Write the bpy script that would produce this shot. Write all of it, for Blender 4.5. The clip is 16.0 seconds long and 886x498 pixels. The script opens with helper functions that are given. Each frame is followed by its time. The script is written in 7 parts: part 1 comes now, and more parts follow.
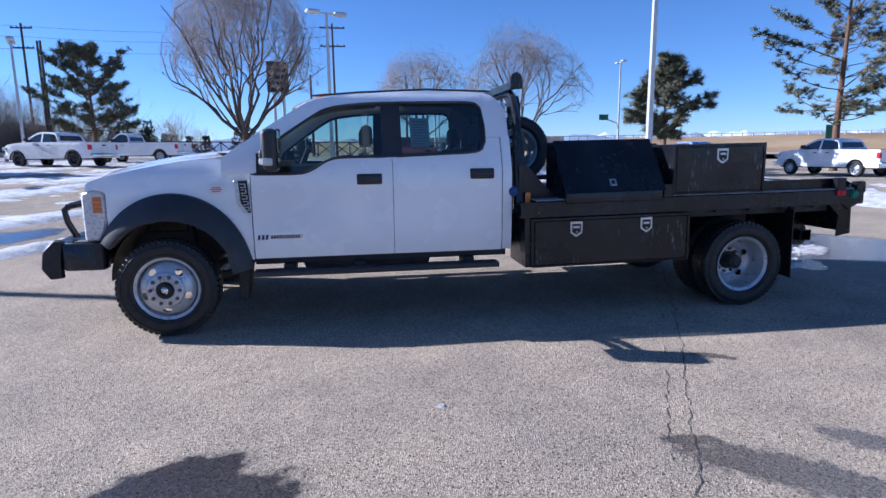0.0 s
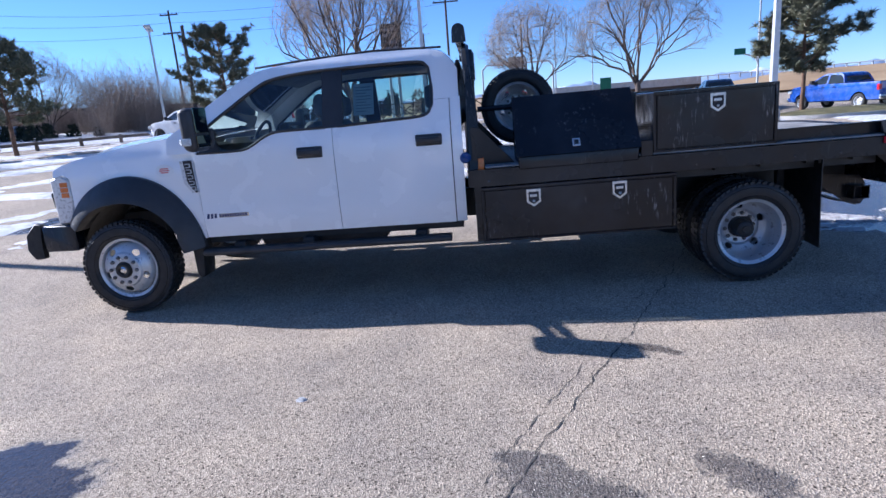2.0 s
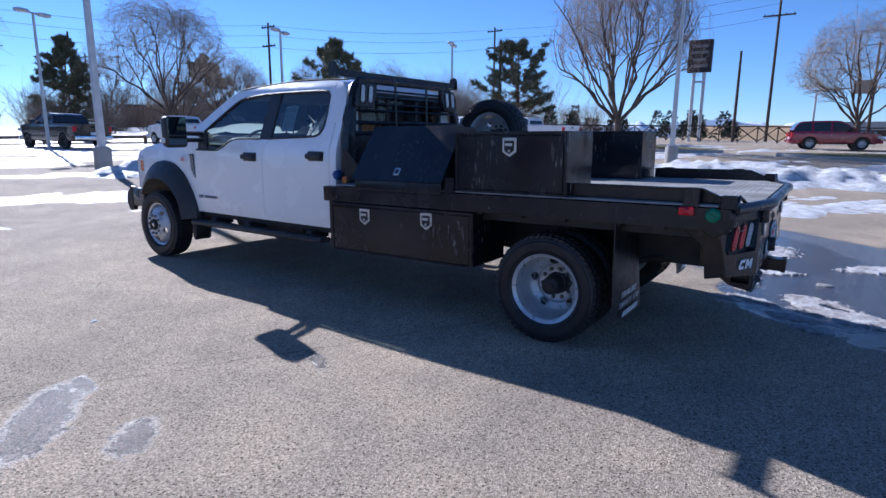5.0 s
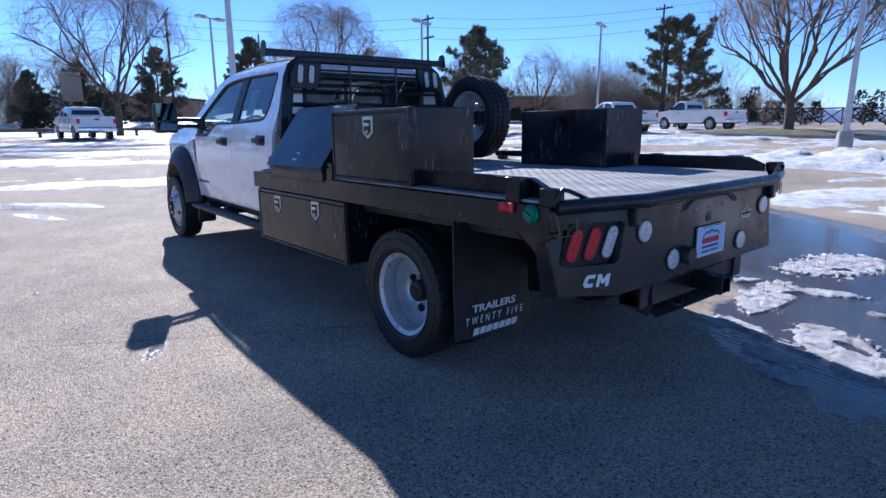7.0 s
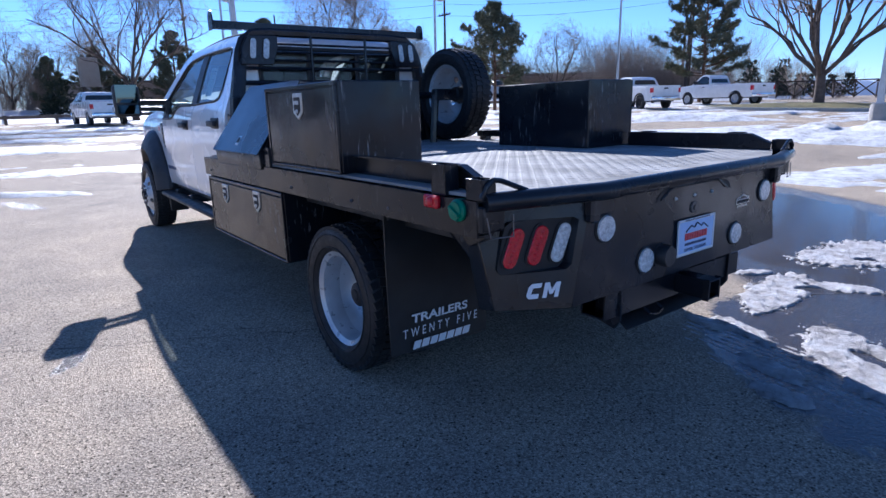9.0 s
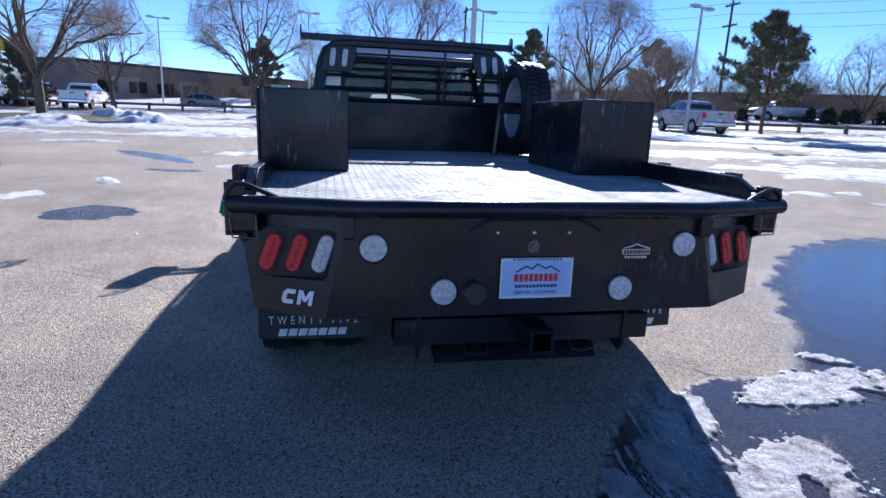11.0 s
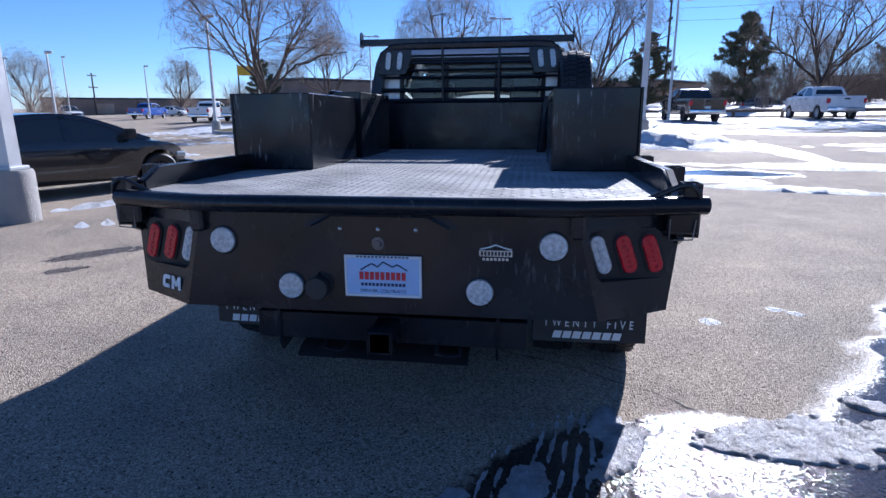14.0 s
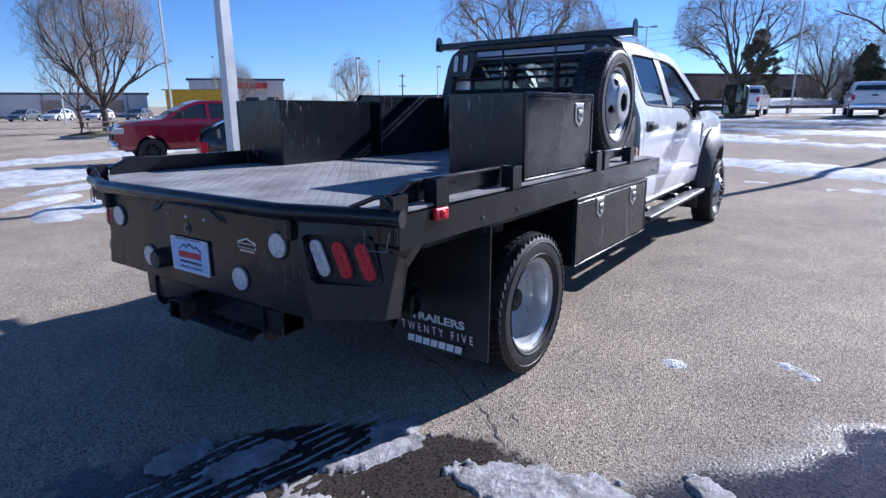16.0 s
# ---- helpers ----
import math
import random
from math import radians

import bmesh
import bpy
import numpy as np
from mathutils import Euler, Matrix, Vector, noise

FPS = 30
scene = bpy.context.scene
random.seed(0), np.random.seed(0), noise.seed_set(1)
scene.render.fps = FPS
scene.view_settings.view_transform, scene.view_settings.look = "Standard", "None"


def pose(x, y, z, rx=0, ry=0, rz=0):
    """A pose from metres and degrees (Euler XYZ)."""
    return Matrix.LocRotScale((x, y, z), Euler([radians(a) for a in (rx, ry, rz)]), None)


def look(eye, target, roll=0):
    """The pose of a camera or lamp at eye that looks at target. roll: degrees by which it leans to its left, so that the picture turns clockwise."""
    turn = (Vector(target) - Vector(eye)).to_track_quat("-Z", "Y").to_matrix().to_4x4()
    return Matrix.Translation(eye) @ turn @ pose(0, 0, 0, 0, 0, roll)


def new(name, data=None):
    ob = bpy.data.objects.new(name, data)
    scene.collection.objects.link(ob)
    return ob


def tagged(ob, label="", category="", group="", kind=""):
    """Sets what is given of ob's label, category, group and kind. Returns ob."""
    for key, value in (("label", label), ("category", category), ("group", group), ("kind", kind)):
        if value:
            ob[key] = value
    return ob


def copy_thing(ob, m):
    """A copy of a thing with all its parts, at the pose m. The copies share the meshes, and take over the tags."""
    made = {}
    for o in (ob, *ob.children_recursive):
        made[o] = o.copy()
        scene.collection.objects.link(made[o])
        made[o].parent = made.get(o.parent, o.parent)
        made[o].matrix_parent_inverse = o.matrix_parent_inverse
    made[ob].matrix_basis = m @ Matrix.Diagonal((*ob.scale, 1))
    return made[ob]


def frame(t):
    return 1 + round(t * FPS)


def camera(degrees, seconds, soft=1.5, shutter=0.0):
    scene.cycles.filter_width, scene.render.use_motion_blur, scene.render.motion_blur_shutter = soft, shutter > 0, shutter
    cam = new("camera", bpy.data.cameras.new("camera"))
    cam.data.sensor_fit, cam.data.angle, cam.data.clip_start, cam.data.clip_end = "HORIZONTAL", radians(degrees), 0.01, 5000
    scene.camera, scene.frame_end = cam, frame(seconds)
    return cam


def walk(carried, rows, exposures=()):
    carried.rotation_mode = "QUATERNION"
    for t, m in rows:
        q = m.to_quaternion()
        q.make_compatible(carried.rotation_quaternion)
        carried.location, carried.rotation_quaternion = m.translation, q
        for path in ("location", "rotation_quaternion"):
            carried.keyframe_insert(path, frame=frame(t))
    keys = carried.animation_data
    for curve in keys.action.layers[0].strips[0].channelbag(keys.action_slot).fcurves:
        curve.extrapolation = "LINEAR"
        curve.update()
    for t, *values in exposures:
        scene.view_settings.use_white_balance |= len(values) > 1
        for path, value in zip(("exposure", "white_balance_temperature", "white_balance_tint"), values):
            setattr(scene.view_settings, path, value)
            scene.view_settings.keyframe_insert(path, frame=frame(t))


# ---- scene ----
cam = camera(75.3, 16.0)
PATH = [
    (0, (1.493, -6.026, 1.489), (1.802, -4.078, 1.154), -0.7),
    (0.5, (1.632, -5.801, 1.48), (1.907, -3.863, 1.074), -2.3),
    (1, (1.987, -5.729, 1.44), (2.074, -3.786, 0.976), -1.3),
    (1.5, (2.508, -5.719, 1.488), (2.383, -3.775, 1.031), -1.6),
    (2, (3.053, -5.737, 1.505), (2.904, -3.797, 1.041), -4.5),
    (2.5, (3.688, -5.854, 1.522), (3.479, -3.913, 1.089), -5.1),
    (3, (4.271, -5.879, 1.518), (3.878, -3.96, 1.115), -3.3),
    (3.5, (4.923, -5.806, 1.529), (4.357, -3.92, 1.18), -1.4),
    (4, (5.612, -5.651, 1.534), (4.866, -3.828, 1.184), -0.4),
    (4.5, (6.222, -5.336, 1.532), (5.284, -3.605, 1.18), -0.2),
    (4.7, (6.47, -5.2, 1.514), (5.464, -3.511, 1.147), 0.1),
    (6.8, (7.933, -3.298, 1.457), (6.437, -2.038, 1.039), -0.0),
    (7, (7.963, -3.169, 1.438), (6.45, -1.931, 1.013), -0.2),
    (7.5, (7.857, -2.891, 1.413), (6.329, -1.677, 0.976), -1.0),
    (8, (7.708, -2.715, 1.415), (6.186, -1.5, 0.96), -1.8),
    (8.2, (7.689, -2.697, 1.416), (6.172, -1.481, 0.948), -2.0),
    (10.3, (8.342, -1.593, 1.414), (6.574, -0.799, 0.921), 1.9),
    (10.5, (8.405, -1.369, 1.441), (6.582, -0.701, 0.963), 1.7),
    (11, (8.617, -0.85, 1.454), (6.714, -0.448, 0.985), 2.6),
    (11.5, (8.724, -0.391, 1.446), (6.791, -0.207, 0.965), 2.5),
    (12, (8.772, -0.067, 1.468), (6.83, -0.045, 0.988), 1.3),
    (12.5, (8.676, 0.006, 1.462), (6.736, -0.054, 0.979), 0.2),
    (13, (8.615, 0.015, 1.456), (6.68, -0.086, 0.96), -0.1),
    (13.5, (8.609, 0.094, 1.454), (6.676, -0.049, 0.963), -0.4),
    (14, (8.599, 0.56, 1.448), (6.677, 0.277, 0.972), -0.1),
    (14.5, (8.477, 1.143, 1.461), (6.613, 0.576, 1.007), -0.2),
    (15, (8.338, 1.749, 1.472), (6.597, 0.887, 0.995), -0.8),
    (15.5, (8.155, 2.243, 1.48), (6.521, 1.2, 0.987), -0.8),
    (16, (7.928, 2.574, 1.5), (6.357, 1.438, 1.011), -0.5),
]
walk(cam, [(t, look(eye, target, roll)) for t, eye, target, roll in PATH], [(0.0, 0.95, 4970, 17), (2.0, 1.17, 5020, 17), (4.5, 0.83, 5020, 17), (7.5, 1.08, 5020, 17), (10.5, 1.12, 5020, 17), (12.5, 1.0, 5020, 17), (16.0, 0.84, 5020, 17)])

# ---- world, sun ----
SUN_WAY = Vector((1.80, -0.615, -1.0)).normalized()
world = bpy.data.worlds.new("clear_winter_sky")
scene.world = world
world.use_nodes = True
wt = world.node_tree
sky = wt.nodes.new("ShaderNodeTexSky")
sky.sky_type = "NISHITA"
sky.sun_disc = False
sky.sun_elevation = math.asin(-SUN_WAY.z)
sky.sun_rotation = math.atan2(-SUN_WAY.x, -SUN_WAY.y)
sky.altitude = 1600
sky.air_density = 0.95
sky.dust_density = 0.0
sky.ozone_density = 5.0
wt.links.new(sky.outputs[0], wt.nodes["Background"].inputs[0])
wt.nodes["Background"].inputs[1].default_value = 0.066
sun_data = bpy.data.lights.new("sun", "SUN")
sun_data.energy = 5.0
sun_data.angle = radians(0.53)
sun_data.color = (1.0, 0.89, 0.74)
sun_ob = new("sun", sun_data)
sun_ob.matrix_world = look((0, 0, 60), Vector((0, 0, 60)) + SUN_WAY)


# ---- materials ----
def shader(name, rgb, rough=0.5, metal=0.0, coat=0.0, spec=0.5):
    m = bpy.data.materials.new(name)
    m.use_nodes = True
    b = m.node_tree.nodes["Principled BSDF"]
    b.inputs["Base Color"].default_value = (*rgb, 1)
    b.inputs["Roughness"].default_value = rough
    b.inputs["Metallic"].default_value = metal
    b.inputs["Coat Weight"].default_value = coat
    b.inputs["Coat Roughness"].default_value = 0.03
    b.inputs["Specular IOR Level"].default_value = spec
    return m


def nd(m, kind, **settings):
    n = m.node_tree.nodes.new(kind)
    for key, value in settings.items():
        n.inputs[key.replace("_", " ")].default_value = value
    return n


def tie(m, a, b):
    m.node_tree.links.new(a, b)


def coords(m, scale=1.0, stretch=None):
    g = m.node_tree.nodes.new("ShaderNodeNewGeometry")
    mp = m.node_tree.nodes.new("ShaderNodeMapping")
    s = stretch or (1, 1, 1)
    mp.inputs["Scale"].default_value = (s[0] * scale, s[1] * scale, s[2] * scale)
    tie(m, g.outputs["Position"], mp.inputs["Vector"])
    return mp.outputs["Vector"]


def ramp(m, source, stops):
    r = m.node_tree.nodes.new("ShaderNodeValToRGB")
    el = r.color_ramp.elements
    while len(el) < len(stops):
        el.new(0.5)
    for e, (p, c) in zip(el, stops):
        e.position = p
        e.color = (*c, 1) if len(c) == 3 else c
    tie(m, source, r.inputs[0])
    return r.outputs[0]


def noise_of(m, vec, scale, detail=4.0, rough=0.55):
    n = nd(m, "ShaderNodeTexNoise", Scale=scale, Detail=detail, Roughness=rough)
    tie(m, vec, n.inputs["Vector"])
    return n.outputs["Fac"]


def blend(m, fac, a, b, mode="MIX"):
    x = m.node_tree.nodes.new("ShaderNodeMix")
    x.data_type, x.blend_type = "RGBA", mode
    for sock, v in ((x.inputs[0], fac), (x.inputs[6], a), (x.inputs[7], b)):
        if isinstance(v, (int, float)):
            sock.default_value = v
        elif isinstance(v, tuple):
            sock.default_value = (*v, 1)
        else:
            tie(m, v, sock)
    return x.outputs[2]


def bump(m, height, strength, distance):
    b = nd(m, "ShaderNodeBump", Strength=strength, Distance=distance)
    tie(m, height, b.inputs["Height"])
    tie(m, b.outputs["Normal"], m.node_tree.nodes["Principled BSDF"].inputs["Normal"])


def worn(name, rgb, rough, metal=0.0, coat=0.0, var=0.25, scale=3.0, grain=0.0, grain_scale=400, spec=0.5, spread=None):
    """A painted or moulded surface with soft smudges and a fine grain."""
    m = shader(name, rgb, rough, metal, coat, spec)
    p = m.node_tree.nodes["Principled BSDF"]
    v = coords(m)
    a = noise_of(m, v, scale, 5)
    lo = tuple(c * (1 - var) for c in rgb)
    hi = tuple(min(1, c * (1 + var)) for c in rgb)
    tie(m, ramp(m, a, [(0.3, lo), (0.7, hi)]), p.inputs["Base Color"])
    b = noise_of(m, v, scale * 2.3, 6)
    lo, hi = spread or (max(0, rough - 0.09), min(1, rough + 0.12))
    tie(m, ramp(m, b, [(0.32, (lo,) * 3), (0.68, (hi,) * 3)]), p.inputs["Roughness"])
    if grain:
        bump(m, noise_of(m, v, grain_scale, 2), grain, 0.002)
    return m


def used_steel(name, rgb, lo, hi, scuff):
    """Black enamel on sheet steel: slightly wavy, smudged gloss, scraped patches, and dusty blotches that also paint
    lens veil and reflections.
    """
    m = shader(name, rgb, hi, spec=0.36)
    p = m.node_tree.nodes["Principled BSDF"]
    v = coords(m)
    smudge = noise_of(m, v, 2.4, 4, 0.55)
    tie(m, ramp(m, smudge, [(0.34, (lo,) * 3), (0.66, (hi,) * 3)]), p.inputs["Roughness"])
    # blue-grey dusty blotches, with lens veil and blurred reflections put into the colour
    dust_veil = ramp(m, noise_of(m, v, 1.7, 6, 0.6), [(0.44, (0, 0, 0)), (0.78, (0.45, 0.45, 0.45))])
    c = blend(m, dust_veil, rgb, (0.044, 0.050, 0.062))
    place = ramp(m, noise_of(m, v, 3.1, 3, 0.5), [(0.52, (0, 0, 0)), (0.64, (1, 1, 1))])
    streak = ramp(m, noise_of(m, coords(m, 1.0, (46, 46, 7)), 1.0, 5, 0.7), [(0.57, (0, 0, 0)), (0.66, (scuff,) * 3)])
    c = blend(m, blend(m, 1.0, place, streak, "MULTIPLY"), c, (0.24, 0.235, 0.23))
    tie(m, c, p.inputs["Base Color"])
    bump(m, noise_of(m, v, 2.8, 2, 0.4), 0.35, 0.03)
    return m


def glass(name, tint, ior=1.5):
    m = bpy.data.materials.new(name)
    m.use_nodes = True
    t = m.node_tree
    t.nodes.remove(t.nodes["Principled BSDF"])
    clear = nd(m, "ShaderNodeBsdfTransparent", Color=(*tint, 1))
    shine = nd(m, "ShaderNodeBsdfGlossy", Roughness=0.01)
    fres = nd(m, "ShaderNodeFresnel", IOR=ior)
    mix = m.node_tree.nodes.new("ShaderNodeMixShader")
    tie(m, fres.outputs[0], mix.inputs[0])
    tie(m, clear.outputs[0], mix.inputs[1])
    tie(m, shine.outputs[0], mix.inputs[2])
    tie(m, mix.outputs[0], t.nodes["Material Output"].inputs[0])
    return m


SOAKED = [(0.70, -3.76, 0.58, 0.55, 0), (6.75, 0.88, 1.0, 0.55, -40), (-4.6, 4.6, 1.7, 0.55, 70), (-7.5, -5.2, 2.4, 0.4, 35), (9.0, 4.8, 2.5, 0.8, 10)]
DAMP = [(3.42, -3.80, 0.52, 0.20, -38), (3.64, -3.96, 0.30, 0.15, -25), (3.17, -3.49, 0.18, 0.07, -10), (4.05, -3.65, 0.26, 0.14, -40), (4.06, -2.40, 0.22, 0.07, -30), 
        (-4.2, -3.9, 0.9, 0.35, 80), (-3.2, -2.4, 0.8, 0.18, 20), (1.2, -4.95, 0.45, 0.11, -25)]
SHEET = [(6.3, 3.79, 5.8, 1.76, -43)]
POOL = [(4.9, 4.7, 3.4, 1.6, -43), (-4.6, 4.6, 1.5, 0.4, 70), (-7.5, -5.2, 2.2, 0.3, 35)]


def asphalt_material():
    """Worn asphalt of pale and dark stones; the low spots are wet with meltwater."""
    m = shader("asphalt", (0.2, 0.19, 0.18), 0.85, spec=0.12)
    p = m.node_tree.nodes["Principled BSDF"]
    v = coords(m)
    broad = noise_of(m, v, 0.30, 5)
    mid = noise_of(m, v, 1.9, 5)
    vor = nd(m, "ShaderNodeTexVoronoi", Scale=135.0)
    tie(m, v, vor.inputs["Vector"])
    stone = ramp(m, vor.outputs["Color"], [(0.10, (0.060, 0.053, 0.045)), (0.44, (0.265, 0.232, 0.19)), (0.86, (0.70, 0.62, 0.51))])
    fine = noise_of(m, v, 62, 7, 0.8)
    speck = ramp(m, fine, [(0.33, (0.06, 0.052, 0.044)), (0.46, (0.285, 0.25, 0.205)), (0.66, (0.62, 0.545, 0.45))])
    c = blend(m, 0.45, stone, speck)
    # shade of small holes, darkened in the colour only, without depth
    pit_shade = nd(m, "ShaderNodeTexVoronoi", Scale=34.0)
    tie(m, v, pit_shade.inputs["Vector"])
    c = blend(m, 1.0, c, ramp(m, pit_shade.outputs["Distance"], [(0.13, (0.22, 0.21, 0.20)), (0.25, (1.09, 1.09, 1.09))]), "MULTIPLY")
    tone = ramp(m, broad, [(0.3, (0.78, 0.76, 0.735)), (0.7, (1.20, 1.13, 1.03))])
    c = blend(m, 1.0, c, tone, "MULTIPLY")
    patch = ramp(m, mid, [(0.3, (0.84, 0.84, 0.86)), (0.7, (1.10, 1.08, 1.05))])
    c = blend(m, 1.0, c, patch, "MULTIPLY")
    sep = m.node_tree.nodes.new("ShaderNodeSeparateXYZ")
    tie(m, v, sep.inputs[0])

    def calc(op, a, b=None):
        n = m.node_tree.nodes.new("ShaderNodeMath")
        n.operation = op
        for sock, val in zip(n.inputs, (a, b)):
            if val is None:
                continue
            if isinstance(val, (int, float)):
                sock.default_value = val
            else:
                tie(m, val, sock)
        return n.outputs[0]

    def inside(spots):
        out = None
        for cx, cy, rx, ry, deg in spots:
            co, si = math.cos(radians(deg)), math.sin(radians(deg))
            dx, dy = calc("SUBTRACT", sep.outputs[0], cx), calc("SUBTRACT", sep.outputs[1], cy)
            a = calc("DIVIDE", calc("ADD", calc("MULTIPLY", dx, co), calc("MULTIPLY", dy, si)), rx)
            b = calc("DIVIDE", calc("SUBTRACT", calc("MULTIPLY", dy, co), calc("MULTIPLY", dx, si)), ry)
            d = calc("SUBTRACT", 1.0, calc("SQRT", calc("ADD", calc("MULTIPLY", a, a), calc("MULTIPLY", b, b))))
            out = d if out is None else calc("MAXIMUM", out, d)
        return out

    wob = noise_of(m, v, 2.6, 6, 0.6)
    pool = calc("ADD", inside(POOL), calc("MULTIPLY", calc("SUBTRACT", wob, 0.5), 0.42))
    sheet = calc("ADD", inside(SHEET), calc("MULTIPLY", calc("SUBTRACT", wob, 0.5), 0.13))
    wet = calc("MAXIMUM", sheet, calc("MAXIMUM", calc("ADD", inside(SOAKED), calc("MULTIPLY", calc("SUBTRACT", wob, 0.5), 1.1)), calc("ADD", pool, 0.06)))
    soaked = ramp(m, calc("ADD", wet, calc("MULTIPLY", calc("SUBTRACT", fine, 0.5), 0.30)), [(0.0, (0, 0, 0)), (0.11, (1, 1, 1))])
    pool = ramp(m, calc("ADD", pool, calc("MULTIPLY", calc("SUBTRACT", fine, 0.5), 0.35)), [(0.02, (0, 0, 0)), (0.16, (1, 1, 1))])
    damp = calc("ADD", inside(DAMP), calc("ADD", calc("MULTIPLY", calc("SUBTRACT", wob, 0.5), 0.9), calc("MULTIPLY", calc("SUBTRACT", noise_of(m, v, 11, 5, 0.65), 0.5), 1.6)))
    damp = ramp(m, calc("ADD", damp, calc("MULTIPLY", calc("SUBTRACT", fine, 0.5), 0.9)), [(0.06, (0, 0, 0)), (0.34, (1, 1, 1))])
    c = blend(m, damp, c, blend(m, 1.0, c, (0.40, 0.40, 0.42), "MULTIPLY"))
    c = blend(m, soaked, c, blend(m, 1.0, c, (0.14, 0.14, 0.155), "MULTIPLY"))
    tie(m, c, p.inputs["Base Color"])
    tie(m, blend(m, soaked, blend(m, damp, (0.12, 0.12, 0.12), (0.5, 0.5, 0.5)), (0.55, 0.55, 0.55)), p.inputs["Specular IOR Level"])
    r = blend(m, soaked, blend(m, damp, (0.85, 0.85, 0.85), (0.20, 0.20, 0.20)), (0.06, 0.06, 0.06))
    r = blend(m, pool, r, (0.03, 0.03, 0.03))
    tie(m, r, p.inputs["Roughness"])
    chips = nd(m, "ShaderNodeTexVoronoi", Scale=70.0)
    tie(m, v, chips.inputs["Vector"])
    h = blend(m, 0.5, vor.outputs["Distance"], fine)
    h = blend(m, soaked, h, blend(m, 0.7, h, chips.outputs["Distance"]))
    h = blend(m, calc("MAXIMUM", calc("MULTIPLY", pool, 0.93), calc("MULTIPLY", soaked, 0.80)), h, (0.5, 0.5, 0.5))
    bump(m, h, 0.95, 0.012)
    return m


def snow_material(name="snow", stops=((0.30, (0.22, 0.21, 0.20)), (0.46, (0.56, 0.555, 0.55)), (0.64, (0.80, 0.81, 0.83))), scale=3.2):
    m = shader(name, (0.86, 0.88, 0.92), 0.6)
    p = m.node_tree.nodes["Principled BSDF"]
    v = coords(m)
    dirt = noise_of(m, v, scale, 7, 0.7)
    tie(m, ramp(m, dirt, list(stops)), p.inputs["Base Color"])
    bump(m, noise_of(m, v, scale * 4.4, 8, 0.76), 1.0, 0.05)
    return m


def earth_material(name, a, b, c, scale=0.6):
    m = shader(name, b, 0.95)
    p = m.node_tree.nodes["Principled BSDF"]
    v = coords(m)
    tie(m, ramp(m, noise_of(m, v, scale, 8, 0.65), [(0.3, a), (0.5, b), (0.72, c)]), p.inputs["Base Color"])
    bump(m, noise_of(m, v, scale * 20, 6, 0.7), 0.8, 0.1)
    return m


ASPHALT = asphalt_material()
SNOW = snow_material()
SLUSH = snow_material("slush", [(0.32, (0.15, 0.145, 0.14)), (0.44, (0.46, 0.43, 0.42)), (0.66, (0.77, 0.77, 0.78))], 7.0)
WHITE = worn("white_paint", (0.86, 0.87, 0.88), 0.22, coat=1.0, var=0.02, scale=1.4)
BLACK = used_steel("black_box_enamel", (0.008, 0.0095, 0.0135), 0.10, 0.32, 0.85)
STEEL = used_steel("black_steel_plate", (0.009, 0.0105, 0.0145), 0.14, 0.36, 0.35)
FRAME = worn("chassis_black", (0.013, 0.013, 0.014), 0.55, var=0.5, scale=5.0)
PLASTIC = worn("black_moulding", (0.028, 0.028, 0.03), 0.48, var=0.2, scale=6.0, grain=0.25, grain_scale=900)
RUBBER = worn("tyre_rubber", (0.013, 0.013, 0.014), 0.55, var=0.4, scale=12.0, grain=0.3, grain_scale=260)
RIM = worn("grey_wheel_paint", (0.52, 0.54, 0.56), 0.33, metal=0.4, var=0.12, scale=9.0)
CHROME = worn("chrome", (0.75, 0.75, 0.76), 0.12, metal=1.0, var=0.06, scale=12)
LATCH = worn("brushed_latch_metal", (0.62, 0.62, 0.61), 0.34, metal=0.8, var=0.15, scale=30)
BARE = worn("worn_bare_steel", (0.16, 0.15, 0.145), 0.5, metal=0.6, var=0.5, scale=8.0, grain=0.3, grain_scale=120)
SEAT = worn("grey_seat_cloth", (0.17, 0.17, 0.175), 0.9, var=0.2, scale=8, grain=0.5, grain_scale=700)
TRIM = worn("dark_cabin_trim", (0.022, 0.022, 0.024), 0.7, var=0.3, scale=5)
PANE = glass("tinted_side_glass", (0.64, 0.76, 0.74), 1.9)
CLEAR = glass("clear_glass", (0.62, 0.68, 0.67))
RED = worn("red_lens", (0.52, 0.002, 0.018), 0.3, coat=0.2, var=0.25, scale=60)
AMBER = worn("amber_lens", (0.62, 0.16, 0.02), 0.2, coat=0.6, var=0.2, scale=60)
LENS = worn("clear_lamp_lens", (0.52, 0.55, 0.56), 0.2, coat=0.7, var=0.35, scale=70, grain=0.6, grain_scale=160)
GREEN = worn("green_cap", (0.0, 0.16, 0.085), 0.45, var=0.2, scale=20)
BLUE = worn("blue_cap", (0.01, 0.05, 0.20), 0.4, var=0.2, scale=20)
PAPER = worn("white_print", (0.74, 0.76, 0.78), 0.6, var=0.04, scale=8)
PLATE = worn("pale_blue_plate", (0.42, 0.58, 0.85), 0.35, var=0.06, scale=10)
NAVY = worn("navy_print", (0.015, 0.03, 0.10), 0.5, var=0.1)
REDPRINT = worn("red_print", (0.55, 0.03, 0.04), 0.5, var=0.1)
SILVER = worn("silver_trim", (0.62, 0.63, 0.65), 0.3, metal=0.35, var=0.08, scale=20)
PRINT = worn("white_lettering", (0.78, 0.80, 0.82), 0.5, var=0.06, scale=20)


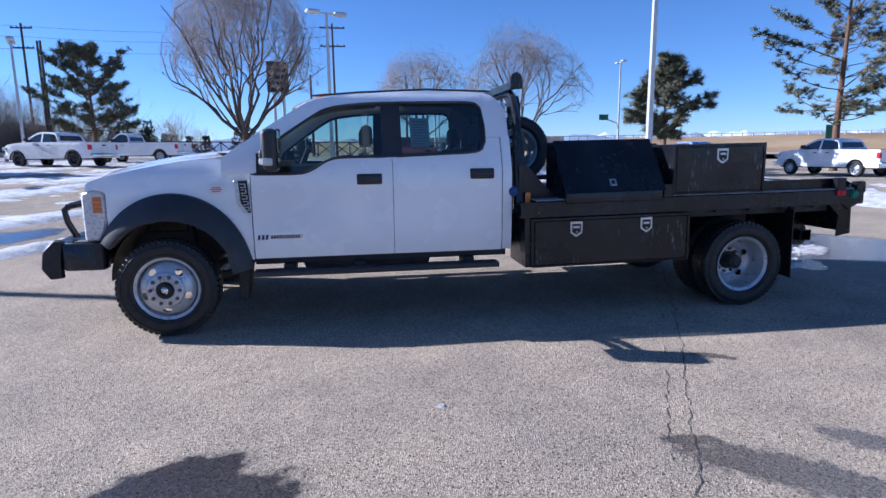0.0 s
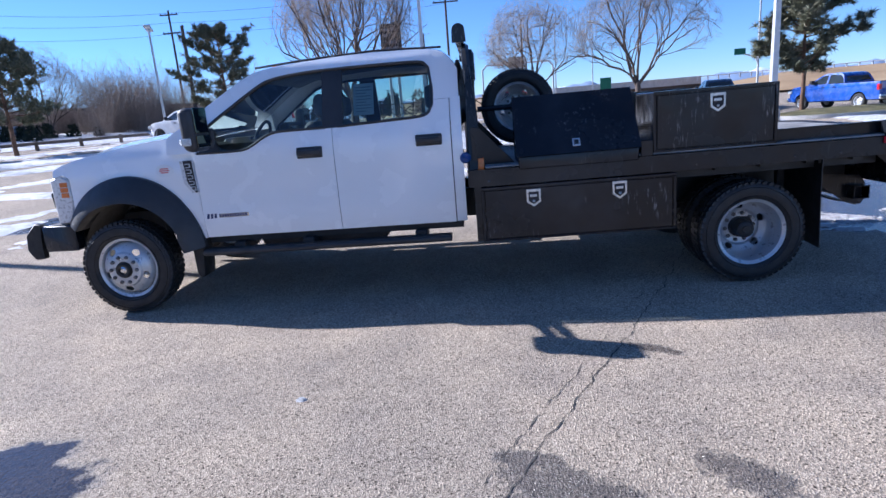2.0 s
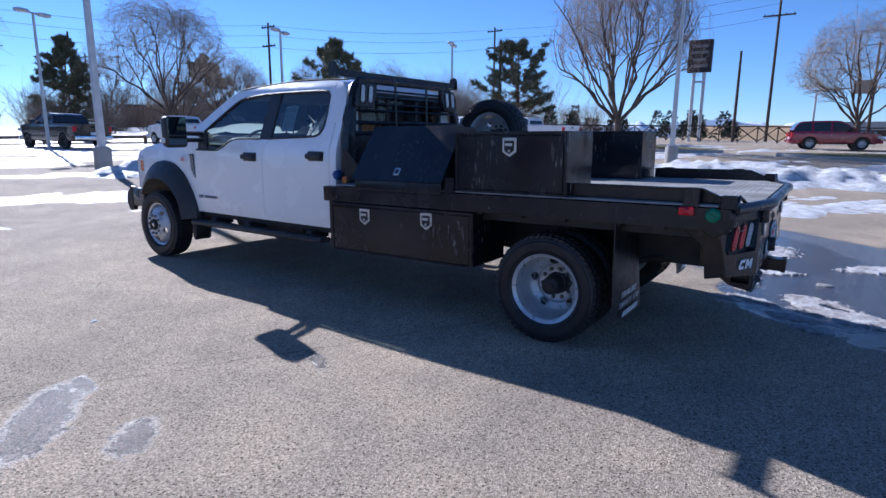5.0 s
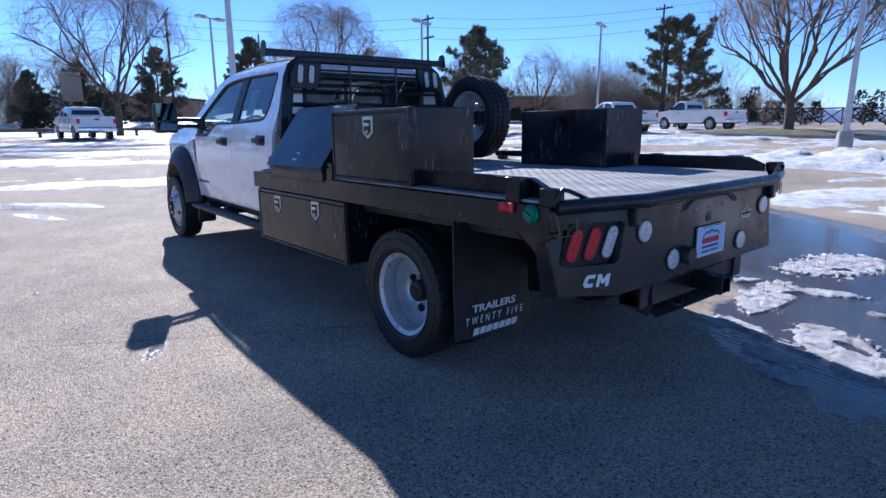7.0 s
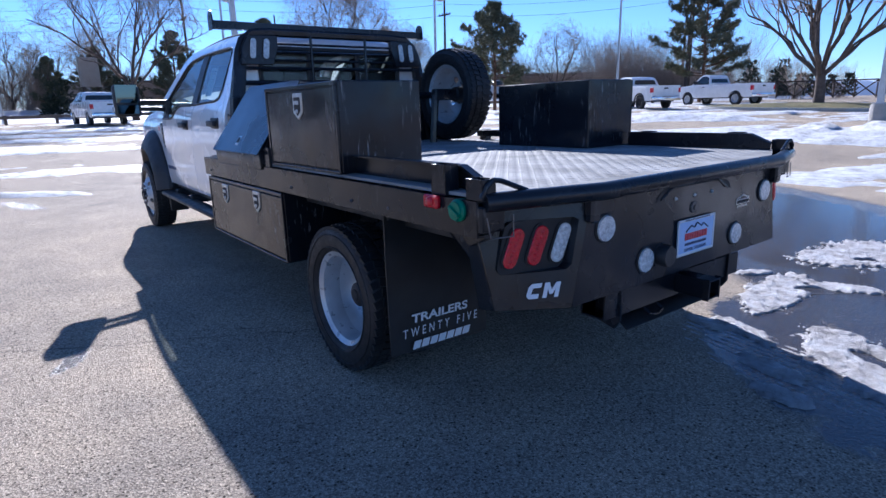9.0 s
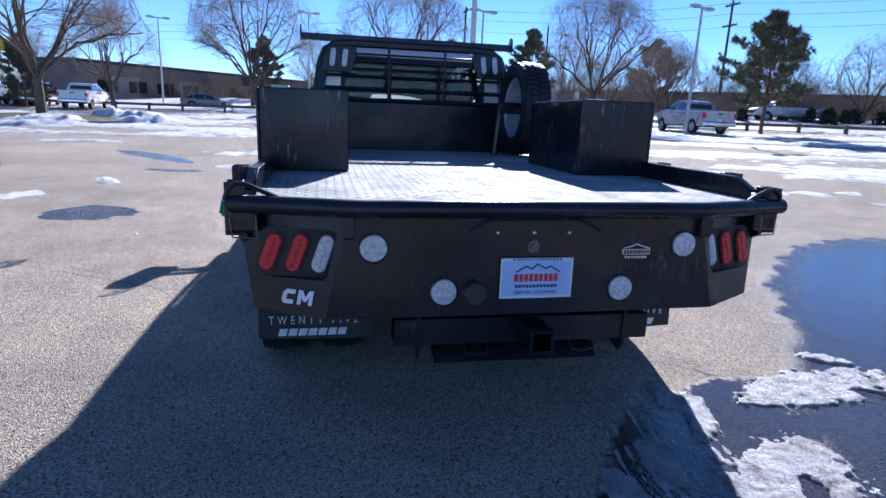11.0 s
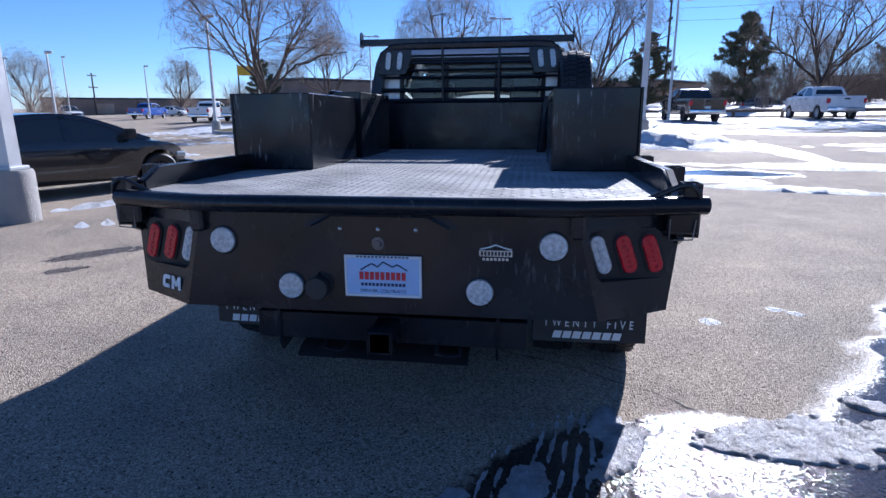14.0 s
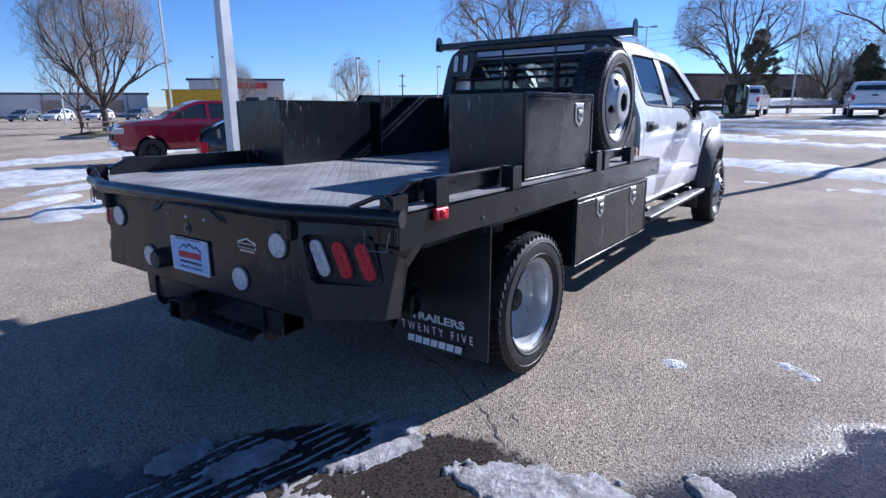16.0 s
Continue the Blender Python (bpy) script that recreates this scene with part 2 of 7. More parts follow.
# ---- mesh helpers ----
def finish(bm, name, material, smooth=True, sharp=35):
    bmesh.ops.remove_doubles(bm, verts=bm.verts, dist=1e-5)
    bmesh.ops.recalc_face_normals(bm, faces=bm.faces)
    lim = radians(sharp)
    for e in bm.edges:
        if len(e.link_faces) == 2 and e.calc_face_angle(0) > lim:
            e.smooth = False
    for f in bm.faces:
        f.smooth = smooth
    me = bpy.data.meshes.new(name)
    bm.to_mesh(me)
    bm.free()
    me.materials.append(material)
    return me


def part(name, bm, material, parent=None, label="", smooth=True, sharp=35):
    ob = new(name, finish(bm, name, material, smooth, sharp))
    if parent is not None:
        ob.parent = parent
    if label:
        ob["label"] = label
    return ob


def share(name, me, parent, m, label=""):
    ob = new(name, me)
    ob.parent = parent
    ob.matrix_basis = m
    if label:
        ob["label"] = label
    return ob


def thing(name, label, category, group="", m=None):
    ob = new(name)
    ob.empty_display_size = 0.2
    if m is not None:
        ob.matrix_world = m
    return tagged(ob, label, category, group)


def box(bm, x0, x1, y0, y1, z0, z1, bev=0.0, m=None, seg=1):
    base = Matrix.Translation(((x0 + x1) / 2, (y0 + y1) / 2, (z0 + z1) / 2)) @ Matrix.Diagonal((abs(x1 - x0), abs(y1 - y0), abs(z1 - z0), 1))
    r = bmesh.ops.create_cube(bm, size=1, matrix=(m @ base) if m is not None else base)
    if bev:
        es = list({e for v in r["verts"] for e in v.link_edges})
        bmesh.ops.bevel(bm, geom=es, offset=bev, segments=seg, affect="EDGES", profile=0.5)


def tube(bm, pts, r, n=8, caps=True):
    """A round bar along a line of points; r is one radius or one for each point."""
    pts = [Vector(p) for p in pts]
    rs = r if isinstance(r, (list, tuple)) else [r] * len(pts)
    rings, side = [], None
    for i, p in enumerate(pts):
        d = ((pts[min(i + 1, len(pts) - 1)] - p).normalized() + (p - pts[max(i - 1, 0)]).normalized())
        d = d.normalized() if d.length > 1e-6 else Vector((0, 0, 1))
        if side is None:
            side = d.orthogonal().normalized()
        side = (side - d * side.dot(d)).normalized()
        up = d.cross(side)
        rings.append([bm.verts.new(p + (side * math.cos(2 * math.pi * k / n) + up * math.sin(2 * math.pi * k / n)) * rs[i]) for k in range(n)])
    for a, b in zip(rings, rings[1:]):
        for k in range(n):
            bm.faces.new((a[k], a[(k + 1) % n], b[(k + 1) % n], b[k]))
    if caps:
        bm.faces.new(rings[0][::-1])
        bm.faces.new(rings[-1])


def rod(bm, a, b, r, n=12):
    tube(bm, [a, b], r, n)


def prism(bm, poly, axis, a, b, bev=0.0):
    """A flat outline of (u, v) extruded from a to b along an axis; x: (y, z), y: (x, z), z: (x, y)."""
    def put(u, v, w):
        return {"x": (w, u, v), "y": (u, w, v), "z": (u, v, w)}[axis]
    lo = [bm.verts.new(put(u, v, a)) for u, v in poly]
    hi = [bm.verts.new(put(u, v, b)) for u, v in poly]
    fs = [bm.faces.new(lo[::-1]), bm.faces.new(hi)]
    n = len(poly)
    for i in range(n):
        fs.append(bm.faces.new((lo[i], lo[(i + 1) % n], hi[(i + 1) % n], hi[i])))
    if bev:
        es = list({e for f in fs for e in f.edges})
        bmesh.ops.bevel(bm, geom=es, offset=bev, segments=1, affect="EDGES", profile=0.5)


def lathe(bm, profile, n=32, closed=False):
    """A profile of (radius, y) turned round the y axis."""
    rings = [[bm.verts.new((r * math.cos(2 * math.pi * k / n), y, r * math.sin(2 * math.pi * k / n))) for k in range(n)] for r, y in profile]
    pairs = list(zip(rings, rings[1:]))
    if closed:
        pairs.append((rings[-1], rings[0]))
    for a, b in pairs:
        for k in range(n):
            bm.faces.new((a[k], a[(k + 1) % n], b[(k + 1) % n], b[k]))


def grid(bm, nu, nv, at):
    """A sheet of quads; at(u, v) gives a place for u and v from 0 to 1."""
    vs = [[bm.verts.new(at(i / nu, j / nv)) for j in range(nv + 1)] for i in range(nu + 1)]
    for i in range(nu):
        for j in range(nv):
            bm.faces.new((vs[i][j], vs[i + 1][j], vs[i + 1][j + 1], vs[i][j + 1]))
    return vs


def lerp(table, x):
    """Straight-line reading of a table of (x, y)."""
    if x <= table[0][0]:
        return table[0][1]
    for (x0, y0), (x1, y1) in zip(table, table[1:]):
        if x <= x1:
            return y0 + (y1 - y0) * (x - x0) / (x1 - x0)
    return table[-1][1]


def smooth_table(table, n=6):
    """The table with its corners rounded."""
    out = list(table)
    for _ in range(2):
        nxt = [out[0]]
        for (x0, y0), (x1, y1) in zip(out, out[1:]):
            nxt += [(x0 * 0.75 + x1 * 0.25, y0 * 0.75 + y1 * 0.25), (x0 * 0.25 + x1 * 0.75, y0 * 0.25 + y1 * 0.75)]
        out = nxt + [out[-1]]
    return out


def skin(bm, xs, zb, zt, wide, side, nz=8, depth=0.03):
    """A side panel from column to column between two outlines, bulged by wide(z), with its edge turned in."""
    cols = []
    for x in xs:
        a, b = zb(x), max(zt(x), zb(x) + 0.002)
        cols.append([bm.verts.new((x, side * wide(a + (b - a) * j / nz), a + (b - a) * j / nz)) for j in range(nz + 1)])
    for c, d in zip(cols, cols[1:]):
        for j in range(nz):
            bm.faces.new((c[j], d[j], d[j + 1], c[j + 1]))
    rim = [c[0] for c in cols] + cols[-1][1:] + [c[-1] for c in cols[-2::-1]] + cols[0][-2:0:-1]
    inner = [bm.verts.new((v.co.x, v.co.y - side * depth, v.co.z)) for v in rim]
    for i in range(len(rim)):
        k = (i + 1) % len(rim)
        bm.faces.new((rim[i], rim[k], inner[k], inner[i]))


def span(a, b, n):
    return [a + (b - a) * i / n for i in range(n + 1)]


def words(name, text, size, m, material, parent, stretch=1.0, depth=0.0008, bold=0.0, gap=1.0):
    c = bpy.data.curves.new(name, "FONT")
    c.body, c.size, c.align_x, c.align_y, c.extrude = text, size, "CENTER", "CENTER", depth
    c.offset, c.space_character = bold, gap
    c.materials.append(material)
    ob = new(name, c)
    ob.parent = parent
    ob.matrix_basis = m @ Matrix.Diagonal((stretch, 1, 1, 1))
    return ob


# ---- ground ----
def rise(x, y):
    """The lot drains towards the truck and climbs away from it."""
    s = max(0.0, (3 - x) * 0.75 + y * 0.66 - 5)
    dip = 0.12 * (1 - math.exp(-max(0.0, -y - 5) * 0.28))
    return (1.0 + 0.4 / (1 + math.exp((24 - y) / 4))) * (1 - math.exp(-s * 0.04)) * (1 - math.exp(-(s * 0.25) ** 2)) - dip


def line_steps():
    near = [i * 1.0 for i in range(-24, 25)]
    out = list(near)
    step, p = 1.3, 24.0
    while p < 2200:
        p += step
        step *= 1.12
        out += [p, -p]
    return sorted(out)


bm = bmesh.new()
steps = line_steps()
rows = [[bm.verts.new((4 + x, y, rise(4 + x, y))) for y in steps] for x in steps]
for a, b in zip(rows, rows[1:]):
    for j in range(len(steps) - 1):
        bm.faces.new((a[j], b[j], b[j + 1], a[j + 1]))
ground = tagged(part("ground", bm, ASPHALT), "worn grey-tan asphalt of the parking lot", "ground", kind="structure")


def on_ground(x, y, up=0.0):
    return Vector((x, y, rise(x, y) + up))


def oval(x, y, spots):
    """How far inside the nearest of the ovals (cx, cy, rx, ry, degrees) a place lies: 1 in the middle, 0 on the edge."""
    best = -9.0
    for cx, cy, rx, ry, deg in spots:
        a = radians(deg)
        u = ((x - cx) * math.cos(a) + (y - cy) * math.sin(a)) / rx
        v = (-(x - cx) * math.sin(a) + (y - cy) * math.cos(a)) / ry
        best = max(best, 1 - math.sqrt(u * u + v * v))
    return best


def fuzz(x, y, f, seed=0.0):
    return noise.noise(Vector((x * f, y * f, seed))) + 0.5 * noise.noise(Vector((x * f * 2.3, y * f * 2.3, seed + 5))) + 0.28 * noise.noise(Vector((x * f * 5.1, y * f * 5.1, seed + 9)))


def drift(name, x0, x1, y0, y1, step, depth, material, label, category):
    """A sheet over the lot, kept where depth(x, y) is above nothing."""
    nx, ny = int((x1 - x0) / step), int((y1 - y0) / step)
    h = np.array([[depth(x0 + i * step, y0 + j * step) for j in range(ny + 1)] for i in range(nx + 1)])
    index, verts, faces = {}, [], []

    def vert(i, j):
        if (i, j) not in index:
            x, y = x0 + i * step, y0 + j * step
            index[(i, j)] = len(verts)
            verts.append((x, y, rise(x, y) + max(-0.06, h[i, j])))
        return index[(i, j)]

    for i in range(nx):
        for j in range(ny):
            if max(h[i, j], h[i + 1, j], h[i, j + 1], h[i + 1, j + 1]) > 0:
                faces.append((vert(i, j), vert(i + 1, j), vert(i + 1, j + 1), vert(i, j + 1)))
    me = bpy.data.meshes.new(name)
    me.from_pydata(verts, [], faces)
    me.polygons.foreach_set("use_smooth", [True] * len(faces))
    me.materials.append(material)
    return tagged(new(name, me), label, category, kind="stuff")


NEAR_SNOW = [(6.1, 3.6, 0.70, 0.38, 80), (6.08, 1.95, 0.52, 0.19, 98), (6.36, 2.40, 0.27, 0.11, 20), (5.74, 2.30, 0.15, 0.07, 60), (6.92, 1.02, 0.52, 0.25, -46), (6.29, 1.0, 0.26, 0.08, -25), (6.85, 2.03, 0.08, 0.04, 0),
             (6.66, 0.58, 0.20, 0.09, -10), (6.80, 0.32, 0.15, 0.08, 0), (6.08, 0.95, 0.17, 0.07, -15), (7.5, 3.3, 0.6, 0.22, 30), (8.1, 1.3, 0.5, 0.2, 40)]
WORN_THROUGH = [(6.93, 1.10, 0.16, 0.07, -25), (6.2, 2.15, 0.10, 0.05, 60), (6.2, 3.4, 0.14, 0.06, 40)]
TRACKS = [(6.48, 0.74, 0.56, 0.24, -18), (6.92, 0.52, 0.34, 0.17, -18)]


def near_depth(x, y):
    """Broken slush: ragged lumps, and the bars that a tyre pressed into it."""
    ragged = fuzz(x, y, 3.0) * 0.30 + fuzz(x, y, 13, 2) * 0.36 + fuzz(x, y, 31, 8) * 0.22
    d = oval(x, y, NEAR_SNOW) * 1.15 + ragged - 1.6 * max(0.0, oval(x, y, WORN_THROUGH) + 0.2)
    h = min(d * 0.10, 0.013 + 0.010 * fuzz(x, y, 11, 3) + 0.007 * fuzz(x, y, 27, 6)) if d > 0 else d * 0.10
    k = oval(x, y, TRACKS) + 0.40 * fuzz(x, y, 3.5, 7)
    bar = 1.1 * math.sin((x * 0.16 + y * 0.987) * 2 * math.pi / 0.058 + 2.0 * fuzz(x, y, 2, 4)) * 0.5 + 0.62 * fuzz(x, y, 8, 2) - 0.30
    return max(h, min(0.006, 0.009 * bar, 0.05 * k))


drift("near_snow", 5.2, 8.8, -0.2, 4.6, 0.0125, near_depth, SLUSH, "thin dirty melting snow and slush with tyre prints", "snow")
SPOTS = [(4.60, 1.85, 0.075, 0.06, 60), (4.27, 2.39, 0.06, 0.05, 50), (4.35, 2.51, 0.06, 0.045, 50), (1.976, -2.866, 0.035, 0.02, 0)]
drift("salt_spots", 1.8, 5.0, -3.0, 2.8, 0.02, lambda x, y: 0.02 * (oval(x, y, SPOTS) + 0.45 * fuzz(x, y, 14)), SNOW, "small dried salt and ice spots", "ice")

LOT_SNOW = [(0.1, -5.72, 1.5, 0.2, -37), (2.1, -4.95, 0.5, 0.08, -50), (3.35, -7.6, 1.3, 0.62, 52), (4.3, -7.2, 1.0, 0.42, 62), (4.0, -8.7, 0.9, 0.26, 30), (2.6, -12.3, 2.2, 0.7, 5), (2.2, -14.2, 2.6, 1.1, 10), (5.0, -9.6, 1.2, 0.35, 50), (2.4, -10.4, 1.6, 0.4, 20), (-1.5, -18.5, 4.0, 1.2, 10), (-2.4, -4.6, 0.5, 0.14, 30),
            (-3.6, 3.8, 1.5, 0.3, 70), (-5.0, 7.2, 2.2, 0.5, 72), (-6.4, 2.0, 2.6, 0.7, 60), (-4.5, -2.3, 1.2, 0.16, 55),
            (-16.8, -12.0, 2.6, 0.4, 100), (-12.7, -9.0, 1.4, 0.3, 100), (-33.0, -24.0, 9.0, 2.2, 35), (-8.5, 7.4, 3.2, 0.45, 0), (-2.3, 5.1, 1.5, 0.22, 70)]
PILES = [(-10.3, 5.3, 2.6, 1.3, 60, 0.5), (-24.2, -10.8, 3.4, 1.8, 60, 0.65), (-22.5, -14.0, 3.0, 1.9, 60, 0.5), (5.0, 17.6, 7.5, 2.4, 8, 0.5), (11.5, 13.0, 3.4, 1.8, 70, 0.4), (12.0, 25.0, 5.0, 2.2, 10, 0.4), (-6.5, 21.5, 4.0, 1.2, 20, 0.3), (16.0, 8.0, 3.0, 1.4, 60, 0.25), (9.5, 6.0, 2.2, 0.7, 70, 0.12)]


def lot_depth(x, y):
    u, v = x * 0.41 + y * 0.91, -x * 0.91 + y * 0.41
    band = noise.noise(Vector((u * 0.10, v * 0.55, 1.5))) + 0.55 * noise.noise(Vector((u * 0.35, v * 1.7, 4.5))) + 0.45 * fuzz(x, y, 1.6, 2)
    far = v - 4.0
    amount = -1.0 if far < 0 else min(0.0, far * 0.035 - 0.36)
    if -14 < x < -2 and y < -2:
        amount -= 0.12
    if v > 36:
        amount -= 3
    if x > 3 and y > 4:
        amount = -0.16 + 0.25 * noise.noise(Vector((x * 0.09, y * 0.16, 8)))
        if y < 8 or x > 40:
            amount -= 1
    h = (band + amount) * 0.22
    h = min(h, 0.045 + 0.02 * fuzz(x, y, 2.5, 6)) if h > 0 else h
    o = oval(x, y, LOT_SNOW) + 0.30 * fuzz(x, y, 1.4, 3)
    h = max(h, min(0.07 + 0.012 * fuzz(x, y, 5), o * 0.2))
    for cx, cy, rx, ry, deg, top in PILES:
        p = oval(x, y, [(cx, cy, rx, ry, deg)]) + 0.28 * fuzz(x, y, 0.7, 4)
        h = max(h, top * min(1, p * 1.5) * (0.72 + 0.42 * fuzz(x, y, 1.7, 6) if p > 0 else 0.7))
    return h


drift("lot_snow", -37, 22, -24, 42, 0.2, lot_depth, SNOW, "streaks and ploughed piles of old snow across the lot", "snow")

# double crack in the asphalt
CRACK = shader("crack_filler", (0.05, 0.046, 0.042), 0.9)
line = [(2.5, -4.6), (3.0, -3.85), (3.47, -3.0), (3.95, -2.15), (4.6, -0.9), (5.1, 0.1), (5.62, 1.08), (6.0, 1.62), (6.5, 2.4)]
for off, wob, wide in ((0.0, 1.0, 0.0030), (-0.12, 4.0, 0.0012)):
    verts, faces = [], []
    for i in range(360):
        f = i / 359 * (len(line) - 1)
        k = min(int(f), len(line) - 2)
        p = Vector(line[k]).lerp(Vector(line[k + 1]), f - k) + Vector((0.87, -0.48)) * off
        j = 0.035 * fuzz(p.x, p.y, 3, wob) + 0.012 * fuzz(p.x, p.y, 22, wob)
        w = max(0.00005, wide + 0.0042 * fuzz(p.x, p.y, 7, wob + 3))
        q = p + Vector((0.87, -0.48)) * j
        verts += [(q.x - 0.87 * w, q.y + 0.48 * w, 0.003), (q.x + 0.87 * w, q.y - 0.48 * w, 0.003)]
        if i:
            faces.append((2 * i - 2, 2 * i - 1, 2 * i + 1, 2 * i))
    me = bpy.data.meshes.new("asphalt_crack")
    me.from_pydata(verts, [], faces)
    me.materials.append(CRACK)
    tagged(new("asphalt_crack", me), "long jagged crack across the asphalt", "crack", kind="structure")


# ---- the work truck ----
truck = thing("work_truck", "white crew cab work truck with black steel flatbed and toolboxes", "truck")

BODY = smooth_table([(0.55, 0.985), (0.62, 1.02), (0.78, 1.035), (0.95, 1.03), (1.2, 1.035), (1.36, 1.025), (1.46, 0.985), (1.95, 0.80), (2.02, 0.72)])
ROOF = smooth_table([(0.40, 1.43), (0.47, 1.48), (1.10, 1.905), (1.26, 1.965), (1.6, 2.00), (2.0, 2.03), (2.5, 2.03), (2.74, 2.015), (2.84, 1.95), (2.905, 1.84)])
GLASS_TOP = smooth_table([(0.70, 1.46), (0.80, 1.545), (1.20, 1.815), (1.32, 1.88), (1.6, 1.915), (1.9, 1.925), (2.45, 1.93), (2.62, 1.925), (2.668, 1.89), (2.69, 1.80)])
HOOD = smooth_table([(-0.66, 1.19), (-0.63, 1.265), (-0.5, 1.325), (0.0, 1.425), (0.47, 1.47)])
BELT_F = smooth_table([(0.66, 1.315), (1.05, 1.31), (1.15, 1.325), (1.32, 1.435), (1.46, 1.445), (1.856, 1.445)])
BELT_R = smooth_table([(1.856, 1.445), (2.3, 1.462), (2.58, 1.472), (2.65, 1.492), (2.682, 1.535), (2.69, 1.61)])
WHEEL_X, WHEEL_R, AXLE = 0.02, 0.60, 0.42


def body_w(z):
    return lerp(BODY, z)


def fender_w(z):
    return lerp([(0.6, 1.01), (0.9, 1.02), (1.2, 1.01), (1.32, 0.98), (1.40, 0.93), (1.46, 0.88)], z)


def arch(x):
    d = abs(x - WHEEL_X)
    low = 0.60 if x > 0 else 0.80
    return max(low, AXLE + 0.05 + math.sqrt(max(0, WHEEL_R ** 2 - d * d))) if d < WHEEL_R else low


# cab shell: pillars, roof and rear wall
bm = bmesh.new()
for s in (-1, 1):
    skin(bm, span(0.70, 2.69, 40), lambda x: lerp(GLASS_TOP, x), lambda x: lerp(ROOF, x), body_w, s, 4)
    skin(bm, span(0.44, 0.72, 8), lambda x: 1.325, lambda x: lerp(ROOF, x) if x < 0.69 else max(1.33, lerp(ROOF, x)), body_w, s, 5)
    skin(bm, span(2.685, 2.905, 8), lambda x: 1.61, lambda x: lerp(ROOF, x), body_w, s, 6)
    skin(bm, span(2.832, 2.915, 4), lambda x: 0.61, lambda x: 1.62, body_w, s, 12)


def roof_at(u, v):
    x = 1.06 + (2.905 - 1.06) * u
    z = lerp(ROOF, x)
    y = (2 * v - 1) * body_w(z)
    return (x - 0.10 * (1 - u) * (1 - (2 * v - 1) ** 2), y, z + 0.035 * (1 - (2 * v - 1) ** 4))


grid(bm, 28, 18, roof_at)
for y0, y1, z0, z1 in ((-1, 1, 0.6, 1.40), (-1, -0.68, 1.40, 1.91), (0.68, 1, 1.40, 1.91), (-1, 1, 1.91, 1.93)):
    grid(bm, 10, 6, lambda u, v: (2.905, max(-body_w(z0 + (z1 - z0) * v), min(body_w(z0 + (z1 - z0) * v), (y0 + (y1 - y0) * u) * (1.0 if abs(y0 + (y1 - y0) * u) < 0.9 else 1.2))), z0 + (z1 - z0) * v))
cab = part("cab", bm, WHITE, truck, "white painted crew cab shell")

for y in (-0.36, -0.18, 0, 0.18, 0.36):
    bm = bmesh.new()
    prism(bm, [(1.20, 1.995), (1.24, 2.035), (1.30, 2.038), (1.36, 2.015)], "y", y - 0.035, y + 0.035, 0.006)
    part("roof_marker_light", bm, AMBER, cab, "amber clearance lamp")

for s in (-1, 1):
    bm = bmesh.new()
    tube(bm, [(1.18, s * 0.70, 1.985), (1.6, s * 0.70, 2.018), (2.2, s * 0.70, 2.045), (2.78, s * 0.70, 2.03)], 0.009, 6)
    part("roof_drip_seam", bm, TRIM, cab)

# doors
for s in (-1, 1):
    for front in (True, False):
        bm = bmesh.new()
        if front:
            skin(bm, span(0.672, 1.8535, 36), lambda x: 0.605, lambda x: lerp(BELT_F, x), body_w, s, 18)
        else:
            skin(bm, span(1.8585, 2.685, 26), lambda x: 0.605, lambda x: lerp(BELT_R, x), body_w, s, 18)
            skin(bm, span(2.685, 2.824, 5), lambda x: 0.605, lambda x: 1.608, body_w, s, 18)
        door = part("front_door" if front else "rear_door", bm, WHITE, truck)
        # pull handle in its scoop
        hx = 1.655 if front else 2.645
        hz = 1.262 if front else 1.292
        bm = bmesh.new()
        w = body_w(hz)
        box(bm, hx - 0.11, hx + 0.11, s * (w - 0.03), s * (w + 0.006), hz - 0.048, hz + 0.048, 0.012, seg=2)
        box(bm, hx - 0.10, hx + 0.10, s * (w + 0.018), s * (w + 0.05), hz - 0.024, hz + 0.026, 0.012, seg=2)
        part("door_handle", bm, PLASTIC, door, "black plastic pull handle")
        if front:
            bm = bmesh.new()
            z = 0.79
            for k, (a, b) in enumerate(((0.70, 0.725), (0.732, 0.757), (0.764, 0.79))):
                prism(bm, [(a, z - 0.02), (b - 0.006, z - 0.02), (b, z + 0.02), (a + 0.006, z + 0.02)], "y", s * (body_w(z) - 0.01), s * (body_w(z) + 0.0035))
            for k in range(11):
                a = 0.81 + k * 0.0225
                box(bm, a, a + 0.017, s * (body_w(z) - 0.01), s * (body_w(z) + 0.0035), z - 0.012, z + 0.012)
            part("door_badge", bm, NAVY, door, "dark raised badge bars")
            bm = bmesh.new()
            box(bm, 0.805, 1.07, s * (body_w(z) - 0.012), s * (body_w(z) + 0.002), z - 0.018, z + 0.018, 0.003)
            part("badge_plate", bm, CHROME, door)

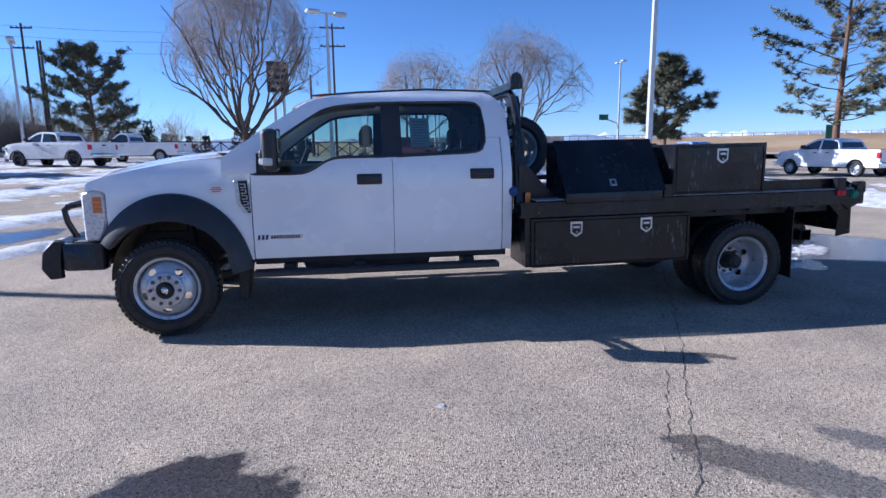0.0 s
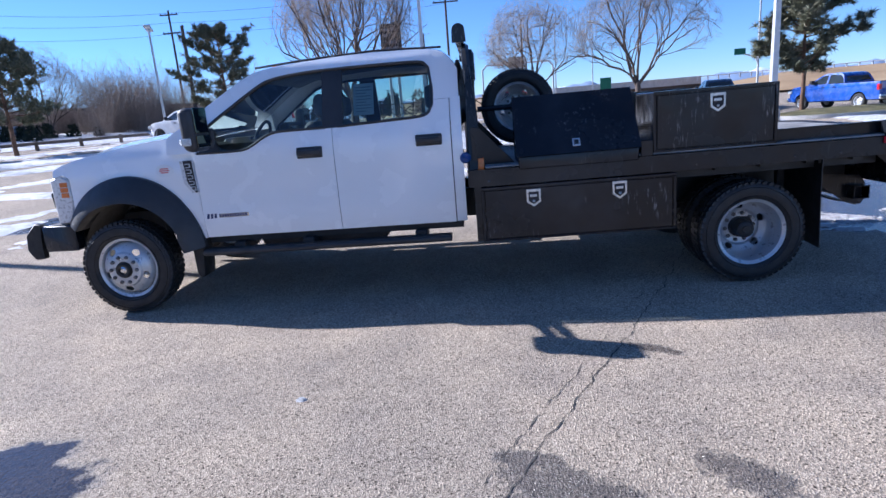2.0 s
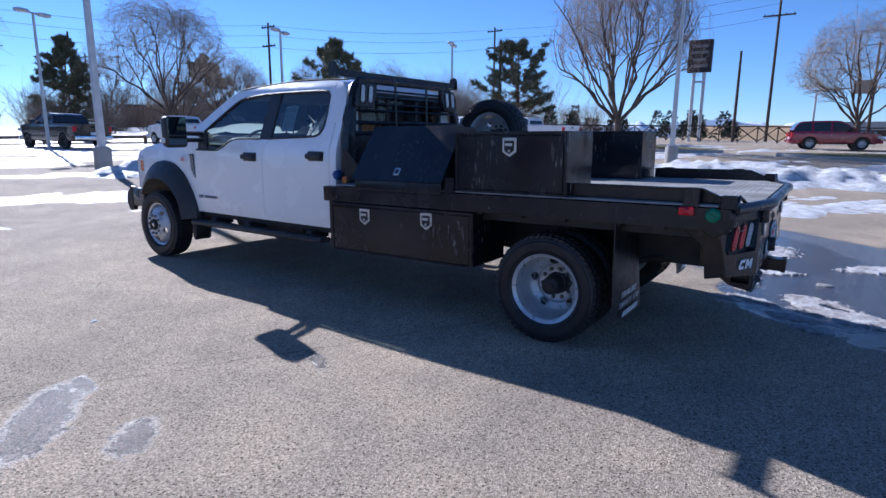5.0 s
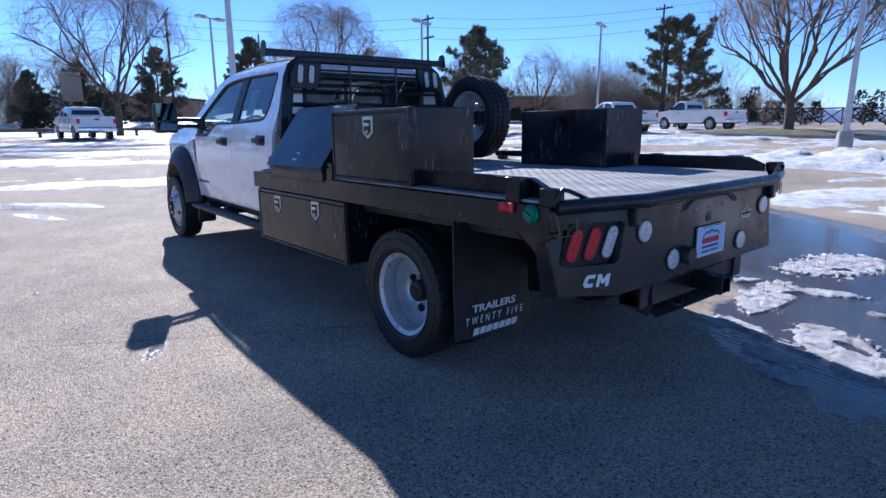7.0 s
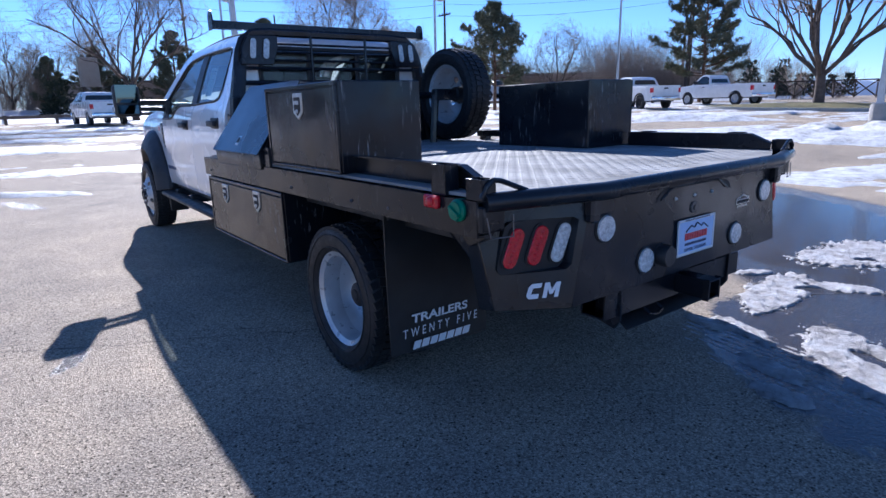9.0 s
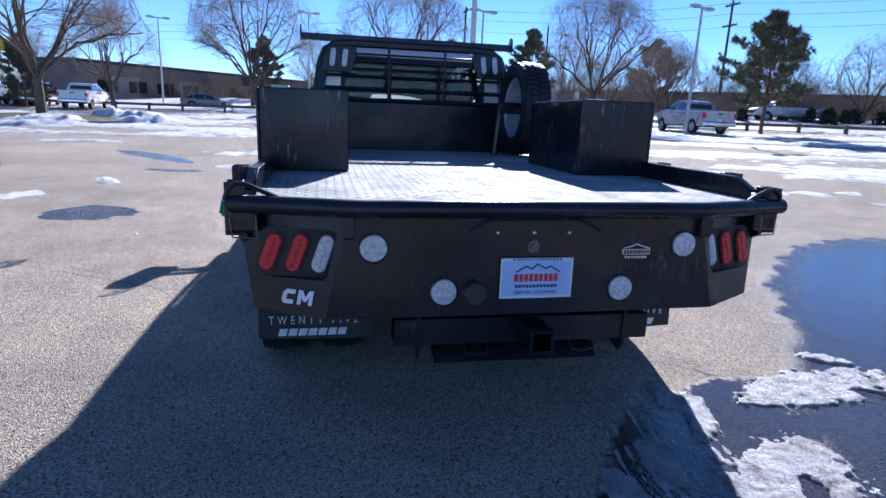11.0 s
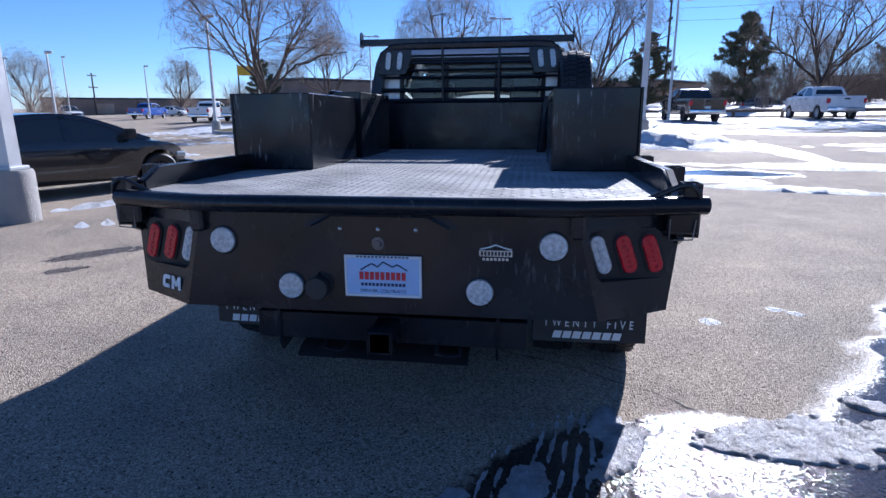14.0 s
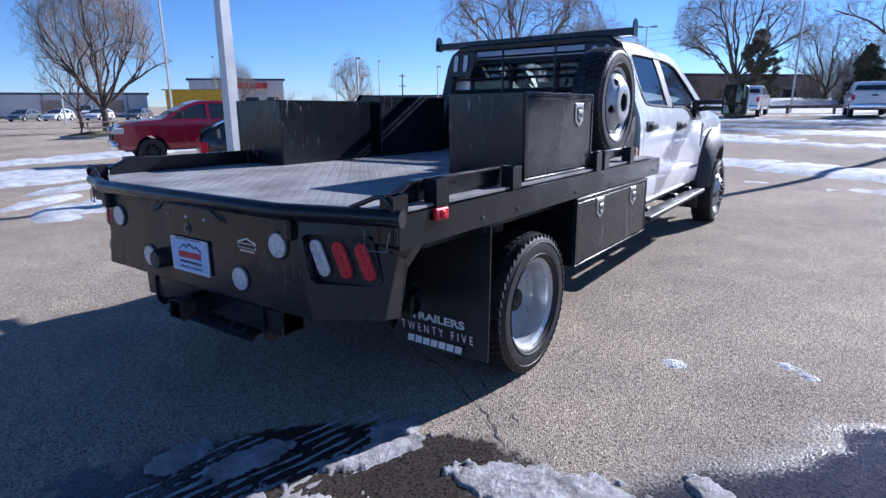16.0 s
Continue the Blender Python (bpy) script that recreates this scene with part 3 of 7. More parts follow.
# side glass with black surrounds
for s in (-1, 1):
    bm = bmesh.new()
    inset = 0.016
    skin(bm, span(0.73, 1.79, 30), lambda x: lerp(BELT_F, x) + 0.012, lambda x: lerp(GLASS_TOP, x) - 0.012, lambda z: body_w(z) - inset, s, 6, 0.004)
    g = part("front_window", bm, PANE, truck, "tinted side glass")
    bm = bmesh.new()
    skin(bm, span(1.93, 2.672, 22), lambda x: lerp(BELT_R, x) + 0.012, lambda x: lerp(GLASS_TOP, x) - 0.012, lambda z: body_w(z) - inset, s, 6, 0.004)
    g = part("rear_window", bm, PANE, truck, "tinted side glass")
    bm = bmesh.new()
    skin(bm, span(1.775, 1.945, 6), lambda x: 1.44, lambda x: lerp(GLASS_TOP, x) + 0.004, lambda z: body_w(z) - 0.007, s, 6, 0.03)
    edge_lo = [(x, s * (body_w(lerp(BELT_F, x)) - 0.004), lerp(BELT_F, x) + 0.006) for x in span(0.70, 1.80, 30)]
    edge_hi = [(x, s * (body_w(lerp(GLASS_TOP, x)) - 0.004), lerp(GLASS_TOP, x) - 0.006) for x in span(0.72, 2.67, 50)]
    edge_rr = [(x, s * (body_w(lerp(BELT_R, x)) - 0.004), lerp(BELT_R, x) + 0.006) for x in span(1.90, 2.685, 26)]
    tube(bm, edge_lo, 0.013, 6)
    tube(bm, edge_hi, 0.013, 6)
    tube(bm, edge_rr, 0.013, 6)
    tube(bm, [edge_rr[-1], (2.69, s * (body_w(1.7) - 0.004), 1.7), edge_hi[-1]], 0.013, 6)
    skin(bm, span(0.70, 0.90, 5), lambda x: 1.325, lambda x: lerp(GLASS_TOP, x) - 0.01 if x < 0.80 else 1.325 + (0.90 - x) * 2.4, lambda z: body_w(z) - 0.008, s, 4, 0.02)
    part("window_surround", bm, PLASTIC, truck, "black window surround and pillar")

# windshield and rear glass
bm = bmesh.new()


def wind(u, v):
    x = 0.50 + (1.10 - 0.50) * u
    z = lerp(ROOF, x) - 0.012
    q = 2 * v - 1
    return (x - (0.17 - 0.07 * u) * (1 - q * q), q * (body_w(z) - 0.06), z + 0.03 * (1 - q * q) * u)


grid(bm, 8, 16, wind)
w = part("windshield", bm, CLEAR, truck, "clear raked windshield")
bm = bmesh.new()
grid(bm, 4, 4, lambda u, v: (2.90, -0.69 + 1.38 * u, 1.39 + 0.53 * v))
w = part("back_glass", bm, CLEAR, truck, "cab back window")
bm = bmesh.new()
for a, b in (((-0.68, 1.40), (-0.68, 1.90)), ((0.68, 1.40), (0.68, 1.90)), ((-0.68, 1.40), (0.68, 1.40)), ((-0.68, 1.90), (0.68, 1.90)), ((-0.24, 1.40), (-0.24, 1.90)), ((0.24, 1.40), (0.24, 1.90))):
    tube(bm, [(2.907, *a), (2.907, *b)], 0.022, 6)
part("back_glass_seal", bm, PLASTIC, truck)

# hood, cowl, fenders
bm = bmesh.new()


def hood_at(u, v):
    x = -0.66 + (0.50 + 0.66) * u
    q = 2 * v - 1
    rib = 0.022 * math.exp(-((abs(q) - 0.55) / 0.10) ** 2)
    front = 0.06 * (1 - q * q)
    return (x - front * (1 - u), q * (0.885 - 0.02 * (1 - u)), lerp(HOOD, x) + 0.04 * (1 - q ** 4) + rib * min(1, 4 * u))


grid(bm, 24, 26, hood_at)
part("hood", bm, WHITE, truck)
bm = bmesh.new()
grid(bm, 4, 14, lambda u, v: (0.28 + 0.24 * u + 0.10 * (2 * v - 1) ** 2, (2 * v - 1) * 0.86, 1.505 - 0.02 * u))
part("cowl", bm, PLASTIC, truck)
for s in (-1, 1):
    bm = bmesh.new()
    skin(bm, span(-0.465, 0.662, 44), arch, lambda x: lerp(HOOD, x) - 0.004, fender_w, s, 12)
    skin(bm, span(-0.62, -0.465, 8), lambda x: lerp([(-0.62, 1.20), (-0.53, 1.225), (-0.465, 1.18)], x), lambda x: lerp(HOOD, x) - 0.004, lambda z: fender_w(z) - 0.012, s, 4)
    fender = part("front_fender", bm, WHITE, truck)
    # side vent with its raised badge
    bm = bmesh.new()
    for x0, x1, y_out, mat_, nm in ((0.535, 0.655, 0.018, SILVER, "vent_frame"), (0.568, 0.648, 0.022, TRIM, "vent_insert")):
        bm = bmesh.new()
        w = fender_w(1.12)
        prism(bm, [(x0, 1.27), (x1 - 0.004, 1.27), (x1 + 0.008, 1.0), (x0 + 0.07, 1.0), (x0 + 0.015, 1.08)], "y", s * (w - 0.02), s * (w + y_out), 0.004)
        part(nm, bm, mat_, fender)
    bm = bmesh.new()
    for k in range(5):
        z = 1.245 - 0.048 * k
        a = 0.585 + 0.005 * k
        box(bm, a, a + 0.045, s * (fender_w(1.12) + 0.018), s * (fender_w(1.12) + 0.027), z - 0.034, z - 0.028)
        box(bm, a, a + 0.045, s * (fender_w(1.12) + 0.018), s * (fender_w(1.12) + 0.027), z - 0.006, z)
        box(bm, a + 0.036, a + 0.045, s * (fender_w(1.12) + 0.018), s * (fender_w(1.12) + 0.027), z - 0.034, z)
    part("badge_bars", bm, SILVER, fender)
    bm = bmesh.new()
    lathe(bm, [(0.0, 0), (0.066, 0), (0.066, 0.004), (0.0, 0.004)], 24)
    bmesh.ops.transform(bm, matrix=Matrix.Translation((0.39, s * (fender_w(1.2) + 0.004) - 0.002, 1.2)) @ Matrix.Diagonal((1.15, 1, 0.8, 1)), verts=bm.verts)
    part("round_sticker", bm, PAPER, fender, "round white dealer sticker")
    bm = bmesh.new()
    for k, wd in ((0.016, 0.05), (0.0, 0.062), (-0.016, 0.045)):
        box(bm, 0.39 - wd / 1.4, 0.39 + wd / 1.4, s * (fender_w(1.2) + 0.004), s * (fender_w(1.2) + 0.0085), 1.2 + k - 0.004, 1.2 + k + 0.004)
    part("sticker_print", bm, REDPRINT, fender)
    # wide flare over the wheel
    bm = bmesh.new()
    ring = []
    for i in range(37):
        a = radians(10 + 136 * i / 36)
        nose = max(0.0, (math.degrees(a) - 100) / 46)
        ro = 0.64 + 0.12 * math.sin(a) ** 2
        ri = 0.505 + 0.035 * math.sin(a) ** 2 + 0.055 * nose
        if i < 5:
            ri -= 0.02
        row = []
        for f, y in ((0.0, 1.0), (0.03, 1.045), (0.25, 1.085), (0.55, 1.125), (0.85, 1.155), (0.97, 1.16), (1.0, 1.14), (0.99, 1.0), (0.985, 0.86)):
            r = ro + (ri - ro) * f
            row.append(bm.verts.new((WHEEL_X + r * math.cos(a), s * (y - (y - 1.0) * 0.45 * nose if y > 1 else y), AXLE + r * math.sin(a))))
        ring.append(row)
    for a, b in zip(ring, ring[1:]):
        for j in range(len(a) - 1):
            bm.faces.new((a[j], a[j + 1], b[j + 1], b[j]))
    for end in (ring[0], ring[-1]):
        bm.faces.new(end)
    part("wheel_flare", bm, PLASTIC, truck, "black plastic wheel arch flare")
    bm = bmesh.new()
    grid(bm, 20, 4, lambda u, v: (WHEEL_X + 0.53 * math.cos(math.pi * u), s * (0.45 + 0.5 * v), AXLE + 0.03 + 0.53 * math.sin(math.pi * u)))
    part("wheel_well", bm, FRAME, truck)
    bm = bmesh.new()
    prism(bm, [(0.52, 0.62), (0.64, 0.62), (0.60, 0.27), (0.56, 0.25), (0.53, 0.30)], "y", s * 0.84, s * 1.04, 0.008)
    part("splash_guard", bm, RUBBER, truck)
    # headlamp with amber side lens
    bm = bmesh.new()
    prism(bm, [(-0.66, 1.19), (-0.56, 1.22), (-0.49, 1.185), (-0.472, 1.02), (-0.50, 0.88), (-0.55, 0.80), (-0.66, 0.80)], "y", s * 0.66, s * 0.998, 0.015)
    hl = part("headlamp", bm, SILVER, truck, "clear headlamp housing")
    for k in range(3):
        bm = bmesh.new()
        z = 1.03 + 0.045 * k
        prism(bm, [(-0.575, z), (-0.508, z), (-0.505, z + 0.04), (-0.575, z + 0.04)], "y", s * 0.97, s * 1.004, 0.004)
        part("amber_marker", bm, AMBER, hl)
    bm = bmesh.new()
    box(bm, -0.668, -0.64, s * 0.70, s * 0.95, 1.14, 1.17, 0.005)
    box(bm, -0.668, -0.64, s * 0.92, s * 0.97, 0.82, 1.16, 0.005)
    part("headlamp_bezel", bm, CHROME, hl)

# front end
bm = bmesh.new()
box(bm, -0.70, -0.60, -0.67, 0.67, 0.78, 1.20, 0.02)
grille = part("grille", bm, TRIM, truck)
bm = bmesh.new()
for z in (0.86, 0.95, 1.04, 1.13):
    box(bm, -0.73, -0.68, -0.66, 0.66, z - 0.015, z + 0.015, 0.006)
part("grille_bars", bm, CHROME, grille)
bm = bmesh.new()
prism(bm, [(-0.52, -1.02), (-0.83, -1.00), (-0.95, -0.85), (-0.99, -0.45), (-0.99, 0.45), (-0.95, 0.85), (-0.83, 1.00), (-0.52, 1.02), (-0.52, 0.9), (-0.6, 0.8), (-0.6, -0.8), (-0.52, -0.9)], "z", 0.56, 0.79, 0.012)
bumper = part("front_bumper", bm, STEEL, truck, "black steel replacement front bumper")
for s in (-1, 1):
    bm = bmesh.new()
    prism(bm, [(-0.83, 0.80), (-0.90, 0.82), (-1.00, 0.72), (-1.02, 0.58), (-0.96, 0.49), (-0.86, 0.50), (-0.88, 0.60), (-0.86, 0.70)], "y", s * 0.93, s * 0.99, 0.01)
    part("bumper_end_plate", bm, RUBBER, bumper)
bm = bmesh.new()
for s in (-1, 1):
    tube(bm, [(-0.90, s * 0.55, 0.76), (-0.97, s * 0.56, 0.92), (-0.99, s * 0.55, 1.02), (-0.95, s * 0.50, 1.06), (-0.90, s * 0.30, 1.075)], 0.027, 10)
tube(bm, [(-0.90, -0.30, 1.075), (-0.90, 0.30, 1.075)], 0.027, 10)
for s in (-1, 1):
    tube(bm, [(-0.97, s * 0.55, 1.05), (-0.78, s * 0.57, 1.08), (-0.68, s * 0.58, 1.06)], 0.024, 10)
part("brush_guard", bm, STEEL, bumper, "black tubular brush guard")
for s in (-1, 1):
    bm = bmesh.new()
    box(bm, -0.75, -0.58, s * 0.86, s * 0.99, 0.792, 0.80, 0.003)
    part("bumper_tread_pad", bm, BARE, bumper)

# tow mirrors
for s in (-1, 1):
    bm = bmesh.new()
    box(bm, 0.835, 0.955, s * 1.27, s * 1.52, 1.35, 1.675, 0.04, seg=3)
    for v in bm.verts:
        if v.co.x < 0.88:
            v.co.x += 0.035 * (1 - ((v.co.z - 1.53) / 0.17) ** 2) * -1 + 0.02
    mirror = part("tow_mirror", bm, PLASTIC, truck, "black telescoping tow mirror")
    bm = bmesh.new()
    box(bm, 0.955, 0.962, s * 1.295, s * 1.50, 1.49, 1.675, 0.002)
    box(bm, 0.955, 0.962, s * 1.295, s * 1.50, 1.38, 1.47, 0.002)
    part("mirror_glass", bm, shader("dark_mirror_glass", (0.10, 0.125, 0.13), 0.03, 1.0), mirror)
    bm = bmesh.new()
    for z in (1.43, 1.50):
        tube(bm, [(0.80, s * 0.96, z - 0.01), (0.84, s * 1.1, z), (0.89, s * 1.30, z)], [0.034, 0.026, 0.024], 8)
    box(bm, 0.74, 0.86, s * 0.95, s * 1.02, 1.34, 1.52, 0.02)
    part("mirror_arm", bm, PLASTIC, mirror)
    bm = bmesh.new()
    box(bm, 0.815, 0.845, s * 1.33, s * 1.50, 1.405, 1.455, 0.01)
    box(bm, 0.84, 0.92, s * 1.505, s * 1.528, 1.40, 1.455, 0.008)
    part("mirror_marker_lamp", bm, LENS, mirror)

# cabin inside
bm = bmesh.new()
box(bm, 0.62, 2.86, -0.92, 0.92, 0.62, 0.72)
box(bm, 0.45, 0.95, -0.90, 0.90, 0.72, 1.36, 0.08)
box(bm, 0.72, 1.05, -0.62, -0.22, 1.28, 1.42, 0.05)
for s in (-1, 1):
    box(bm, 0.7, 2.84, s * 0.90, s * 0.955, 0.66, 1.40, 0.02)
cabin = part("cabin", bm, TRIM, truck, "dark cabin floor and dashboard")
bm = bmesh.new()
grid(bm, 10, 8, lambda u, v: (1.12 + 1.75 * u, (2 * v - 1) * 0.72, lerp(ROOF, 1.12 + 1.75 * u) - 0.03))
part("headliner", bm, SEAT, cabin)


def seat(x, y, width, back_z, label):
    bm = bmesh.new()
    box(bm, x - 0.25, x + 0.27, y - width / 2, y + width / 2, 0.88, 1.05, 0.05, seg=2)
    prism(bm, [(x + 0.16, 0.98), (x + 0.30, 0.98), (x + 0.42, back_z), (x + 0.37, back_z + 0.02), (x + 0.30, back_z)], "y", y - width / 2, y + width / 2, 0.03)
    heads = [y] if width < 0.7 else [y - width * 0.33, y + width * 0.33]
    for hy in heads:
        tube(bm, [(x + 0.38, hy - 0.05, back_z - 0.02), (x + 0.40, hy - 0.05, back_z + 0.07)], 0.008, 6)
        tube(bm, [(x + 0.38, hy + 0.05, back_z - 0.02), (x + 0.40, hy + 0.05, back_z + 0.07)], 0.008, 6)
        box(bm, x + 0.35, x + 0.46, hy - 0.13, hy + 0.13, back_z + 0.04, back_z + 0.24, 0.045, seg=2)
    part("seat", bm, SEAT, cabin, label)


seat(1.25, -0.45, 0.54, 1.50, "grey cloth front seat")
seat(1.25, 0.45, 0.54, 1.50, "grey cloth front seat")
seat(2.25, 0.0, 1.55, 1.50, "grey cloth rear bench")
bm = bmesh.new()
ring = [(1.05 + 0.07 * math.sin(a), -0.44 + 0.18 * math.cos(a), 1.37 + 0.17 * math.sin(a)) for a in span(0, 2 * math.pi, 24)]
tube(bm, ring, 0.015, 8, False)
rod(bm, (1.05, -0.62, 1.37), (1.05, -0.26, 1.37), 0.014, 6)
rod(bm, (0.80, -0.44, 1.27), (1.05, -0.44, 1.37), 0.03, 8)
part("steering_wheel", bm, TRIM, cabin)
bm = bmesh.new()
box(bm, 2.03, 2.20, -0.912, -0.905, 1.53, 1.80, m=Matrix.Translation((0, 0.72, 0)) @ Matrix.Translation((0, -0.72 - 0, 0)))
sheet = part("window_sheet", bm, PAPER, cabin, "white paper sheet taped inside the rear window")
sheet.matrix_basis = Matrix.Translation((2.1, -0.91, 1.53)) @ Matrix.Rotation(radians(-21), 4, "X") @ Matrix.Translation((-2.1, 0.91, -1.53)) @ Matrix.Translation((0, 0.0, 0))
bm = bmesh.new()
for k in range(9):
    box(bm, 2.05, 2.18 if k % 3 else 2.14, -0.914, -0.9125, 1.555 + 0.026 * k, 1.563 + 0.026 * k)
prt = part("sheet_print", bm, worn("grey_print", (0.35, 0.38, 0.42), 0.7), cabin)
prt.matrix_basis = sheet.matrix_basis

# running boards
for s in (-1, 1):
    bm = bmesh.new()
    prism(bm, [(s * 0.98, 0.50), (s * 1.0, 0.515), (s * 1.12, 0.515), (s * 1.14, 0.50), (s * 1.13, 0.465), (s * 1.0, 0.46)], "x", 0.66, 2.78, 0.008)
    rb = part("running_board", bm, PLASTIC, truck, "black running board under the doors")
    for x in (0.95, 1.55, 2.52):
        bm = bmesh.new()
        box(bm, x - 0.05, x + 0.05, s * 0.80, s * 1.04, 0.475, 0.555, 0.01)
        part("bracket", bm, FRAME, rb)
    bm = bmesh.new()
    skin(bm, span(0.66, 2.88, 8), lambda x: 0.545, lambda x: 0.607, lambda z: 0.955, s, 2, 0.2)
    part("rocker_panel", bm, FRAME, truck)

# chassis
bm = bmesh.new()
for s in (-1, 1):
    box(bm, -0.75, 6.25, s * 0.36, s * 0.45, 0.56, 0.80, 0.008)
for x in (0.6, 1.9, 3.1, 4.4, 5.7, 6.2):
    box(bm, x - 0.05, x + 0.05, -0.40, 0.40, 0.60, 0.76, 0.006)
chassis = part("chassis", bm, FRAME, truck, "black ladder chassis")
bm = bmesh.new()
rod(bm, (0.0, -0.80, 0.40), (0.0, 0.80, 0.40), 0.055, 12)
rod(bm, (5.18, -0.95, 0.41), (5.18, 0.95, 0.41), 0.075, 12)
bmesh.ops.create_uvsphere(bm, u_segments=14, v_segments=10, radius=0.2, matrix=Matrix.Translation((5.18, 0, 0.41)) @ Matrix.Diagonal((1, 0.8, 1, 1)))
bmesh.ops.create_uvsphere(bm, u_segments=14, v_segments=10, radius=0.16, matrix=Matrix.Translation((0, 0.2, 0.42)))
rod(bm, (1.9, 0, 0.55), (5.0, 0, 0.45), 0.05, 10)
for s in (-1, 1):
    for x in (0.0, 5.18):
        for k in range(4):
            tube(bm, [(x - 0.62 + 0.06 * k, s * 0.50, 0.60 - 0.018 * k), (x - 0.2, s * 0.50, 0.50 - 0.018 * k), (x + 0.2, s * 0.50, 0.50 - 0.018 * k), (x + 0.62 - 0.06 * k, s * 0.50, 0.60 - 0.018 * k)], 0.016, 4)
    rod(bm, (0.1, s * 0.56, 0.40), (0.02, s * 0.50, 0.95), 0.035, 10)
part("axle_assembly", bm, FRAME, chassis)
bm = bmesh.new()
box(bm, 1.05, 2.2, -0.82, -0.48, 0.45, 0.72, 0.05, seg=2)
box(bm, 0.95, 1.7, 0.48, 0.80, 0.47, 0.70, 0.05, seg=2)
box(bm, 0.5, 1.6, -0.30, 0.30, 0.45, 0.80, 0.06)
part("fuel_tank", bm, TRIM, chassis)
bm = bmesh.new()
tube(bm, [(1.6, 0.34, 0.50), (4.3, 0.34, 0.52), (4.7, 0.55, 0.70), (5.5, 0.62, 0.72), (5.8, 0.78, 0.57), (5.95, 0.86, 0.56)], 0.034, 12)
for tip in (((5.93, 0.87, 0.565), (6.10, 0.945, 0.56)), ((5.86, 0.92, 0.60), (5.99, 0.995, 0.60))):
    lead = (Vector(tip[1]) - Vector(tip[0])).normalized()
    tube(bm, [tip[0], tip[1], Vector(tip[1]) - lead * 0.004, Vector(tip[1]) - lead * 0.10], [0.048, 0.048, 0.043, 0.043], 18)
part("exhaust_pipe", bm, FRAME, chassis, "twin dark exhaust tips")


# wheels: a pressed disc with five slots, ten nuts, deep on one face
def rim_mesh():
    bm = bmesh.new()
    n = 60
    lathe(bm, [(0.240, -0.086), (0.262, -0.096), (0.270, -0.104), (0.272, -0.098), (0.262, -0.082)], n)
    lathe(bm, [(0.240, -0.086), (0.232, -0.06), (0.225, 0.02), (0.236, 0.08), (0.262, 0.096), (0.270, 0.104), (0.272, 0.098), (0.262, 0.08), (0.250, 0.06), (0.245, 0.0), (0.25, -0.06), (0.262, -0.082)], n)
    shape = [(0.230, -0.020), (0.222, -0.060), (0.212, -0.090), (0.198, -0.108), (0.184, -0.118), (0.168, -0.128), (0.152, -0.136), (0.142, -0.150), (0.135, -0.154), (0.090, -0.154), (0.070, -0.154)]
    back = sorted((r, y) for r, y in shape)
    prof = [(r, lerp(back, r)) for r in (0.230, 0.222, 0.212, 0.206, 0.200, 0.194, 0.188, 0.182, 0.176, 0.170, 0.164, 0.158, 0.152, 0.147, 0.142, 0.135, 0.090, 0.070)]
    n = 100
    for off in (0.0, 0.011):
        rings = [[bm.verts.new((r * math.cos(2 * math.pi * k / n), y + off, r * math.sin(2 * math.pi * k / n))) for k in range(n)] for r, y in prof]
        for i in range(len(prof) - 1):
            rm = (prof[i][0] + prof[i + 1][0]) / 2
            for k in range(n):
                d = min(abs((k + 0.5 - n / 5 * h + n / 2) % n - n / 2) for h in range(5)) * 2 * math.pi / n * rm
                if (d / 0.036) ** 2 + ((rm - 0.175) / 0.025) ** 2 < 1:
                    continue
                bm.faces.new((rings[i][k], rings[i][(k + 1) % n], rings[i + 1][(k + 1) % n], rings[i + 1][k]))
    return finish(bm, "wheel_rim", RIM)


def tyre_mesh(half=0.118, rad=0.405):
    bm = bmesh.new()
    h = half
    lathe(bm, [(0.262, -h * 0.83), (0.272, -h * 0.93), (0.30, -h * 0.995), (0.34, -h), (0.365, -h * 0.97), (0.385, -h * 0.88), (rad - 0.012, -h * 0.78), (rad - 0.010, 0), (rad - 0.012, h * 0.78), (0.385, h * 0.88), (0.365, h * 0.97), (0.34, h), (0.30, h * 0.995), (0.272, h * 0.93), (0.262, h * 0.83), (0.25, 0)], 64, True)
    for r in (0.285, 0.352):
        for sd in (-1, 1):
            lathe(bm, [(r, sd * h * 0.98), (r + 0.003, sd * (h + 0.003)), (r + 0.006, sd * h * 0.98)], 64)
    n = 52
    for k in range(n):
        for row, (y0, y1, sh) in enumerate(((-0.93, -0.60, 0.0), (-0.50, -0.06, 0.5), (0.06, 0.50, 0.0), (0.60, 0.93, 0.5))):
            a = 2 * math.pi * (k + sh) / n
            m = Matrix.Rotation(-a, 4, "Y")
            outer = abs(y0 + y1) > 1
            box(bm, rad - 0.028, rad - (0.0085 if outer else 0.0), y0 * h, y1 * h, -0.0175, 0.0175, m=m @ Matrix.Rotation(0.22 * (1 if row % 2 else -1), 4, "X"))
    return finish(bm, "tyre", RUBBER)


def hub_mesh(big):
    bm = bmesh.new()
    if big:
        lathe(bm, [(0.0, -0.166), (0.034, -0.166), (0.038, -0.184), (0.056, -0.186), (0.062, -0.180), (0.064, -0.158), (0.072, -0.156), (0.072, -0.12)], 24)
    else:
        lathe(bm, [(0.0, 0.012), (0.030, 0.012), (0.034, 0.004), (0.054, 0.002), (0.066, -0.008), (0.070, -0.03), (0.071, -0.115), (0.084, -0.122), (0.086, -0.155)], 24)
    return finish(bm, "hub", FRAME)


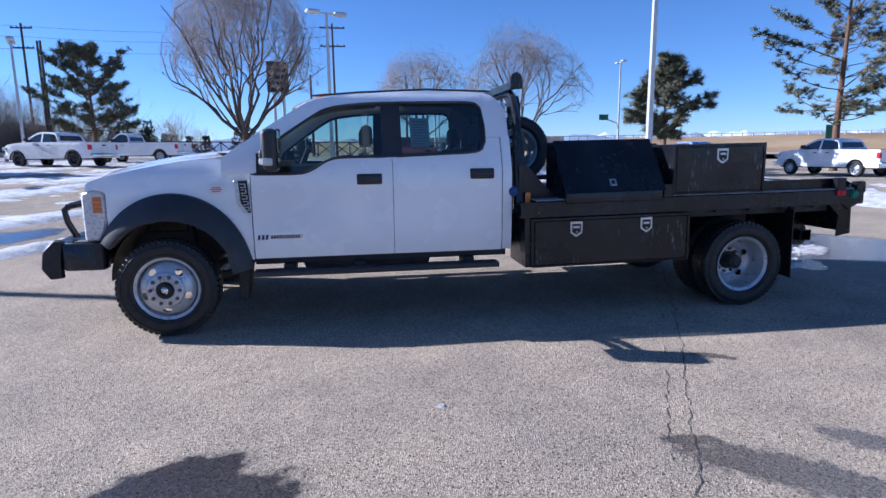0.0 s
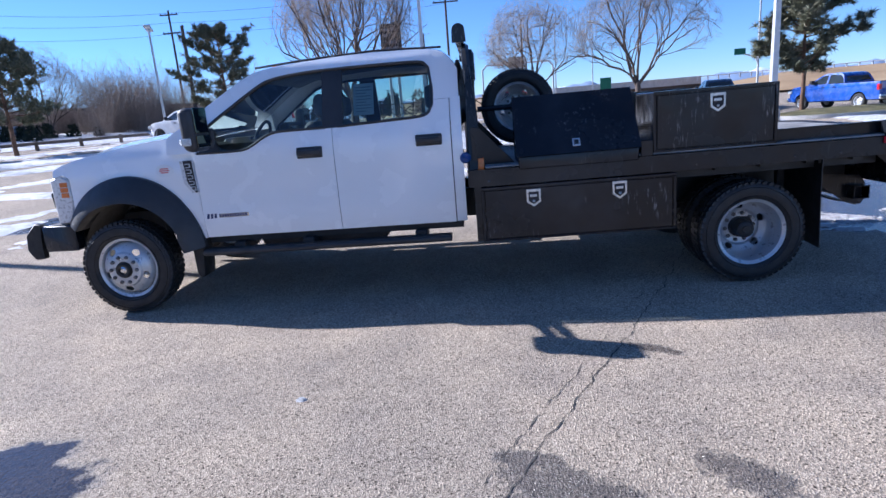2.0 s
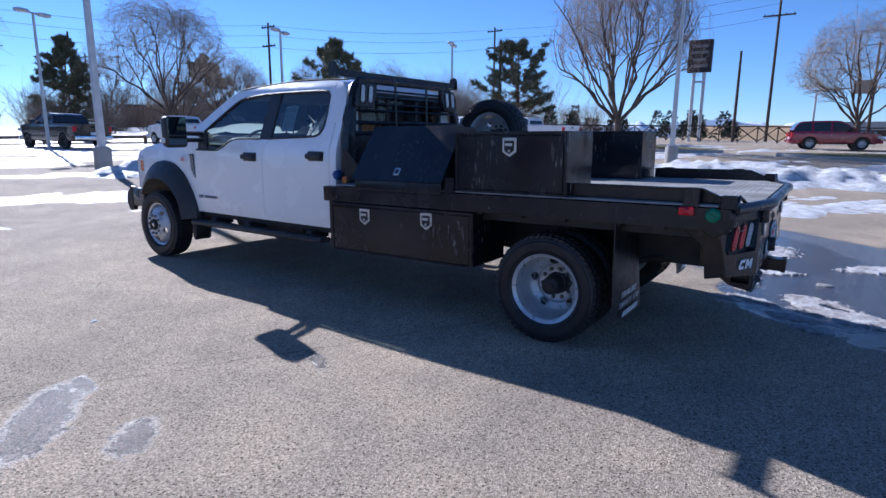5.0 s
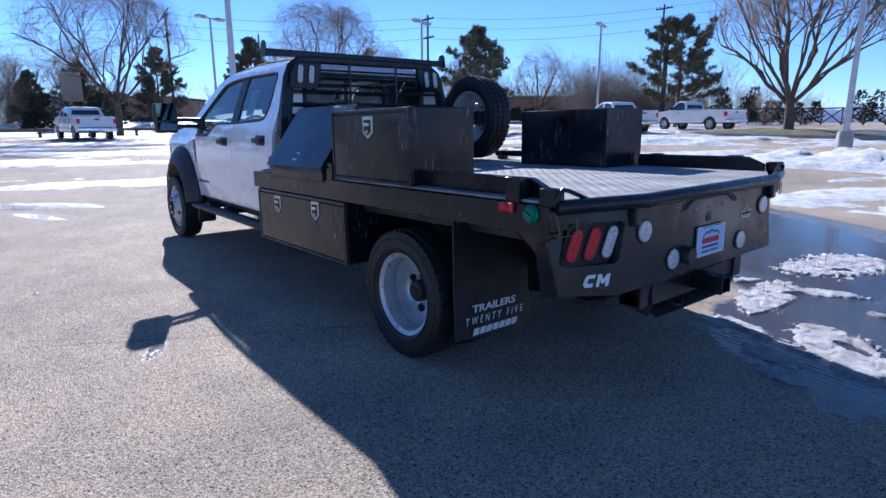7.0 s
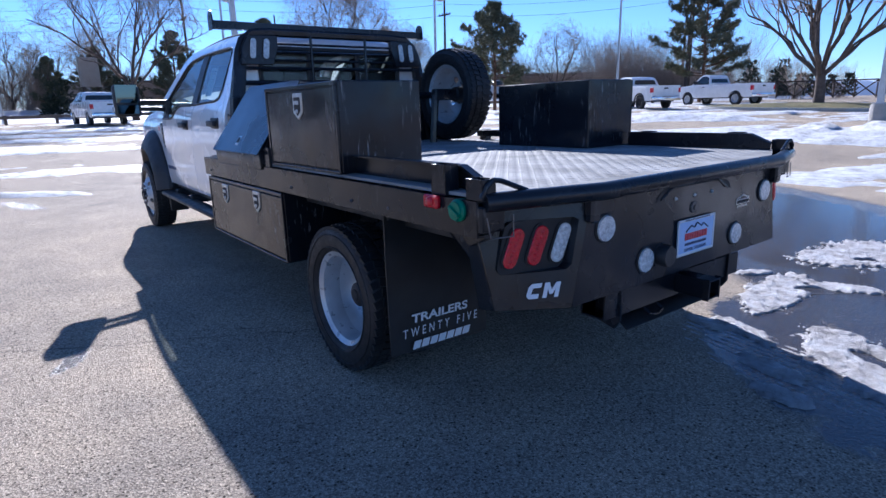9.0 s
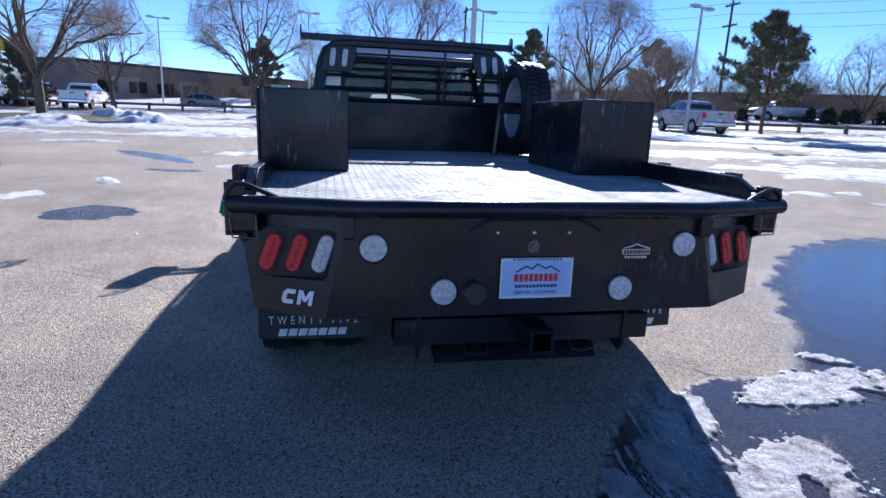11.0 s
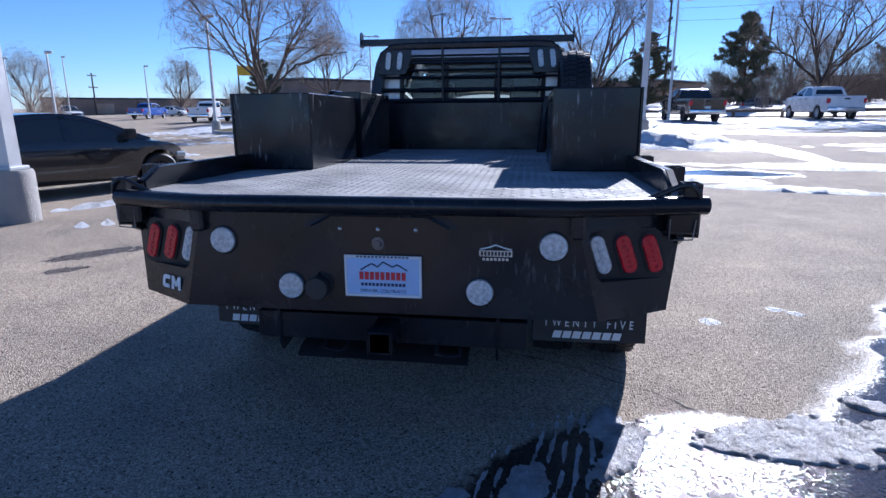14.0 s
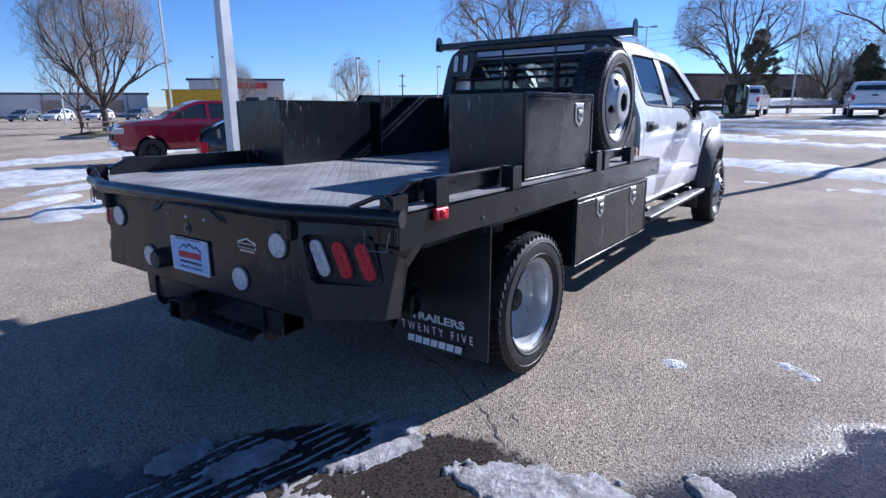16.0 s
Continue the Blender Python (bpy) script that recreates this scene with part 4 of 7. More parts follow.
def nut_mesh():
    bm = bmesh.new()
    lathe(bm, [(0.016, 0.0), (0.016, -0.012), (0.012, -0.022), (0.006, -0.026), (0.0, -0.026)], 8)
    return finish(bm, "lug_nut", BARE)


def cap_mesh():
    bm = bmesh.new()
    lathe(bm, [(0.0, -0.180), (0.018, -0.180), (0.022, -0.176), (0.030, -0.174), (0.033, -0.164)], 20)
    return finish(bm, "hub_cap", CHROME)


CAP_ME = cap_mesh()
RIM_ME, TYRE_ME, HUB_F, HUB_R, NUT = rim_mesh(), tyre_mesh(), hub_mesh(True), hub_mesh(False), nut_mesh()


def wheel(m, flip, name="wheel"):
    """flip: the hollow face points to local -y."""
    turn = Matrix.Rotation(math.pi, 4, "Z") if flip else Matrix.Identity(4)
    rim = share(name, RIM_ME, truck, m @ turn)
    share("tyre", TYRE_ME, rim, Matrix.Identity(4))
    if flip is not None:
        share("hub", HUB_R if flip else HUB_F, rim, Matrix.Identity(4))
        if not flip:
            share("hub_cap", CAP_ME, rim, Matrix.Identity(4), "bright metal hub cap")
    for k in range(10):
        a = 2 * math.pi * (k + 0.5) / 10
        if flip:
            share("lug_nut", NUT, rim, Matrix.Translation((0.1125 * math.cos(a), -0.142, 0.1125 * math.sin(a))) @ turn)
        else:
            share("lug_nut", NUT, rim, Matrix.Translation((0.1125 * math.cos(a), -0.154, 0.1125 * math.sin(a))))
    return rim


HALF = Matrix.Rotation(math.pi, 4, "Z")
TURN = Matrix.Rotation(0.4, 4, "Y")
wheel(Matrix.Translation((-0.025, -1.035, 0.404)) @ Matrix.Rotation(0.35, 4, "Y"), False)
wheel(Matrix.Translation((-0.025, 1.035, 0.404)) @ HALF @ TURN, False)
wheel(Matrix.Translation((5.14, -1.092, 0.402)) @ Matrix.Rotation(0.2, 4, "Y"), True)
wheel(Matrix.Translation((5.14, 1.085, 0.402)) @ HALF @ TURN, True)
wheel(Matrix.Translation((5.145, -0.74, 0.404)), False, "inner_wheel")
wheel(Matrix.Translation((5.145, 0.74, 0.404)) @ HALF, False, "inner_wheel")
# spare, upright behind the cab
spare = wheel(Matrix.Translation((3.50, 0.915, 1.50)) @ Matrix.Rotation(0.9, 4, "Y"), True, "spare_wheel")
spare["label"] = "spare wheel mounted upright behind the cab"
bm = bmesh.new()
tube(bm, [(3.05, 0.80, 1.50), (3.30, 0.80, 1.50), (3.5, 0.82, 1.50)], 0.03, 8)
tube(bm, [(3.5, 0.66, 1.0), (3.5, 0.70, 1.50)], 0.035, 8)
box(bm, 3.46, 3.54, 0.68, 0.95, 1.45, 1.55, 0.01)
part("spare_bracket", bm, STEEL, truck)

# ---- flatbed ----
TILT = Matrix.Translation((3, 0, 0)) @ Matrix.Rotation(radians(-0.7), 4, "Y") @ Matrix.Rotation(radians(0.35), 4, "X") @ Matrix.Translation((-3, 0, 0))
BACK = Matrix(((0, 0, 1, 0), (1, 0, 0, 0), (0, 1, 0, 0), (0, 0, 0, 1)))


def bed(name, bm, material, label="", parent=truck, smooth=True):
    ob = part(name, bm, material, parent, label, smooth)
    if parent is truck:
        ob.matrix_basis = TILT
    return ob


DECK = 1.066
DECKMAT = worn("worn_deck_plate", (0.25, 0.247, 0.24), 0.75, metal=0.05, var=0.4, scale=3.5, grain=0.35, grain_scale=300, spread=(0.66, 0.9), spec=0.3)
TREAD = worn("scuffed_tread_tops", (0.285, 0.28, 0.272), 0.7, metal=0.1, var=0.35, scale=5.0, spread=(0.6, 0.8), spec=0.4)
bm = bmesh.new()
prism(bm, [(3.10, -1.20), (6.262, -1.20), (6.46, -0.74), (6.46, 0.74), (6.262, 1.20), (3.10, 1.20)], "z", DECK - 0.012, DECK)
deck = bed("flatbed_deck", bm, DECKMAT, "black tread plate flatbed deck, worn to bare metal")
# raised lozenges of the tread plate
verts, faces = [], []
for i in range(76):
    for j in range(56):
        x, y = 3.16 + 0.0425 * i, -1.12 + 0.0407 * j
        lim = 6.43 - max(0.0, abs(y) - 0.74) * 0.43
        if x > lim:
            continue
        a = radians(45 if (i + j) % 2 else -45)
        c, s = math.cos(a), math.sin(a)
        k = len(verts)
        for u, v, h in ((-0.016, 0, 0.0), (0, -0.0062, 0.0), (0.016, 0, 0.0), (0, 0.0062, 0.0), (-0.007, 0, 0.0017), (0.007, 0, 0.0017)):
            verts.append((x + u * c - v * s, y + u * s + v * c, DECK + h))
        faces += [(k, k + 1, k + 4), (k + 1, k + 5, k + 4), (k + 1, k + 2, k + 5), (k + 2, k + 3, k + 5), (k + 3, k + 4, k + 5), (k + 3, k, k + 4)]
me = bpy.data.meshes.new("tread_pattern")
me.from_pydata(verts, [], faces)
me.materials.append(TREAD)
tp = new("tread_pattern", me)
tp.parent = deck
tp["kind"] = "stuff"

for s in (-1, 1):
    # main side channel
    bm = bmesh.new()
    prism(bm, [(s * 1.14, 1.047), (s * 1.222, 1.047), (s * 1.222, 0.915), (s * 1.14, 0.915), (s * 1.14, 0.922), (s * 1.214, 0.922), (s * 1.214, 1.040), (s * 1.14, 1.040)], "x", 2.96, 6.34)
    rail = bed("side_rail", bm, STEEL, "black steel side channel of the flatbed")
    # upper rub rail, pockets and stake posts
    bm = bmesh.new()
    prism(bm, [(5.30, 1.0665), (6.285, 1.0665), (6.285, 1.105), (6.16, 1.160), (5.30, 1.160)], "y", s * 1.108, s * 1.122, 0.003)
    box(bm, 5.30, 6.16, s * 1.1235, s * 1.149, 1.150, 1.160, 0.002)
    prism(bm, [(6.162, 1.150), (6.162, 1.160), (6.283, 1.107), (6.283, 1.097)], "y", s * 1.1235, s * 1.149)
    part("rub_rail", bm, STEEL, rail)
    posts = [(6.32, 1.125), (6.11, 1.165), (4.335, 1.165)] if s < 0 else [(6.32, 1.125), (6.05, 1.165), (5.42, 1.165), (4.32, 1.165), (4.18, 1.165), (3.66, 1.165)]
    for x, top in posts:
        bm = bmesh.new()
        w = 0.045
        for a, b, c, d in ((x - w, x - w + 0.006, 1.15, 1.216), (x + w - 0.006, x + w, 1.15, 1.216), (x - w, x + w, 1.210, 1.216), (x - w, x + w, 1.15, 1.156)):
            box(bm, a, b, s * c, s * d, 1.0485, top, 0.0015)
        part("stake_pocket", bm, STEEL, rail)
    if s > 0:
        bm = bmesh.new()
        box(bm, 3.62, 4.30, s * 1.108, s * 1.149, 1.10, 1.160, 0.005)
        part("rub_rail", bm, STEEL, rail)
    for x in (3.12, 4.70, 5.42, 5.75):
        bm = bmesh.new()
        bmesh.ops.create_uvsphere(bm, u_segments=8, v_segments=6, radius=0.009, matrix=Matrix.Translation((x, s * 1.222, 0.955)))
        part("bolt", bm, BARE, rail)
    bm = bmesh.new()
    box(bm, 6.045, 6.135, s * 1.222, s * 1.245, 1.0, 1.05, 0.006)
    bmesh.ops.create_uvsphere(bm, u_segments=10, v_segments=6, radius=0.02, matrix=Matrix.Translation((6.09, s * 1.245, 1.025)) @ Matrix.Diagonal((1.2, 0.5, 1, 1)))
    part("side_marker", bm, RED, rail, "red side marker lamp")
    # lower skirt between box and rear wheel, and the lattice of welds under the rail
    bm = bmesh.new()
    box(bm, 4.56, 6.10, s * 1.06, s * 1.075, 0.84, 0.925, 0.003)
    part("rail_skirt", bm, FRAME, rail)
# cross members and inner panels
bm = bmesh.new()
for i in range(10):
    x = 3.2 + 0.34 * i
    box(bm, x - 0.03, x + 0.03, -1.14, 1.14, 0.885, DECK - 0.012)
for s in (-1, 1):
    box(bm, 3.1, 6.3, s * 0.38, s * 0.46, 0.80, 0.90)
bed("bed_crossmembers", bm, FRAME)

# rear bar, tail skirt with its wings and gussets
bm = bmesh.new()
tube(bm, [(6.352, -1.195, 1.041), (6.368, -1.14, 1.042), (6.485, -0.78, 1.045), (6.50, -0.72, 1.045), (6.50, 0.72, 1.045), (6.485, 0.78, 1.045), (6.362, 1.16, 1.042), (6.34, 1.24, 1.041)], 0.035, 14)
bar = bed("rear_bar", bm, STEEL, "black steel pipe along the rear edge")
for s in (-1, 1):
    bm = bmesh.new()
    tube(bm, [(6.36, s * 1.215, 1.06), (6.37, s * 1.20, 1.10), (6.37, s * 1.17, 1.122), (6.37, s * 1.13, 1.115), (6.39, s * 1.02, 1.07)], 0.010, 8)
    part("tie_loop", bm, STEEL, bar)
    bm = bmesh.new()
    box(bm, 6.30, 6.36, s * 1.10, s * 1.22, 0.93, 1.03, 0.008)
    part("bar_bracket", bm, STEEL, bar)
    bm = bmesh.new()
    for a, b in (((6.40, 1.10, 0.995), (6.40, 1.10, 0.915)), ((6.40, 1.10, 0.915), (6.38, 1.19, 0.915)), ((6.38, 1.19, 0.915), (6.37, 1.20, 0.99))):
        rod(bm, (a[0], s * a[1], a[2]), (b[0], s * b[1], b[2]), 0.0028, 6)
    part("wire_keeper", bm, BARE, bar, "bent wire keeper")
    bm = bmesh.new()
    box(bm, 6.455, 6.50, s * 0.73, s * 0.785, 0.925, 1.03, 0.01)
    part("bar_mount", bm, STEEL, bar)

TX = 6.462
bm = bmesh.new()
prism(bm, [(-0.75, 1.02), (0.75, 1.02), (0.85, 0.60), (0.5, 0.598), (-0.5, 0.598), (-0.85, 0.60)], "x", TX - 0.008, TX)
POD = ((0.800, 0.940), (0.820, 0.952), (1.060, 0.952), (1.085, 0.935), (1.118, 0.775), (1.100, 0.752), (0.860, 0.752), (0.838, 0.770))


def wing_x(y, z):
    """How far back the angled wing lies at a place across and up."""
    return TX - 0.47 * (abs(y) - 0.75 - (1.02 - z) * 0.24)


def lamp_x(y):
    """The flatter plane of the lamps, sunk into the wing at its inner end."""
    return 6.404 - 0.26 * (abs(y) - 0.84)


for s in (-1, 1):
    rim = [(0.75, 1.02), (0.851, 0.60), (1.128, 0.617), (1.180, 1.0)]
    for back in (0.0, 0.009):
        loops = []
        for poly in (rim, POD):
            vs = [bm.verts.new((wing_x(y, z) - back, s * y, z)) for y, z in poly]
            loops += [bm.edges.new((vs[i], vs[(i + 1) % len(vs)])) for i in range(len(vs))]
            if poly is POD and not back:
                deep = [bm.verts.new((lamp_x(y) - 0.004, s * y, z)) for y, z in poly]
                for i in range(len(vs)):
                    j = (i + 1) % len(vs)
                    bm.faces.new((vs[i], vs[j], deep[j], deep[i]))
        bmesh.ops.triangle_fill(bm, use_beauty=True, edges=loops)
    edge = [Vector((wing_x(y, z), s * y, z)) for y, z in rim]
    for i in range(4):
        j = (i + 1) % 4
        q = [edge[i], edge[j], edge[j] - Vector((0.009, 0, 0)), edge[i] - Vector((0.009, 0, 0))]
        bm.faces.new([bm.verts.new(p) for p in q])
    b = [edge[3], edge[2], Vector((6.20, s * 1.10, 0.585)), Vector((6.185, s * 1.13, 0.80)), Vector((6.10, s * 1.145, 0.87)), Vector((6.02, s * 1.15, 0.94)), Vector((6.02, s * 1.15, 1.0))]
    lo = [bm.verts.new(p) for p in b]
    hi = [bm.verts.new(p + Vector((0, -s * 0.008, 0))) for p in b]
    bm.faces.new(lo)
    bm.faces.new(hi[::-1])
    for i in range(len(b)):
        j = (i + 1) % len(b)
        bm.faces.new((lo[i], lo[j], hi[j], hi[i]))
tail = bed("tail_skirt", bm, STEEL, "black steel rear skirt with lamps", smooth=False)


def on_wing(s, y, z, out):
    """A point on the angled wing of the tail skirt."""
    return Vector((wing_x(y, z) + out, s * abs(y), z))


def stadium(half_len, r, n=8):
    pts = [(r * math.cos(a), half_len + r * math.sin(a)) for a in span(0, math.pi, n)]
    return pts + [(r * math.cos(a), -half_len + r * math.sin(a)) for a in span(math.pi, 2 * math.pi, n)]


for s in (-1, 1):
    yaw = Matrix.Rotation(s * math.atan(0.26), 4, "Z") @ BACK
    bm = bmesh.new()
    lo = [bm.verts.new((lamp_x(y) - 0.004, s * y, z)) for y, z in POD]
    hi = [bm.verts.new((lamp_x(y) - 0.010, s * y, z)) for y, z in POD]
    bm.faces.new(lo)
    bm.faces.new(hi[::-1])
    for i in range(len(POD)):
        j = (i + 1) % len(POD)
        bm.faces.new((lo[i], lo[j], hi[j], hi[i]))
    part("lamp_panel", bm, FRAME, tail, smooth=False)
    for y, mt, lb in ((0.852, LENS, "clear reversing lamp"), (0.952, RED, "red tail lamp"), (1.053, RED, "red tail lamp")):
        bm = bmesh.new()
        prism(bm, stadium(0.050, 0.037), "z", 0.0, 0.006)
        ring = part("lamp_gasket", bm, RUBBER, tail)
        ring.matrix_basis = Matrix.Translation((lamp_x(y) - 0.003, s * y, 0.852)) @ yaw @ Matrix.Rotation(s * radians(20), 4, "Z")
        bm = bmesh.new()
        prism(bm, stadium(0.050, 0.0295), "z", 0.005, 0.014, 0.004)
        for k in range(6):
            bmesh.ops.create_uvsphere(bm, u_segments=8, v_segments=5, radius=0.008, matrix=Matrix.Translation((0, -0.055 + 0.022 * k, 0.015)) @ Matrix.Diagonal((1, 1, 0.5, 1)))
        lamp = part("tail_lamp" if mt is RED else "reversing_lamp", bm, mt, tail, lb)
        lamp.matrix_basis = ring.matrix_basis.copy()
bm = bmesh.new()
lathe(bm, [(0.0, -0.006), (0.050, -0.006), (0.0545, 0.0), (0.051, 0.010), (0.0, 0.014)], 28)
ROUND = finish(bm, "round_lamp", LENS)
bm = bmesh.new()
lathe(bm, [(0.053, -0.004), (0.060, -0.004), (0.061, 0.003), (0.0545, 0.007)], 28)
GASKET = finish(bm, "round_gasket", RUBBER)
FACE = Matrix.Rotation(radians(-90), 4, "Z")
for y, z in ((-0.662, 0.887), (-0.379, 0.703), (0.394, 0.703), (0.672, 0.892)):
    share("round_lamp", ROUND, tail, Matrix.Translation((TX + 0.004, y, z)) @ FACE, "round clear work lamp")
    share("round_gasket", GASKET, tail, Matrix.Translation((TX + 0.001, y, z)) @ FACE)
# mark of plain blocks on the left wing
bm = bmesh.new()
prism(bm, [(-0.060, 0.018), (-0.048, 0.030), (-0.008, 0.030), (-0.010, 0.012), (-0.042, 0.012), (-0.046, -0.012), (-0.014, -0.012), (-0.014, -0.030), (-0.052, -0.030), (-0.064, -0.018)], "z", 0, 0.003)
prism(bm, [(0.004, -0.030), (0.004, 0.030), (0.022, 0.030), (0.036, 0.002), (0.050, 0.030), (0.068, 0.030), (0.068, -0.030), (0.052, -0.030), (0.052, 0.006), (0.042, -0.016), (0.030, -0.016), (0.020, 0.006), (0.020, -0.030)], "z", 0, 0.003)
for v in bm.verts:
    v.co.x += v.co.y * 0.20
mk = part("maker_mark", bm, PRINT, tail, "white block mark")
mk.matrix_basis = Matrix.Translation(on_wing(-1, 0.955, 0.680, 0.004)) @ Matrix.Rotation(-math.atan(0.47), 4, "Z") @ BACK
# centre: arch, bolts, lock, socket, plate, small emblem
bm = bmesh.new()
for a, b in (((-0.285, 0.955), (-0.20, 1.0)), ((-0.20, 1.0), (0.19, 1.0)), ((0.19, 1.0), (0.275, 0.955))):
    tube(bm, [(TX + 0.003, *a), (TX + 0.003, *b)], 0.006, 6)
part("arch_edge", bm, STEEL, tail)
# dark plates on the uncut skirt stand for the shade inside the hand slots
for s in (-1, 1):
    bm = bmesh.new()
    prism(bm, [(s * u, v) for u, v in ((0.315, 0.945), (0.30, 0.972), (0.27, 0.99), (0.21, 1.0), (0.225, 0.975), (0.26, 0.952))], "x", TX - 0.004, TX + 0.0025)
    part("slot_shade", bm, TRIM, tail, "dark plate painting the shade of a slot under the arch")
for y, z, r in ((-0.164, 0.945, 0.009), (-0.009, 0.945, 0.009), (0.142, 0.945, 0.009)):
    bm = bmesh.new()
    bmesh.ops.create_uvsphere(bm, u_segments=10, v_segments=6, radius=r, matrix=Matrix.Translation((TX, y, z)))
    part("bolt", bm, LATCH, tail)
bm = bmesh.new()
lathe(bm, [(0.0, 0.012), (0.012, 0.012), (0.014, 0.004), (0.026, 0.004), (0.028, -0.002)], 20)
lk = part("lock_ring", bm, BARE, tail)
lk.matrix_basis = Matrix.Translation((TX + 0.002, -0.009, 0.888)) @ FACE
bm = bmesh.new()
lathe(bm, [(0.0, 0.05), (0.044, 0.05), (0.048, 0.04), (0.046, 0.0), (0.056, 0.0), (0.056, -0.002)], 20)
prism(bm, [(-0.05, 0.0), (0.05, 0.0), (0.048, 0.052), (-0.048, 0.06)], "x", -0.002, 0.002)
pl = part("trailer_socket", bm, PLASTIC, tail, "round trailer plug socket")
pl.matrix_basis = Matrix.Translation((TX + 0.002, -0.258, 0.705)) @ FACE
bm = bmesh.new()
box(bm, TX + 0.004, TX + 0.012, -0.163, 0.145, 0.675, 0.837, 0.003)
printed = [part("dealer_plate", bm, PLATE, tail, "pale blue dealer licence plate")]
bm = bmesh.new()
for a, b, c, d in ((-0.166, 0.148, 0.83, 0.842), (-0.166, 0.148, 0.671, 0.683), (-0.166, -0.156, 0.671, 0.842), (0.138, 0.148, 0.671, 0.842)):
    box(bm, TX + 0.010, TX + 0.016, a, b, c, d, 0.002)
printed.append(part("plate_frame", bm, PAPER, tail))
bm = bmesh.new()
for a, b in (((-0.10, 0.782), (-0.055, 0.808)), ((-0.055, 0.808), (-0.03, 0.795)), ((-0.03, 0.795), (-0.008, 0.816)), ((-0.008, 0.816), (0.03, 0.796)), ((0.03, 0.796), (0.05, 0.806)), ((0.05, 0.806), (0.09, 0.782))):
    tube(bm, [(TX + 0.0135, *a), (TX + 0.0135, *b)], 0.0032, 5)
printed.append(part("plate_ridge_mark", bm, NAVY, tail))
bm = bmesh.new()
for k in range(12):
    a = -0.10 + 0.0155 * k
    box(bm, TX + 0.012, TX + 0.0138, a, a + 0.011, 0.716, 0.728)
printed.append(part("plate_print", bm, NAVY, tail))
printed[-1]["kind"] = "stuff"
bm = bmesh.new()
for k in range(14):
    a = -0.115 + 0.0155 * k
    box(bm, TX + 0.0155, TX + 0.0168, a, a + 0.010, 0.8325, 0.8395)
printed.append(part("frame_print", bm, NAVY, tail))
for k in range(9):
    a = -0.105 + 0.0215 * k
    bm = bmesh.new()
    box(bm, TX + 0.012, TX + 0.0142, a, a + 0.016, 0.742, 0.774)
    printed.append(part("red_bar", bm, REDPRINT, tail))
words("plate_town", "DENVER, COLORADO", 0.019, Matrix.Translation((TX + 0.0125, 0.009, 0.695)) @ BACK, NAVY, tail)
bm = bmesh.new()
box(bm, TX + 0.001, TX + 0.003, 0.372, 0.500, 0.848, 0.872, 0.001)
for a, b in (((0.375, 0.876), (0.41, 0.884)), ((0.41, 0.884), (0.436, 0.894)), ((0.436, 0.894), (0.47, 0.882)), ((0.47, 0.882), (0.497, 0.876))):
    tube(bm, [(TX + 0.002, *a), (TX + 0.002, *b)], 0.003, 5)
for k in range(7):
    box(bm, TX + 0.001, TX + 0.003, 0.385 + 0.015 * k, 0.395 + 0.015 * k, 0.832, 0.842)
printed.append(part("dealer_emblem", bm, LATCH, tail, "small metal dealer emblem"))
bm = bmesh.new()
for k in range(9):
    box(bm, TX + 0.003, TX + 0.0045, 0.379 + 0.0132 * k, 0.388 + 0.0132 * k, 0.852, 0.868)
printed.append(part("emblem_bars", bm, TRIM, tail))
for ob in printed:
    ob.location.y = 0.018
# caps on the rail ends
for x, y, z, mt, r, nm in ((6.240, -1.225, 1.006, GREEN, 0.034, "green_cap"), (2.945, -1.03, 1.135, BLUE, 0.035, "blue_cap")):
    bm = bmesh.new()
    lathe(bm, [(r * 1.25, 0.05), (r * 1.25, -0.006), (r * 1.05, -0.012), (r, -0.02), (0, -0.022)], 20)
    box(bm, -r * 0.9, r * 0.9, -0.028, -0.018, -0.006, 0.006, 0.002)
    cp = part(nm, bm, mt, truck, "plastic filler cap")
    cp.matrix_basis = TILT @ Matrix.Translation((x, y, z)) @ Matrix.Rotation(0.5, 4, "Y")
for s in (-1, 1):
    bm = bmesh.new()
    prism(bm, [(6.15, 1.02), (6.31, 1.02), (6.33, 0.90), (6.24, 0.86), (6.15, 0.93)], "y", s * 1.175, s * 1.145, 0.004)
    bed("corner_plate", bm, STEEL)

# hitch: an open square tube across the frame, gussets, receiver and step plate
bm = bmesh.new()
for x0, x1, z0, z1 in ((6.270, 6.279, 0.490, 0.606), (6.391, 6.400, 0.490, 0.606), (6.279, 6.391, 0.490, 0.499), (6.279, 6.391, 0.597, 0.606)):
    box(bm, x0, x1, -0.57, 0.58, z0, z1, 0.002)
hitch = part("hitch_beam", bm, STEEL, truck, "black square tube hitch beam with open ends")
bm = bmesh.new()
for y0, y1, z0, z1 in ((-0.036, 0.056, 0.511, 0.519), (-0.036, 0.056, 0.595, 0.603), (-0.036, -0.028, 0.519, 0.595), (0.048, 0.056, 0.519, 0.595)):
    box(bm, 6.402, 6.575, y0, y1, z0, z1, 0.002)
box(bm, 6.545, 6.575, -0.042, -0.0365, 0.505, 0.609, 0.001)
box(bm, 6.545, 6.575, 0.0565, 0.062, 0.505, 0.609, 0.001)
part("receiver_tube", bm, STEEL, hitch)
for y in (-0.47, 0.46):
    bm = bmesh.new()
    prism(bm, [(6.05, 0.72), (6.36, 0.69), (6.412, 0.62), (6.412, 0.47), (6.385, 0.428), (6.255, 0.455), (6.05, 0.60)], "y", y - 0.006, y + 0.006)
    part("hitch_gusset", bm, STEEL, hitch)
bm = bmesh.new()
